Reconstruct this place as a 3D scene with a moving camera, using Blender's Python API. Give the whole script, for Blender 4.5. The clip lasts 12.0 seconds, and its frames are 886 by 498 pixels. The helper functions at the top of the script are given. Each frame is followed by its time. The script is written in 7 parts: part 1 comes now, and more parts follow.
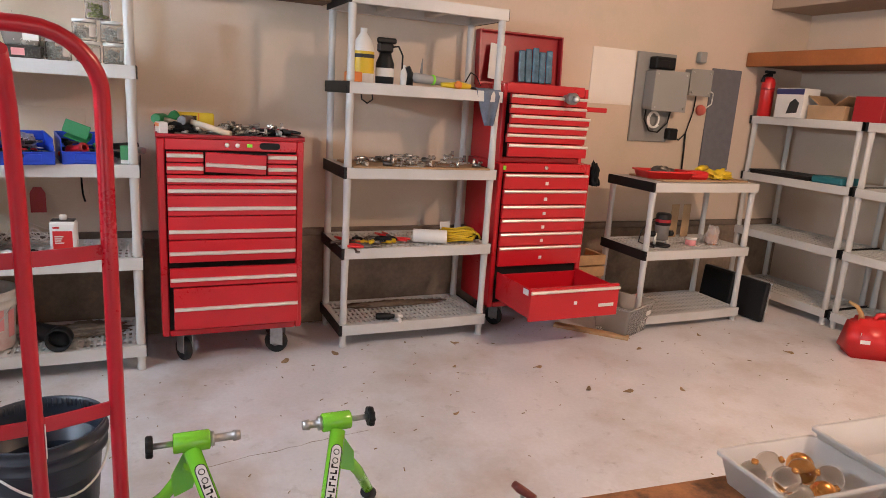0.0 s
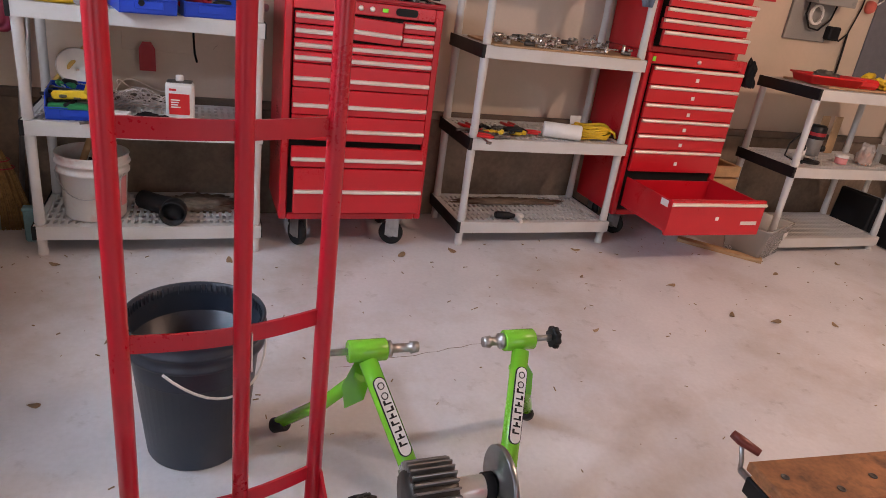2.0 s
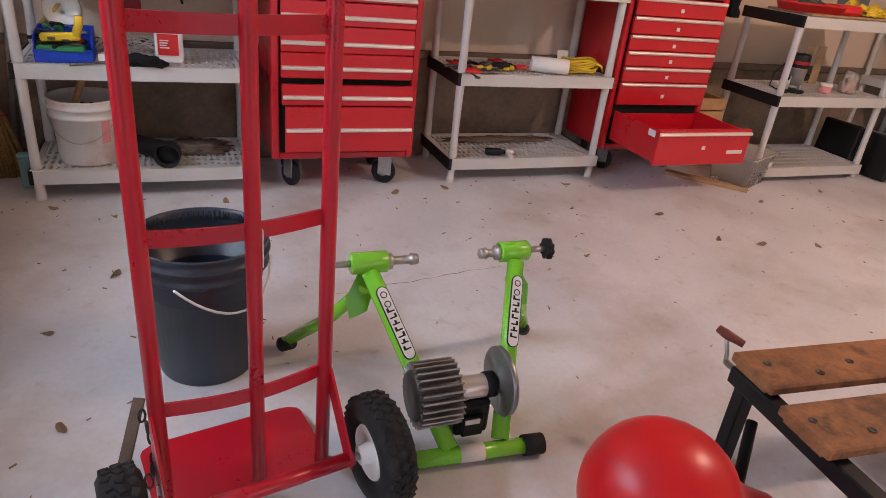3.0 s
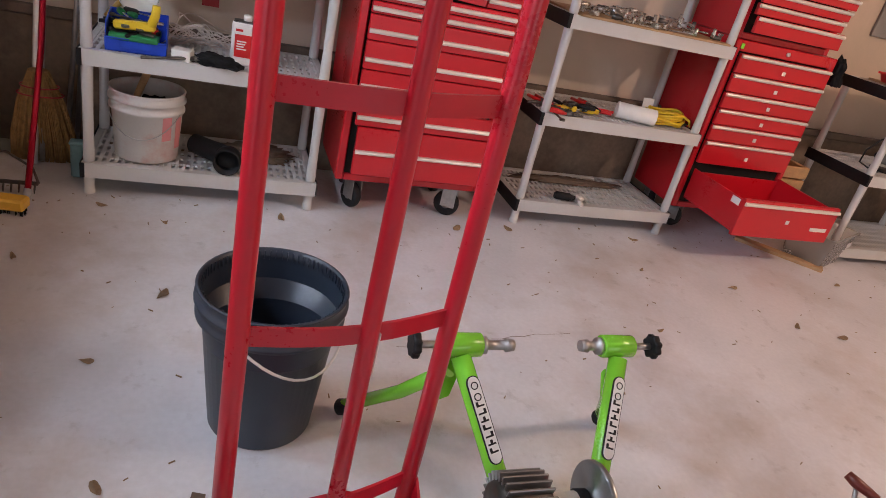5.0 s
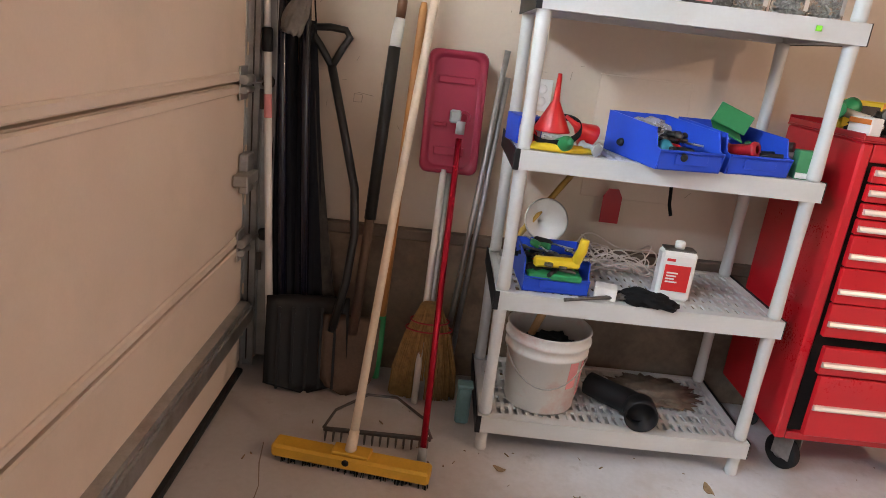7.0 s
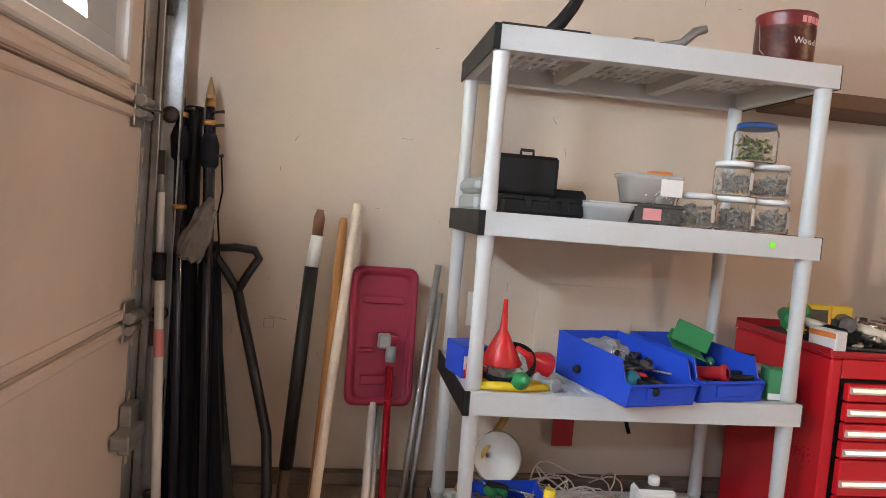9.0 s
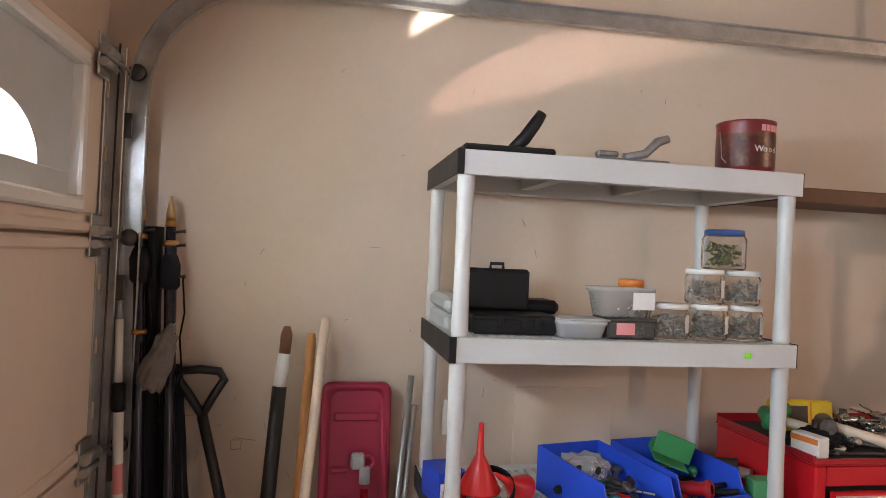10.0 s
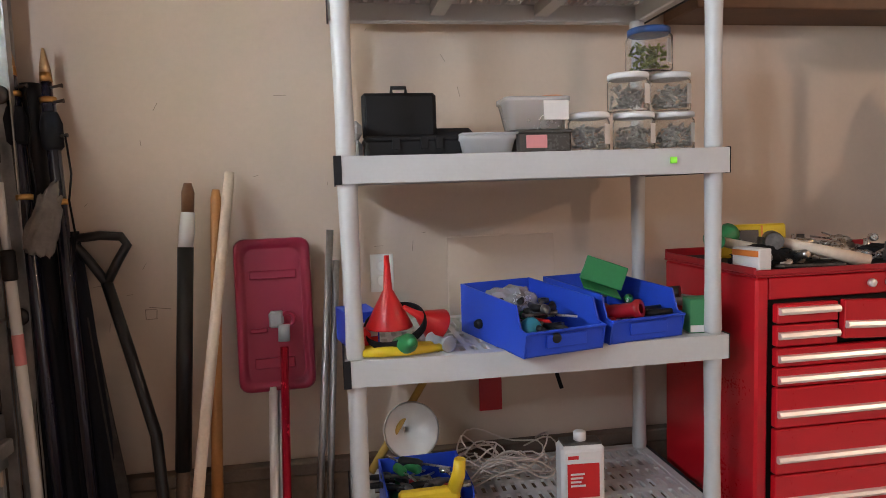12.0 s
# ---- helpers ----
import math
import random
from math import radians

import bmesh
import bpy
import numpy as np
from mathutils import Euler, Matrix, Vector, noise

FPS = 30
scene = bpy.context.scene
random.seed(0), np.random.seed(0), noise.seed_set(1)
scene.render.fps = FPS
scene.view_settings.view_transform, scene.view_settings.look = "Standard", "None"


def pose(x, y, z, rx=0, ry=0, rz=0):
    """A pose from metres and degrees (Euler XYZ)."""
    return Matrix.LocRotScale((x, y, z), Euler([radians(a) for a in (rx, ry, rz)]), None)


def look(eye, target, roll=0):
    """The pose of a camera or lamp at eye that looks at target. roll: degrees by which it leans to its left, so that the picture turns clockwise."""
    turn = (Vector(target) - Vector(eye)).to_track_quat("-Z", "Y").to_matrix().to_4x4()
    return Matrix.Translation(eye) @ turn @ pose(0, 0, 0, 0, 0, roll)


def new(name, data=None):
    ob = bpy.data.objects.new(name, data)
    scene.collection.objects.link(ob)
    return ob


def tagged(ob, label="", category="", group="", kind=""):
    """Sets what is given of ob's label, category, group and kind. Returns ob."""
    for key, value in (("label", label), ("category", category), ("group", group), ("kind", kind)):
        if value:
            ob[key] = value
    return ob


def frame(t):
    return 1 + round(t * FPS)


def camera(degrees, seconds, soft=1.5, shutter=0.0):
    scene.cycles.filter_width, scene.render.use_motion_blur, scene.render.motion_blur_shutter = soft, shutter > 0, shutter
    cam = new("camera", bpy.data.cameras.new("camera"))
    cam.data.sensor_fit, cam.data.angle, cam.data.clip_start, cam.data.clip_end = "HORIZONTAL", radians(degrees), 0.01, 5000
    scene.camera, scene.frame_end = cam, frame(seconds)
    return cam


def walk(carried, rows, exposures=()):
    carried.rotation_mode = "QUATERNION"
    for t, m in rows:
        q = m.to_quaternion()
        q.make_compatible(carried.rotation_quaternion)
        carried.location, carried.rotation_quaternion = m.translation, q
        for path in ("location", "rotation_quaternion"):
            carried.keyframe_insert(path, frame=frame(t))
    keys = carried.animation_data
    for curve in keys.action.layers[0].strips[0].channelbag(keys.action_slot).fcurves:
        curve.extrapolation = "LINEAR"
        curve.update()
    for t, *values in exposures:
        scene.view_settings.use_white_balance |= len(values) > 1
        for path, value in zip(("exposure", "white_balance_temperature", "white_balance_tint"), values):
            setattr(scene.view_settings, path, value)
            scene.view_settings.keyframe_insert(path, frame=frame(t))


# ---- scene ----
cam = camera(67.7, 12.0, soft=0.9)
PATH = [
    (0, (0.920, -3.41, 1.418), (1.727, -1.635, 0.973), 3.7),
    (0.5, (0.79, -3.285, 1.365), (1.553, -1.508, 0.825), 6.1),
    (1, (0.763, -3.122, 1.312), (1.424, -1.344, 0.671), 8.2),
    (1.5, (0.728, -2.968, 1.296), (1.354, -1.217, 0.552), 8.4),
    (2, (0.615, -2.95, 1.31), (1.305, -1.236, 0.543), 7.8),
    (2.5, (0.576, -2.981, 1.267), (1.291, -1.298, 0.457), 8.3),
    (3, (0.572, -3.051, 1.22), (1.284, -1.397, 0.349), 6.4),
    (3.2, (0.58, -3.072, 1.205), (1.285, -1.43, 0.307), 5.9),
    (4.8, (0.48, -2.855, 1.272), (1.262, -1.239, 0.39), 14.3),
    (5, (0.433, -2.719, 1.267), (1.114, -1.054, 0.393), 13.7),
    (5.5, (0.274, -2.476, 1.297), (0.631, -0.696, 0.458), 11.6),
    (6, (0.02, -2.282, 1.324), (0.336, -0.448, 0.589), 8.4),
    (6.5, (-0.184, -2.144, 1.302), (-0.077, -0.247, 0.676), 8.0),
    (6.7, (-0.211, -2.057, 1.302), (-0.183, -0.154, 0.688), 6.7),
    (8.3, (-0.471, -1.705, 1.334), (-0.275, 0.242, 0.921), 6.1),
    (8.5, (-0.422, -1.663, 1.35), (-0.257, 0.305, 1.035), 5.5),
    (9, (-0.353, -1.603, 1.47), (-0.061, 0.371, 1.347), 4.7),
    (9.5, (-0.345, -1.587, 1.567), (-0.011, 0.384, 1.492), 3.9),
    (10, (-0.34, -1.557, 1.665), (0.014, 0.412, 1.684), 2.6),
    (10.5, (-0.283, -1.542, 1.669), (0.151, 0.41, 1.728), 1.5),
    (11, (-0.223, -1.535, 1.588), (0.15, 0.43, 1.584), -0.1),
    (11.5, (-0.121, -1.517, 1.477), (0.12, 0.468, 1.448), -0.9),
    (12, (-0.041, -1.465, 1.396), (0.276, 0.502, 1.215), -1.9),
]
walk(cam, [(t, look(eye, target, roll)) for t, eye, target, roll in PATH], [(0, -0.05, 6500, 16), (1, -0.2, 6450, 20), (3, -0.25, 6400, 22), (5.5, -0.2, 6450, 20), (6.5, 0.12, 6600, 14), (8.5, 0.02, 6550, 14), (9.5, -0.38, 6650, 16), (10.5, -0.5, 6850, 18), (12, -0.56, 6700, 18)])

# ---- world, lights ----
world = bpy.data.worlds.new("sky")
scene.world = world
world.use_nodes = True
wn = world.node_tree
sky = wn.nodes.new("ShaderNodeTexSky")
sky.sky_type, sky.sun_disc = "NISHITA", False
sky.sun_elevation, sky.sun_rotation = radians(38), radians(200)
wn.links.new(sky.outputs[0], wn.nodes["Background"].inputs[0])
wn.nodes["Background"].inputs[1].default_value = 0.12


def lamp(name, kind, m, energy, color=(1, 1, 1), **settings):
    data = bpy.data.lights.new(name, kind)
    data.energy, data.color = energy, color
    if kind == "AREA":
        data.shape, data.size, data.size_y = "RECTANGLE", settings["size"], settings["size_y"]
    if kind == "SUN":
        data.angle = radians(settings["angle"])
    ob = new(name, data)
    ob.matrix_world = m
    return ob


sun = lamp("sun", "SUN", look((0, 0, 10), (3.0, -9.0, 0)), 2.5, (1, 0.93, 0.82), angle=0.6)
# two fill lamps, added in assumed openings that stay out of view
lamp("west_fill", "AREA", look((-1.0, -4.3, 1.2), (2.4, -2.4, -1.0)), 9, (0.88, 0.94, 1.0), size=2.3, size_y=2.1)
lamp("south_fill", "AREA", look((3.0, -6.62, 1.35), (2.9, -3.6, -0.35)), 22, (1.0, 0.93, 0.85), size=3.4, size_y=2.0)
# daylight behind the arched window openings of the closed door; trees tint the nearest one
for wy, watts, tint in ((-0.23, 38, (0.86, 0.98, 0.88)), (-1.11, 140, (0.70, 0.86, 1.0)), (-1.945, 140, (0.70, 0.86, 1.0))):
    lamp("window_daylight", "AREA", look((-1.06, wy, 1.90), (0.2, wy, 1.90)), watts, tint, size=0.60, size_y=0.30)
# warm bulb under the ceiling, behind the walker
lamp("ceiling_bulb", "POINT", pose(3.9, -2.3, 2.42), 126, (1.0, 0.75, 0.56)).data.shadow_soft_size = 0.06
# added lamps imitate sunlight off an assumed driveway car, through the nearest window
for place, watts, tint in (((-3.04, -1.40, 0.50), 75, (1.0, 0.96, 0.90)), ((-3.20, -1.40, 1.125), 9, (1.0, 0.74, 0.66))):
    lamp("added_glint", "AREA", look(place, (-0.95, -0.2, 1.87)), watts, tint, size=0.05, size_y=0.05).data.spread = radians(40)


# ---- materials ----
def mat(name, color, rough=0.5, metal=0.0, vary=0.12, scale=6.0, bump=0.1, grain=120.0, dirt=None, dirt_amount=0.0, per_object=0.0, coat=0.0, alpha_glass=False, dirt_scale=1.6):
    """A surface with broad stains, fine grain, relief and uneven gloss."""
    m = bpy.data.materials.new(name)
    m.use_nodes = True
    t = m.node_tree
    b = t.nodes["Principled BSDF"]
    tex = t.nodes.new("ShaderNodeTexCoord")
    big = t.nodes.new("ShaderNodeTexNoise")
    big.inputs["Scale"].default_value, big.inputs["Detail"].default_value = scale, 6
    fine = t.nodes.new("ShaderNodeTexNoise")
    fine.inputs["Scale"].default_value, fine.inputs["Detail"].default_value = grain, 4
    for n in (big, fine):
        t.links.new(tex.outputs["Object"], n.inputs["Vector"])
    mixf = t.nodes.new("ShaderNodeMath")
    mixf.operation = "MULTIPLY_ADD"
    t.links.new(big.outputs[0], mixf.inputs[0])
    mixf.inputs[1].default_value = 0.7
    half = t.nodes.new("ShaderNodeMath")
    half.operation = "MULTIPLY"
    half.inputs[1].default_value = 0.3
    t.links.new(fine.outputs[0], half.inputs[0])
    t.links.new(half.outputs[0], mixf.inputs[2])
    ramp = t.nodes.new("ShaderNodeValToRGB")
    ramp.color_ramp.elements[0].position, ramp.color_ramp.elements[1].position = 0.3, 0.7
    lo, hi = [c * (1 - vary) for c in color], [min(1, c * (1 + vary)) for c in color]
    ramp.color_ramp.elements[0].color, ramp.color_ramp.elements[1].color = (*lo, 1), (*hi, 1)
    t.links.new(mixf.outputs[0], ramp.inputs[0])
    col = ramp.outputs[0]
    if dirt:
        spots = t.nodes.new("ShaderNodeTexNoise")
        spots.inputs["Scale"].default_value, spots.inputs["Detail"].default_value, spots.inputs["Roughness"].default_value = dirt_scale, 8, 0.65
        t.links.new(tex.outputs["Object"], spots.inputs["Vector"])
        r2 = t.nodes.new("ShaderNodeValToRGB")
        r2.color_ramp.elements[0].position, r2.color_ramp.elements[1].position = 0.5, 0.72
        r2.color_ramp.elements[0].color, r2.color_ramp.elements[1].color = (0, 0, 0, 1), (dirt_amount,) * 3 + (1,)
        t.links.new(spots.outputs[0], r2.inputs[0])
        mx = t.nodes.new("ShaderNodeMix")
        mx.data_type = "RGBA"
        t.links.new(r2.outputs[0], mx.inputs[0])
        t.links.new(col, mx.inputs[6])
        mx.inputs[7].default_value = (*dirt, 1)
        col = mx.outputs[2]
    if per_object:
        info = t.nodes.new("ShaderNodeObjectInfo")
        hs = t.nodes.new("ShaderNodeHueSaturation")
        mr = t.nodes.new("ShaderNodeMapRange")
        mr.inputs[3].default_value, mr.inputs[4].default_value = 1 - per_object, 1 + per_object
        t.links.new(info.outputs["Random"], mr.inputs[0])
        t.links.new(mr.outputs[0], hs.inputs["Value"])
        t.links.new(col, hs.inputs["Color"])
        col = hs.outputs[0]
    t.links.new(col, b.inputs["Base Color"])
    rr = t.nodes.new("ShaderNodeMapRange")
    rr.inputs[3].default_value, rr.inputs[4].default_value = max(0.02, rough - 0.12), min(1, rough + 0.12)
    t.links.new(mixf.outputs[0], rr.inputs[0])
    t.links.new(rr.outputs[0], b.inputs["Roughness"])
    b.inputs["Metallic"].default_value = metal
    b.inputs["Coat Weight"].default_value = coat
    if bump:
        bp = t.nodes.new("ShaderNodeBump")
        bp.inputs["Strength"].default_value, bp.inputs["Distance"].default_value = bump, 0.004
        t.links.new(mixf.outputs[0], bp.inputs["Height"])
        t.links.new(bp.outputs[0], b.inputs["Normal"])
    return m


def glass(name, color, rough=0.05, ior=1.4, trans=1.0):
    m = mat(name, color, rough, vary=0.03, bump=0.03)
    b = m.node_tree.nodes["Principled BSDF"]
    b.inputs["Transmission Weight"].default_value, b.inputs["IOR"].default_value = trans, ior
    return m


WALL = mat("painted_plaster", (0.635, 0.515, 0.41), 0.75, vary=0.05, scale=1.2, bump=0.15, grain=70, dirt=(0.52, 0.46, 0.33), dirt_amount=0.6, dirt_scale=1.1)
CONCRETE = mat("worn_concrete", (0.68, 0.675, 0.70), 0.45, vary=0.13, scale=2.2, bump=0.25, grain=55, dirt=(0.38, 0.28, 0.20), dirt_amount=0.55, dirt_scale=1.3)
ft = CONCRETE.node_tree
pos, sep = ft.nodes.new("ShaderNodeNewGeometry"), ft.nodes.new("ShaderNodeSeparateXYZ")
wob = ft.nodes.new("ShaderNodeTexNoise")
wob.inputs["Scale"].default_value, wob.inputs["Detail"].default_value = 3.0, 8
ft.links.new(pos.outputs["Position"], sep.inputs[0])
ft.links.new(pos.outputs["Position"], wob.inputs["Vector"])
add = ft.nodes.new("ShaderNodeMath")
add.operation, add.inputs[1].default_value = "MULTIPLY_ADD", 1.3
ft.links.new(wob.outputs[0], add.inputs[0])
ft.links.new(sep.outputs["X"], add.inputs[2])
# brown towards the closed door: real dirt and painted shade in one
edge = ft.nodes.new("ShaderNodeMapRange")
edge.inputs[1].default_value, edge.inputs[2].default_value, edge.inputs[3].default_value, edge.inputs[4].default_value = 0.35, 0.95, 0.38, 0.0
ft.links.new(add.outputs[0], edge.inputs[0])
fine = ft.nodes.new("ShaderNodeTexNoise")
fine.inputs["Scale"].default_value, fine.inputs["Detail"].default_value, fine.inputs["Roughness"].default_value = 9.0, 10, 0.7
ft.links.new(pos.outputs["Position"], fine.inputs["Vector"])
speck = ft.nodes.new("ShaderNodeMapRange")
speck.inputs[1].default_value, speck.inputs[2].default_value, speck.inputs[3].default_value, speck.inputs[4].default_value = 0.58, 0.76, 0.0, 0.5
ft.links.new(fine.outputs[0], speck.inputs[0])
src = ft.nodes["Principled BSDF"].inputs["Base Color"].links[0].from_socket
for factor, colour in ((edge.outputs[0], (0.20, 0.125, 0.07, 1)), (speck.outputs[0], (0.23, 0.19, 0.16, 1))):
    mx = ft.nodes.new("ShaderNodeMix")
    mx.data_type = "RGBA"
    ft.links.new(factor, mx.inputs[0])
    ft.links.new(src, mx.inputs[6])
    mx.inputs[7].default_value = colour
    src = mx.outputs[2]
ft.links.new(src, ft.nodes["Principled BSDF"].inputs["Base Color"])
# ceiling colour set dark to cut the light it bounces back
CEIL = mat("low_bounce_ceiling", (0.40, 0.31, 0.23), 0.8, vary=0.05, scale=1.5)
DOOR_PAINT = mat("door_paint", (0.76, 0.64, 0.54), 0.55, vary=0.05, scale=2, dirt=(0.5, 0.42, 0.33), dirt_amount=0.35)
RESIN = mat("white_resin", (0.575, 0.572, 0.555), 0.42, vary=0.05, scale=5, bump=0.06, dirt=(0.5, 0.46, 0.4), dirt_amount=0.35, dirt_scale=4)
BLACK_PLASTIC = mat("black_plastic", (0.009, 0.009, 0.010), 0.5, vary=0.3, scale=8, bump=0.08)
RED_ENAMEL = mat("red_enamel", (0.56, 0.010, 0.018), 0.3, vary=0.05, scale=3, bump=0.02, dirt=(0.34, 0.01, 0.012), dirt_amount=0.25, dirt_scale=3, coat=0.25)
# darker copy of the red enamel, for tray top, lid and small goods
RED_DARK = mat("dark_red_enamel", (0.36, 0.01, 0.016), 0.35, vary=0.1, scale=3, bump=0.02)
RED_PAINT = mat("red_truck_paint", (0.50, 0.008, 0.022), 0.3, vary=0.05, scale=4, bump=0.03, coat=0.25, dirt=(0.3, 0.02, 0.02), dirt_amount=0.3, dirt_scale=6)
CHROME = mat("brushed_aluminium", (0.86, 0.83, 0.78), 0.36, 0.55, vary=0.06, scale=10, bump=0.02)
STEEL = mat("galvanised_steel", (0.48, 0.48, 0.47), 0.42, 0.9, vary=0.2, scale=14, bump=0.08, dirt=(0.25, 0.22, 0.2), dirt_amount=0.5, dirt_scale=9)
DARK_STEEL = mat("dark_steel", (0.09, 0.085, 0.08), 0.45, 0.8, vary=0.3, scale=20, dirt=(0.16, 0.07, 0.035), dirt_amount=0.6, dirt_scale=12)
RUBBER = mat("black_rubber", (0.018, 0.018, 0.019), 0.72, vary=0.35, scale=15, bump=0.25, dirt=(0.07, 0.06, 0.05), dirt_amount=0.5, dirt_scale=7)
GREEN = mat("lime_enamel", (0.20, 0.62, 0.035), 0.25, vary=0.05, scale=5, bump=0.02, coat=0.4)
WOOD = mat("bare_wood", (0.42, 0.27, 0.14), 0.6, vary=0.25, scale=9, bump=0.2, grain=90)
# near-black colour that paints the shade of insides and holes
SHADE_BLACK = mat("painted_shade", (0.012, 0.009, 0.008), 0.8, vary=0.3)
WHITE = mat("white_plastic", (0.8, 0.79, 0.76), 0.4, vary=0.03, dirt=(0.55, 0.5, 0.43), dirt_amount=0.3, dirt_scale=6)

for m_ in (BLACK_PLASTIC, RUBBER, SHADE_BLACK):
    m_.node_tree.nodes["Principled BSDF"].inputs["Specular IOR Level"].default_value = 0.3


# ---- mesh helpers ----
def bx(bm, a, b, bev=0.003, m=None):
    """A box between two corners with bevelled edges."""
    lo, hi = [min(p, q) for p, q in zip(a, b)], [max(p, q) for p, q in zip(a, b)]
    mid, size = [(p + q) / 2 for p, q in zip(lo, hi)], [q - p for p, q in zip(lo, hi)]
    tmp = bmesh.new()
    bmesh.ops.create_cube(tmp, size=1)
    bmesh.ops.scale(tmp, vec=size, verts=tmp.verts)
    bev = min(bev, min(size) * 0.3)
    if bev > 0:
        bmesh.ops.bevel(tmp, geom=tmp.edges[:], offset=bev, segments=1, affect="EDGES")
    bmesh.ops.translate(tmp, vec=mid, verts=tmp.verts)
    merge(bm, tmp, m)
    return bm


def merge(bm, tmp, m=None):
    if m is not None:
        bmesh.ops.transform(tmp, matrix=m, verts=tmp.verts)
    link = {v: bm.verts.new(v.co) for v in tmp.verts}
    for f in tmp.faces:
        nf = bm.faces.new([link[v] for v in f.verts])
        nf.smooth = f.smooth
    tmp.free()


def rings(bm, loops, closed=False, cap=True, smooth=True):
    vs = [[bm.verts.new(p) for p in loop] for loop in loops]
    n = len(vs[0])
    pairs = list(zip(vs, vs[1:])) + ([(vs[-1], vs[0])] if closed else [])
    for a, b in pairs:
        for i in range(n):
            f = bm.faces.new((a[i], a[(i + 1) % n], b[(i + 1) % n], b[i]))
            f.smooth = smooth
    if cap and not closed:
        bm.faces.new(vs[0][::-1])
        bm.faces.new(vs[-1])
    return bm


def tube(bm, pts, r, n=12, closed=False, cap=True, flat=1.0):
    """A round tube along points; r is one radius or one for each point."""
    pts = [Vector(p) for p in pts]
    rs = r if isinstance(r, (list, tuple)) else [r] * len(pts)
    loops, up = [], None
    for i, p in enumerate(pts):
        a = pts[i - 1] if i or closed else p
        b = pts[(i + 1) % len(pts)] if i < len(pts) - 1 or closed else p
        d = (b - a).normalized()
        if up is None:
            up = d.orthogonal().normalized()
        up = (up - d * up.dot(d)).normalized()
        side = d.cross(up)
        loops.append([p + (up * math.cos(k * math.tau / n) * flat + side * math.sin(k * math.tau / n)) * rs[i] for k in range(n)])
    return rings(bm, loops, closed, cap)


def lathe(bm, prof, n=28, m=None, cap=True):
    """A turned shape: (radius, height) from the profile, about z."""
    tmp = bmesh.new()
    rings(tmp, [[(max(r, 1e-4) * math.cos(k * math.tau / n), max(r, 1e-4) * math.sin(k * math.tau / n), z) for k in range(n)] for r, z in prof], cap=cap)
    merge(bm, tmp, m)
    return bm


def arc(cx, cy, r, a0, a1, n=8):
    return [(cx + r * math.cos(radians(a0 + (a1 - a0) * i / n)), cy + r * math.sin(radians(a0 + (a1 - a0) * i / n))) for i in range(n + 1)]


def prism(bm, outline, z0, z1, m=None, smooth=False):
    tmp = bmesh.new()
    rings(tmp, [[(x, y, z0) for x, y in outline], [(x, y, z1) for x, y in outline]], smooth=smooth)
    merge(bm, tmp, m)
    return bm


def solid(name, bm, material, parent=None, label="", m=None):
    bmesh.ops.recalc_face_normals(bm, faces=bm.faces)
    me = bpy.data.meshes.new(name)
    bm.to_mesh(me)
    bm.free()
    me.materials.append(material)
    ob = new(name, me)
    if parent:
        ob.parent = parent
    if m is not None:
        ob.matrix_basis = m
    if label:
        ob["label"] = label
    return ob


def part(name, bm, material, parent, label="", m=None):
    return solid(name, bm, material, parent, label, m)


def again(ob, parent, m):
    """Another piece on the same mesh."""
    o = new(ob.name.split(".")[0], ob.data)
    o.parent, o.matrix_basis = parent, m
    if "label" in ob:
        o["label"] = ob["label"]
    return o


def thing(name, m, label, category, group="", kind=""):
    ob = new(name)
    ob.matrix_basis = m
    return tagged(ob, label, category, group, kind)


def structure(name, bm, material, label, category):
    return tagged(solid(name, bm, material), label, category, kind="structure")


B = bmesh.new

# ---- the garage ----
X0, X1, Y0, Y1, H = -0.99, 5.81, -6.6, 0.52, 2.75
structure("floor", bx(B(), (X0 - 0.25, Y0 - 0.2, -0.15), (X1 + 0.2, Y1 + 0.2, 0), 0), CONCRETE, "worn grey concrete garage floor with stains and shade painted near the door", "floor")
structure("ground", bx(bx(B(), (-400, -300, -0.6), (X0 - 0.26, 300, -0.03), 0), (X0 - 0.26, -300, -0.6), (300, Y0 - 0.21, -0.03), 0), CONCRETE, "pale concrete driveway outside the garage", "ground")
structure("ceiling", bx(B(), (X0 - 0.25, Y0 - 0.2, H), (X1 + 0.2, Y1 + 0.2, H + 0.15), 0), CEIL, "brown plaster garage ceiling, darkened to cut bounced light", "ceiling")
structure("wall_north", bx(B(), (X0 - 0.25, Y1, 0), (X1 + 0.2, Y1 + 0.15, H), 0), WALL, "cream plaster wall with scuffs and stains", "wall")
structure("wall_east", bx(B(), (X1, Y0, 0), (X1 + 0.2, Y1, H), 0), WALL, "cream plaster end wall of the garage", "wall")
# opening in this unseen wall is added for the south fill lamp
w = B()
bx(w, (X0 - 0.25, Y0 - 0.2, 0), (0.8, Y0, H), 0)
bx(w, (4.4, Y0 - 0.2, 0), (X1 + 0.2, Y0, H), 0)
bx(w, (0.8, Y0 - 0.2, 2.3), (4.4, Y0, H), 0)
structure("wall_south", w, WALL, "unseen cream plaster back wall with an opening added for fill", "wall")
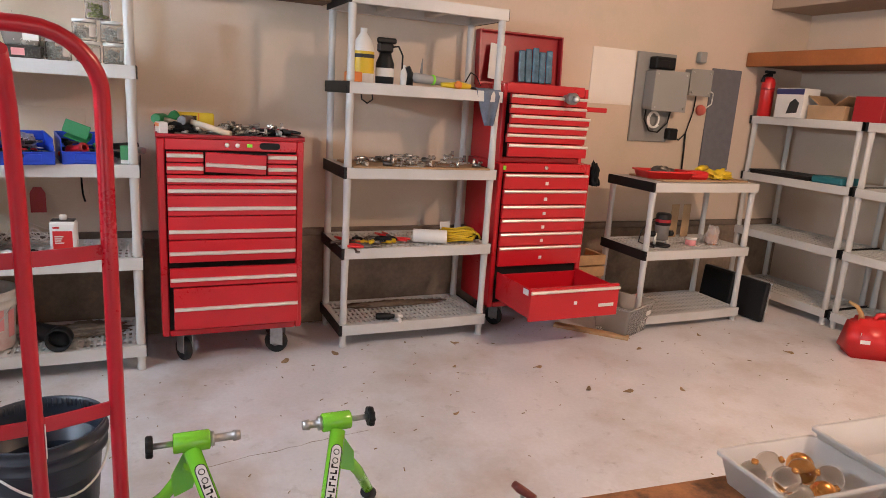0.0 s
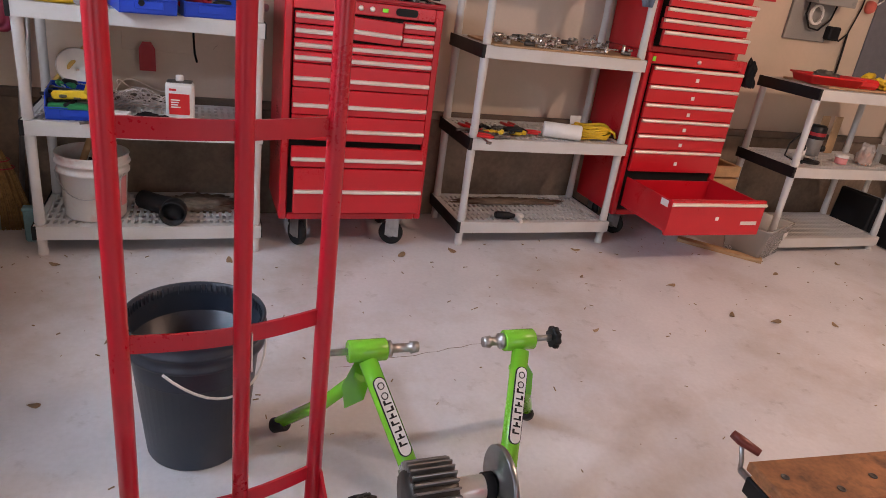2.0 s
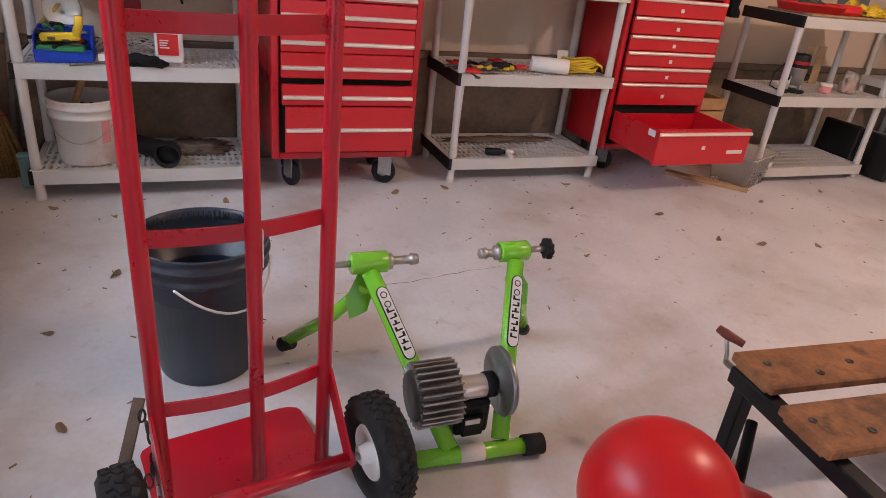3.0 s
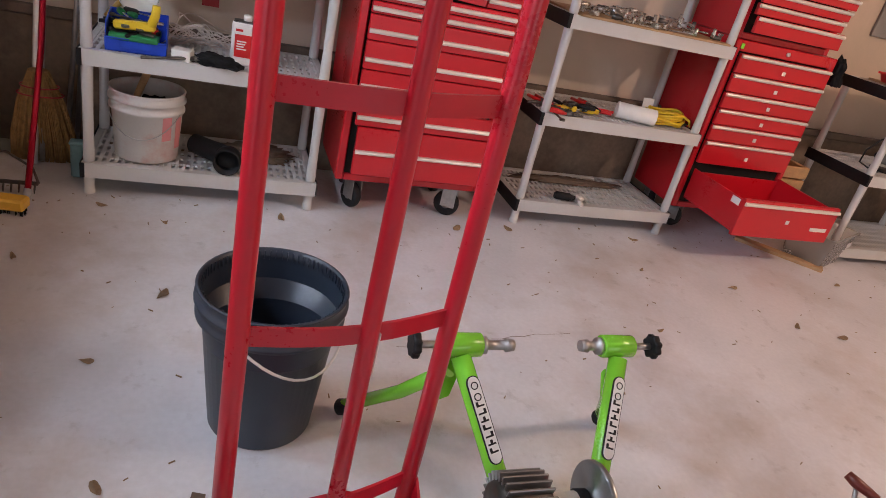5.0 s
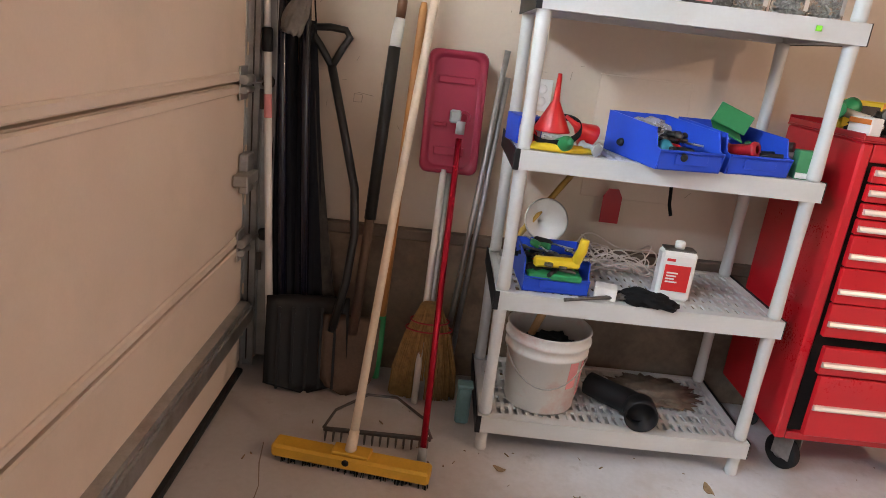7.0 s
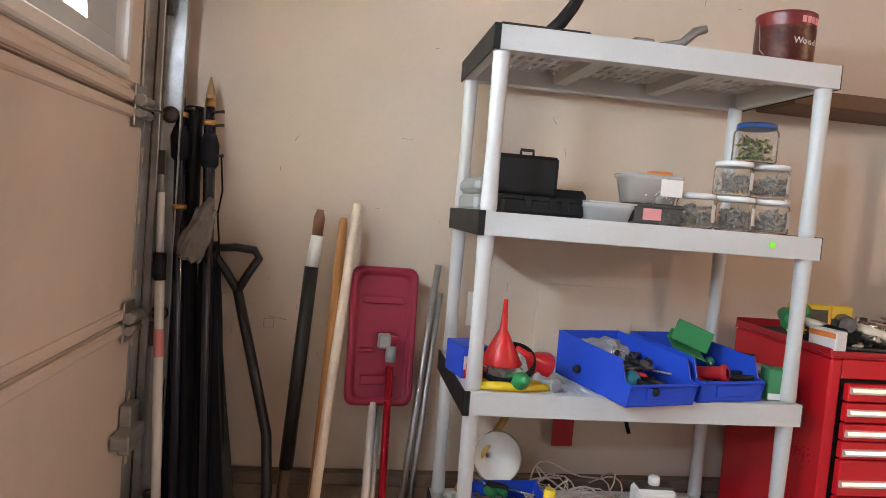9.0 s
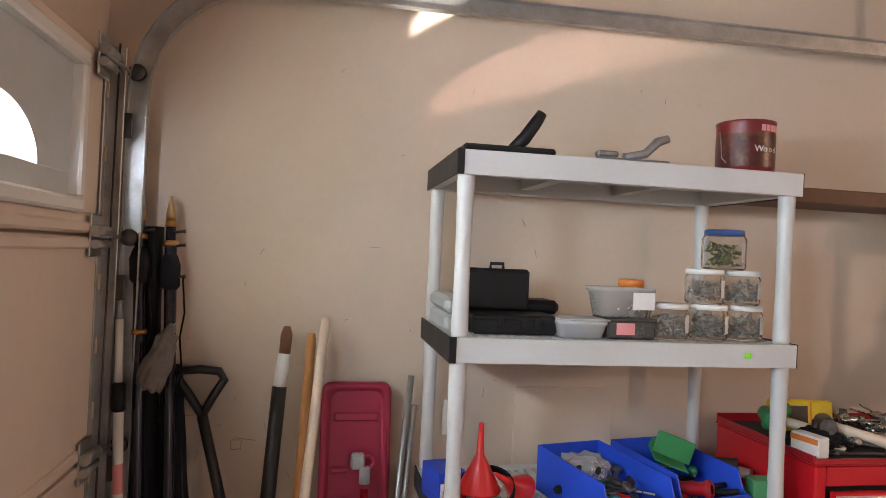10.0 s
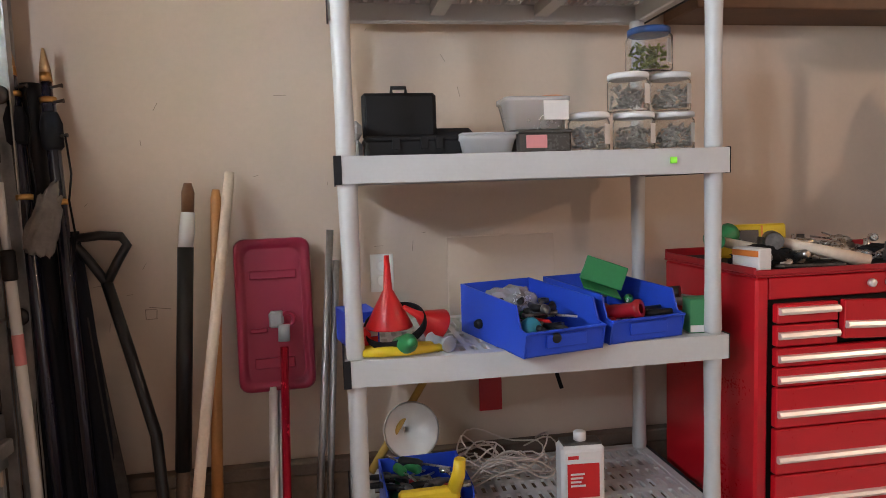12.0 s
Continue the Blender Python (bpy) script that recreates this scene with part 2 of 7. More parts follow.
# west wall: closed door from 0.40 to -2.35, pillar, unseen opening added from -3.0 to -5.7
w = B()
bx(w, (X0 - 0.2, 0.40, 0), (X0, Y1, H), 0)
bx(w, (X0 - 0.2, -2.36, 2.16), (X0, 0.40, H), 0)
bx(w, (X0 - 0.2, -3.0, 0), (X0, -2.36, H), 0)
bx(w, (X0 - 0.2, -5.7, 2.16), (X0, -3.0, H), 0)
bx(w, (X0 - 0.2, Y0, 0), (X0, -5.7, H), 0)
structure("wall_west", w, WALL, "cream wall around the closed garage door and an added opening", "wall")
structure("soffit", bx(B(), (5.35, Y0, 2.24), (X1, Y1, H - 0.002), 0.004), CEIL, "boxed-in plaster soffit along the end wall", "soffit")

# strips added behind the door edges to block lamp light leaking in
bm = B()
bx(bm, (X0 - 0.05, 0.27, 0.0), (X0 + 0.012, 0.3995, 2.159), 0.002)
bx(bm, (X0 - 0.05, -2.3595, 0.0), (X0 + 0.012, -2.30, 2.159), 0.002)
bx(bm, (X0 - 0.05, -2.2995, 2.125), (X0 + 0.012, 0.2695, 2.159), 0.002)
structure("leak_block", bm, WALL, "cream strip added around the closed garage door to block light", "trim")

# closed sectional door
INSERT_GREY = mat("pale_grey_plastic", (0.55, 0.58, 0.60), 0.5, vary=0.08)
DX = -0.93


def section_door():
    seams = [0.02, 0.535, 1.095, 1.675, 2.16]
    door = thing("garage_door", pose(0, 0, 0), "cream steel sectional garage door, closed, with grey rail", "garage door", kind="structure")
    for i, (a, b) in enumerate(zip(seams, seams[1:])):
        bm = B()
        if i < 3:
            bx(bm, (DX - 0.045, -2.35, a + 0.004), (DX - 0.008, 0.33, b - 0.004), 0.004)
            bx(bm, (DX - 0.01, -2.35, a + 0.03), (DX - 0.004, 0.33, b - 0.03), 0.002)
        else:
            bx(bm, (DX - 0.045, -2.35, a + 0.004), (DX - 0.008, 0.33, 1.73), 0.004)
            bx(bm, (DX - 0.045, -2.35, 2.12), (DX - 0.008, 0.33, b - 0.004), 0.004)
            for y in (0.33, -0.60, -1.50, -2.27):
                bx(bm, (DX - 0.045, y - 0.15 if y == 0.33 else y - 0.08, 1.73), (DX - 0.008, y, 2.12), 0.004)
        part("door_section", bm, DOOR_PAINT, door)
    for z in seams[1:4]:
        bm = B()
        bx(bm, (DX - 0.012, -2.35, z - 0.035), (DX + 0.006, 0.33, z - 0.006), 0.006)
        bx(bm, (DX - 0.012, -2.35, z + 0.006), (DX + 0.006, 0.33, z + 0.035), 0.006)
        part("seam_rail", bm, DOOR_PAINT, door)
    # hidden strips added behind the seams so no light leaks through
    for z in seams[1:4]:
        part("seam_leak_block", bx(B(), (DX - 0.056, -2.35, z - 0.022), (DX - 0.0455, 0.33, z + 0.022), 0.002), DOOR_PAINT, door)
    part("stiffening_rail", bx(bx(B(), (DX - 0.01, -2.35, 0.21), (DX + 0.035, 0.33, 0.30), 0.006), (DX + 0.03, -2.35, 0.225), (DX + 0.045, 0.33, 0.285), 0.006), STEEL, door, "grey steel stiffening rail")
    part("bottom_seal", bx(B(), (DX - 0.05, -2.35, 0.0), (DX + 0.012, 0.33, 0.022), 0.006), RUBBER, door, "black rubber floor seal")
    for y0, y1 in ((-0.60, 0.18), (-1.50, -0.68), (-2.27, -1.58)):
        win = part("window", bx(bx(bx(bx(B(), (DX - 0.03, y0, 1.73), (DX + 0.012, y1, 1.765), 0.006), (DX - 0.03, y0, 2.085), (DX + 0.012, y1, 2.12), 0.006),
                   (DX - 0.03, y0, 1.765), (DX + 0.012, y0 + 0.035, 2.085), 0.006), (DX - 0.03, y1 - 0.035, 1.765), (DX + 0.012, y1, 2.085), 0.006), WHITE, door, "white moulded window frame")
        g = part("pane", bx(B(), (DX - 0.03, y0 + 0.035, 1.765), (DX - 0.026, y1 - 0.035, 2.085), 0), PANE, win)
        g.visible_shadow = False
        # arched insert: solid panel with a half-round opening
        bm = B()
        ya, yb = y0 + 0.035, y1 - 0.035
        n, mid = 20, (ya + yb) / 2 - 0.02
        outline = [(yb, 1.82), (yb, 2.085), (ya, 2.085), (ya, 1.82)] + [(mid - 0.20 * math.cos(i / n * math.pi), 1.82 + 0.12 * math.sin(i / n * math.pi)) for i in range(n + 1)]
        rings(bm, [[(DX - 0.022, y, z) for y, z in outline], [(DX - 0.016, y, z) for y, z in outline]], smooth=False)
        bx(bm, (DX - 0.022, ya, 1.765), (DX - 0.016, yb, 1.8195), 0)
        part("window_insert", bm, INSERT_GREY, win, "pale grey plastic arched insert")
    return door


def door_track():
    t = thing("door_track", pose(0, 0, 0), "galvanised garage door track with rollers and brackets", "door track", kind="structure")
    prof = [(-0.028, -0.012), (-0.028, 0.014), (-0.024, 0.014), (-0.024, -0.008), (0.024, -0.008), (0.024, 0.014), (0.028, 0.014), (0.028, -0.012)]
    line = [(DX + 0.055, 0.03), (DX + 0.055, 2.07)] + [(DX + 0.055 + 0.36 - 0.36 * math.cos(a * math.pi / 16), 2.07 + 0.36 * math.sin(a * math.pi / 16)) for a in range(1, 9)] + [(4.2, 2.47)]
    loops = []
    for i, (x, z) in enumerate(line):
        a, b = line[max(0, i - 1)], line[min(len(line) - 1, i + 1)]
        d = Vector((b[0] - a[0], 0, b[1] - a[1])).normalized()
        s = Vector((-d.z, 0, d.x))
        loops.append([Vector((x, 0.425, z)) + s * u + Vector((0, -v, 0)) for u, v in prof])
    part("rail", rings(B(), loops, smooth=False), STEEL, t)
    bm = B()
    bx(bm, (DX - 0.02, 0.365, 0.0), (DX - 0.012, 0.40, 2.2), 0.002)
    bx(bm, (DX - 0.02, 0.392, 0.0), (DX + 0.03, 0.40, 2.2), 0.002)
    part("jamb_angle", bm, STEEL, t)
    slot = bx(B(), (-0.004, -0.006, -0.022), (0.003, 0.006, 0.022), 0.002)
    s0 = part("slot_hole", slot, WALL, t, m=pose(DX - 0.011, 0.383, 0.15))
    for i in range(1, 12):
        again(s0, t, pose(DX - 0.011, 0.383, 0.15 + 0.175 * i))
    for z in (0.535, 1.095, 1.675, 2.14):
        bm = B()
        bx(bm, (DX + 0.004, 0.24, z - 0.055), (DX + 0.010, 0.325, z + 0.055), 0.002)
        rod0 = [(DX + 0.022, 0.27, z), (DX + 0.03, 0.42, z)]
        tube(bm, [(DX + 0.02, 0.24, z + 0.012), (DX + 0.02, 0.33, z + 0.012)], 0.016, 10)
        tube(bm, [(DX + 0.02, 0.24, z - 0.022), (DX + 0.02, 0.33, z - 0.022)], 0.012, 10)
        tube(bm, rod0, 0.006, 8)
        part("hinge", bm, STEEL, t)
        part("roller", lathe(B(), [(0.008, -0.008), (0.022, -0.008), (0.025, 0), (0.022, 0.008), (0.008, 0.008)], 16, pose(DX + 0.05, 0.425, z, 90)), DARK_STEEL, t)
    bm = B()
    bx(bm, (DX + 0.0, 0.20, 0.76), (DX + 0.05, 0.335, 0.80), 0.004)
    bx(bm, (DX + 0.0, 0.27, 0.72), (DX + 0.03, 0.345, 0.86), 0.004)
    part("slide_latch", bm, STEEL, t)
    bm = B()
    for z in (0.4, 1.0, 1.5, 1.95):
        bx(bm, (DX - 0.01, 0.40, z), (DX + 0.05, 0.405, z + 0.07), 0.002)
        bx(bm, (DX + 0.02, 0.40, z), (DX + 0.026, 0.45, z + 0.07), 0.002)
    part("track_bracket", bm, DARK_STEEL, t)
    bm = B()
    bx(bm, (1.60, 0.405, 2.47), (1.64, 0.411, H), 0.001)
    part("hanger_strap", bm, DARK_STEEL, t, "perforated steel hanger strap")
    part("spring_rod", tube(B(), [(DX + 0.07, 0.47, 0.03), (DX + 0.07, 0.47, 1.95)], 0.008, 8), STEEL, t)
    part("lift_cable", tube(B(), [(DX + 0.015, 0.35, 0.05), (DX + 0.02, 0.365, 2.2)], 0.003, 6), DARK_STEEL, t)
    return t


GREY_PLASTIC = mat("grey_plastic", (0.33, 0.34, 0.34), 0.5, vary=0.08)
PANE = glass("window_glass", (0.9, 0.93, 0.93), 0.03, 1.45)
section_door()
door_track()
STAINED = mat("stained_concrete", (0.21, 0.155, 0.11), 0.8, vary=0.4, scale=3, bump=0.4, grain=40, dirt=(0.08, 0.055, 0.038), dirt_amount=0.85, dirt_scale=4)
LEDGE = mat("weathered_timber", (0.16, 0.12, 0.09), 0.8, vary=0.3, scale=8, bump=0.3)
structure("foundation_wall", bx(B(), (X0, Y1 - 0.035, 0), (X1, Y1 - 0.001, 0.56), 0.006), STAINED, "stained brown concrete foundation along the wall foot", "wall")
structure("sill_plate", bx(B(), (X0, Y1 - 0.045, 0.561), (X1, Y1 - 0.001, 0.60), 0.004), LEDGE, "weathered brown timber sill on the foundation", "trim")
structure("wall_hatch", bx(B(), (0.29, Y1 - 0.008, 0.80), (0.63, Y1 - 0.001, 1.25), 0.002), WALL, "painted access panel flush in the wall", "panel")


# ---- shelving ----
LIP, WIDE, DEEP = 0.062, 0.915, 0.46
deck_mesh = {}


def shelf_deck(parent, z):
    if "d" not in deck_mesh:
        verts, faces = [], []

        def blk(x0, y0, x1, y1, z0=-0.014, z1=-0.006):
            k = len(verts)
            verts.extend([(x0, y0, z0), (x1, y0, z0), (x1, y1, z0), (x0, y1, z0), (x0, y0, z1), (x1, y0, z1), (x1, y1, z1), (x0, y1, z1)])
            faces.extend([tuple(k + i for i in f) for f in ((3, 2, 1, 0), (4, 5, 6, 7), (0, 1, 5, 4), (1, 2, 6, 5), (2, 3, 7, 6), (3, 0, 4, 7))])
        rows, cols = 6, 30
        y0, y1, x0, x1 = 0.03, DEEP - 0.03, 0.03, WIDE - 0.03
        pitch = (y1 - y0) / rows
        for r in range(rows + 1):
            y = y0 + r * pitch
            blk(x0, y - 0.011, x1, y + 0.011)
        for r in range(rows):
            for c in range(cols + 1):
                x = x0 + (x1 - x0) * c / cols
                blk(x - 0.0075, y0 + r * pitch + 0.011, x + 0.0075, y0 + (r + 1) * pitch - 0.011)
        for x in (0.3, 0.6):
            blk(x - 0.02, y0, x + 0.02, y1, -0.045, -0.0145)
        me = bpy.data.meshes.new("deck")
        me.from_pydata(verts, [], faces)
        me.materials.append(RESIN)
        deck_mesh["d"] = me
    o = new("deck", deck_mesh["d"])
    o.parent, o.matrix_basis = parent, pose(0, 0, z)
    return o


def shelving(name, m, levels, label, caps=(True, True), group="plastic shelving units", bow=0.006):
    u = thing(name, m, label, "shelving unit", group)
    rail = {}
    for z in levels:
        bm = B()
        n = 10
        out = [(WIDE * i / n, -bow * math.sin(math.pi * i / n)) for i in range(n + 1)]
        prism(bm, out + [(WIDE, 0.03), (0, 0.03)], z - LIP, z - 0.003)
        shelf = part("shelf", bm, RESIN, u)
        part("back_rail", bx(B(), (0, DEEP - 0.03, z - LIP), (WIDE, DEEP, z - 0.003), 0.004), RESIN, shelf)
        for x, cap in ((0, caps[0]), (WIDE - 0.03, caps[1])):
            part("end_rail", bx(B(), (x, 0.0305, z - LIP + 0.001), (x + 0.03, DEEP - 0.0305, z - 0.004), 0.004), RESIN, shelf)
            if cap:
                e, q = (-0.005, 0.014) if x == 0 else (WIDE + 0.001, -0.003)
                bm = bx(B(), (e, 0.002, z - LIP - 0.001), (e + 0.004, DEEP, z - 0.001), 0.001)
                if x == 0:
                    bx(bm, (-0.005, -0.004, z - LIP - 0.001), (0.012, 0.001, z - 0.001), 0.001)
                part("end_cap", bm, BLACK_PLASTIC, shelf, "black plastic end cap")
        shelf_deck(shelf, z)
    gaps = [(0.0, levels[0] - LIP)] + [(a, b - LIP) for a, b in zip(levels, levels[1:])]
    posts = {}
    for a, b in gaps:
        key = round(b - a, 3)
        for x in (0.024, WIDE - 0.024):
            for y in (0.03, DEEP - 0.03):
                if key not in posts:
                    h = b - a
                    posts[key] = part("post", lathe(B(), [(0.019, -0.004), (0.0215, 0.02 * min(1, h)), (0.019, min(h / 2, 0.12)), (0.019, h / 2), (0.0215, h - 0.002), (0.0215, h + 0.004)], 16), RESIN, u, m=pose(x, y, a))
                else:
                    again(posts[key], u, pose(x, y, a))
    return u


LEVELS = [0.138, 0.583, 1.028, 1.475, 1.922]
shelving("shelving_unit", pose(-0.035, -0.03, 0), LEVELS, "five-tier white resin shelving unit full of small hardware")
shelving("shelving_unit", pose(1.873, 0.01, 0), LEVELS, "five-tier white resin shelving unit holding loose hand tools")
shelving("shelving_unit", pose(3.82, -0.17, 0), [0.10, 0.54, 0.985], "low three-tier white resin shelving unit used as bench", caps=(True, False))
shelving("shelving_unit", pose(5.30, 0.50, 0, 0, 0, -90), [0.12, 0.56, 1.0, 1.44], "four-tier white resin shelving unit, nearly empty, by the end wall", caps=(True, True))
shelving("shelving_unit", pose(5.30, -0.45, 0, 0, 0, -90), [0.12, 0.56, 1.0, 1.44], "four-tier white resin shelving unit beside its twin", caps=(True, True))


# ---- tool cabinets ----
def caster(parent, x, y, turn, r=0.062):
    bm = B()
    bx(bm, (-0.035, -0.03, 0.150), (0.035, 0.03, 0.158), 0.002)
    bx(bm, (-0.026, -0.024, 0.05), (-0.022, 0.045, 0.150), 0.001)
    bx(bm, (0.022, -0.024, 0.05), (0.026, 0.045, 0.150), 0.001)
    c = part("caster", bm, STEEL, parent, "zinc swivel caster fork", pose(x, y, 0, 0, 0, turn))
    part("wheel", lathe(B(), [(0.02, -0.018), (r - 0.006, -0.018), (r, -0.010), (r, 0.010), (r - 0.006, 0.018), (0.02, 0.018)], 24, pose(0, 0.02, r, 0, 90)), RUBBER, c, "black rubber wheel")
    part("hub", lathe(B(), [(0.006, -0.028), (0.022, -0.021), (0.022, 0.021), (0.006, 0.028)], 14, pose(0, 0.02, r, 0, 90)), STEEL, c)


def drawer(parent, x0, x1, z0, z1, strip, out=0.0, tilt=0.0, tag=None, label=""):
    """A drawer front with an aluminium pull; front plane y = 0."""
    bm = B()
    cx, cz = (x0 + x1) / 2, (z0 + z1) / 2
    bx(bm, (x0 - cx, -0.012, z0 - cz), (x1 - cx, 0.010, z1 - cz), 0.003)
    d = part("drawer", bm, RED_ENAMEL, parent, label, pose(cx, -out, cz, 0, tilt, 0))
    bm = B()
    prof = [(-0.012, 0.010), (-0.022, 0.008), (-0.026, 0.0), (-0.022, -0.007), (-0.015, -0.009), (-0.012, -0.006)]
    rings(bm, [[(x, y, strip - cz + z) for y, z in prof] for x in (x0 - cx + 0.002, x1 - cx - 0.002)], smooth=False)
    part("drawer_pull", bm, CHROME, d, "bright aluminium drawer pull")
    if tag:
        part("sticker", bx(B(), (-0.011, -0.0155, tag - cz - 0.01), (0.011, -0.0125, tag - cz + 0.01), 0.001), WHITE, d, "small white number sticker")
    return d


def roll_cabinet(name, m, w, depth, z0, z1, label):
    c = thing(name, m, label, "tool cabinet")
    f = 0.035
    part("side_panel", bx(B(), (0, 0.012, z0), (f, depth, z1), 0.006), RED_ENAMEL, c)
    part("side_panel", bx(B(), (w - f, 0.012, z0), (w, depth, z1), 0.006), RED_ENAMEL, c)
    part("top_rail", bx(B(), (f + 0.001, 0.014, z1 - 0.055), (w - f - 0.001, depth, z1 - 0.001), 0.003), RED_ENAMEL, c)
    part("bottom_rail", bx(B(), (f + 0.001, 0.014, z0), (w - f - 0.001, depth, z0 + 0.03), 0.003), RED_ENAMEL, c)
    part("back_panel", bx(B(), (f + 0.001, depth - 0.01, z0 + 0.031), (w - f - 0.001, depth, z1 - 0.056), 0), RED_ENAMEL, c)
    # black sheet in place of the shaded cabinet inside
    part("inside", bx(B(), (f, 0.03, z0 + 0.03), (w - f, 0.04, z1 - 0.055), 0), SHADE_BLACK, c, "near-black sheet painted for the shade behind the drawers")
    for x in (0.11, w - 0.10):
        for y in (0.09, depth - 0.09):
            caster(c, x, y, (25, -12, 60, 8)[(x > 0.3) * 2 + (y > 0.3)])
    return c


W1 = 0.69
cab = roll_cabinet("tool_cabinet", pose(0.957, -0.035, 0), W1, 0.46, 0.165, 1.155, "red steel roller tool cabinet with aluminium drawer pulls")
top = bx(B(), (-0.004, 0.008, 1.156), (W1 + 0.004, 0.46, 1.162), 0.002)
bx(top, (-0.004, 0.008, 1.162), (W1 + 0.004, 0.016, 1.175), 0.002)
bx(top, (-0.004, 0.448, 1.162), (W1 + 0.004, 0.456, 1.19), 0.002)
bx(top, (-0.004, 0.016, 1.162), (0.004, 0.448, 1.18), 0.002)
bx(top, (W1 - 0.004, 0.016, 1.162), (W1 + 0.004, 0.448, 1.18), 0.002)
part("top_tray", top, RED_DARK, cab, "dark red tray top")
for a, b, s in ((1.045, 1.092, 1.075), (0.988, 1.040, 1.015)):
    drawer(cab, 0.04, 0.205, a, b, s)
    drawer(cab, W1 - 0.185, W1 - 0.04, a, b, s)
drawer(cab, 0.212, W1 - 0.192, 0.995, 1.090, 1.030, 0.012, 2.2, label="small red drawer hanging crooked")
for a, b, s in ((0.938, 0.983, 0.958), (0.888, 0.934, 0.906), (0.785, 0.884, 0.820), (0.667, 0.781, 0.706), (0.552, 0.663, 0.597), (0.437, 0.530, 0.472)):
    drawer(cab, 0.04, W1 - 0.04, a, b, s, 0.03 if a == 0.437 else 0.0)
drawer(cab, 0.055, W1 - 0.03, 0.215, 0.43, 0.320, 0.028)
part("nameplate", prism(B(), [(x * 1.0, y) for x, y in arc(0.035, 0, 0.016, -90, 90, 6) + arc(-0.035, 0, 0.016, 90, 270, 6)], 0, 0.004, pose(W1 - 0.17, 0.013, 1.128, 90)), BLACK_PLASTIC, cab, "small dark oval maker's plate")
for x in (0.315, 0.365):
    part("lock", lathe(B(), [(0.011, 0), (0.011, 0.008), (0.008, 0.011), (0.001, 0.011)], 14, pose(x, 0.013, 1.128, 90)), CHROME, cab)
GREEN_TAG = mat("green_sticker", (0.25, 0.85, 0.05), 0.5, vary=0.03)
part("sticker", bx(B(), (0.41, 0.008, 1.12), (0.435, 0.0115, 1.136), 0.001), GREEN_TAG, cab, "bright green price sticker")


# ---- second tool cabinet with top chest ----
W2 = 0.67
cab2 = roll_cabinet("tool_cabinet", pose(2.842, 0.075, 0), W2, 0.44, 0.15, 1.062, "red steel roller tool cabinet with its lowest drawer pulled open")
for z1, z0 in ((1.0, 0.906), (0.902, 0.810), (0.806, 0.724), (0.720, 0.638), (0.634, 0.550), (0.546, 0.420)):
    drawer(cab2, 0.035, W2 - 0.035, z0, z1, z1 - 0.012, tag=(z0 + z1) / 2 - 0.012)
part("lock", lathe(B(), [(0.011, 0), (0.011, 0.008), (0.001, 0.011)], 14, pose(W2 / 2, 0.013, 1.035, 90)), CHROME, cab2)
part("sticker", bx(B(), (0.03, 0.008, 1.02), (0.05, 0.0115, 1.045), 0.001), GREEN_TAG, cab2, "bright green price sticker")
bm = B()
bx(bm, (0.04, -0.41, 0.215), (W2 - 0.04, 0.0, 0.225), 0.002)
bx(bm, (0.04, -0.41, 0.225), (0.05, 0.0, 0.385), 0.002)
bx(bm, (W2 - 0.05, -0.41, 0.225), (W2 - 0.04, 0.0, 0.385), 0.002)
bx(bm, (0.05, -0.012, 0.225), (W2 - 0.05, -0.002, 0.37), 0.002)
part("drawer_tray", bm, RED_ENAMEL, cab2, "open red drawer tray")
drawer(cab2, 0.025, W2 - 0.025, 0.205, 0.40, 0.375, 0.425, tag=0.30, label="large red drawer front, pulled out")
part("badge", bx(B(), (W2 - 0.17, -0.4415, 0.265), (W2 - 0.06, -0.4385, 0.285), 0.001), CHROME, cab2, "small metal maker's badge")
part("sticker", bx(B(), (0.0385, -0.39, 0.345), (0.0395, -0.33, 0.38), 0), WHITE, cab2, "white paper sticker on the drawer side")

chest = thing("tool_chest", pose(2.85, 0.10, 1.064), "red steel top chest with its lid open", "tool chest")
WC = 0.60
for n_, a_, b_ in (("side_panel", (0, 0.012, 0), (0.025, 0.40, 0.46)), ("side_panel", (WC - 0.025, 0.012, 0), (WC, 0.40, 0.46)), ("back_panel", (0.026, 0.39, 0), (WC - 0.026, 0.40, 0.46)),
                   ("bottom_panel", (0.026, 0.013, 0), (WC - 0.026, 0.389, 0.03)), ("top_rail", (0.026, 0.013, 0.41), (WC - 0.026, 0.03, 0.47))):
    part(n_, bx(B(), a_, b_, 0.003), RED_ENAMEL, chest)
# black sheet in place of the shaded chest inside
part("inside", bx(B(), (0.025, 0.04, 0.03), (WC - 0.025, 0.05, 0.41), 0), SHADE_BLACK, chest, "near-black sheet painted for the shade behind the drawers")
for i, (z0, z1) in enumerate(((0.04, 0.118), (0.122, 0.176), (0.180, 0.232), (0.236, 0.288))):
    drawer(chest, 0.02, WC - 0.02, z0, z1, z1 - 0.012, 0.02 + 0.028 * (i % 3 == 0) + 0.012 * (i == 2))
for z0, z1 in ((0.292, 0.345), (0.350, 0.405)):
    for x0, x1, o in ((0.02, 0.22, 0.035), (0.225, 0.40, 0.02), (0.405, WC - 0.02, 0.0)):
        drawer(chest, x0, x1, z0, z1, z1 - 0.012, o)
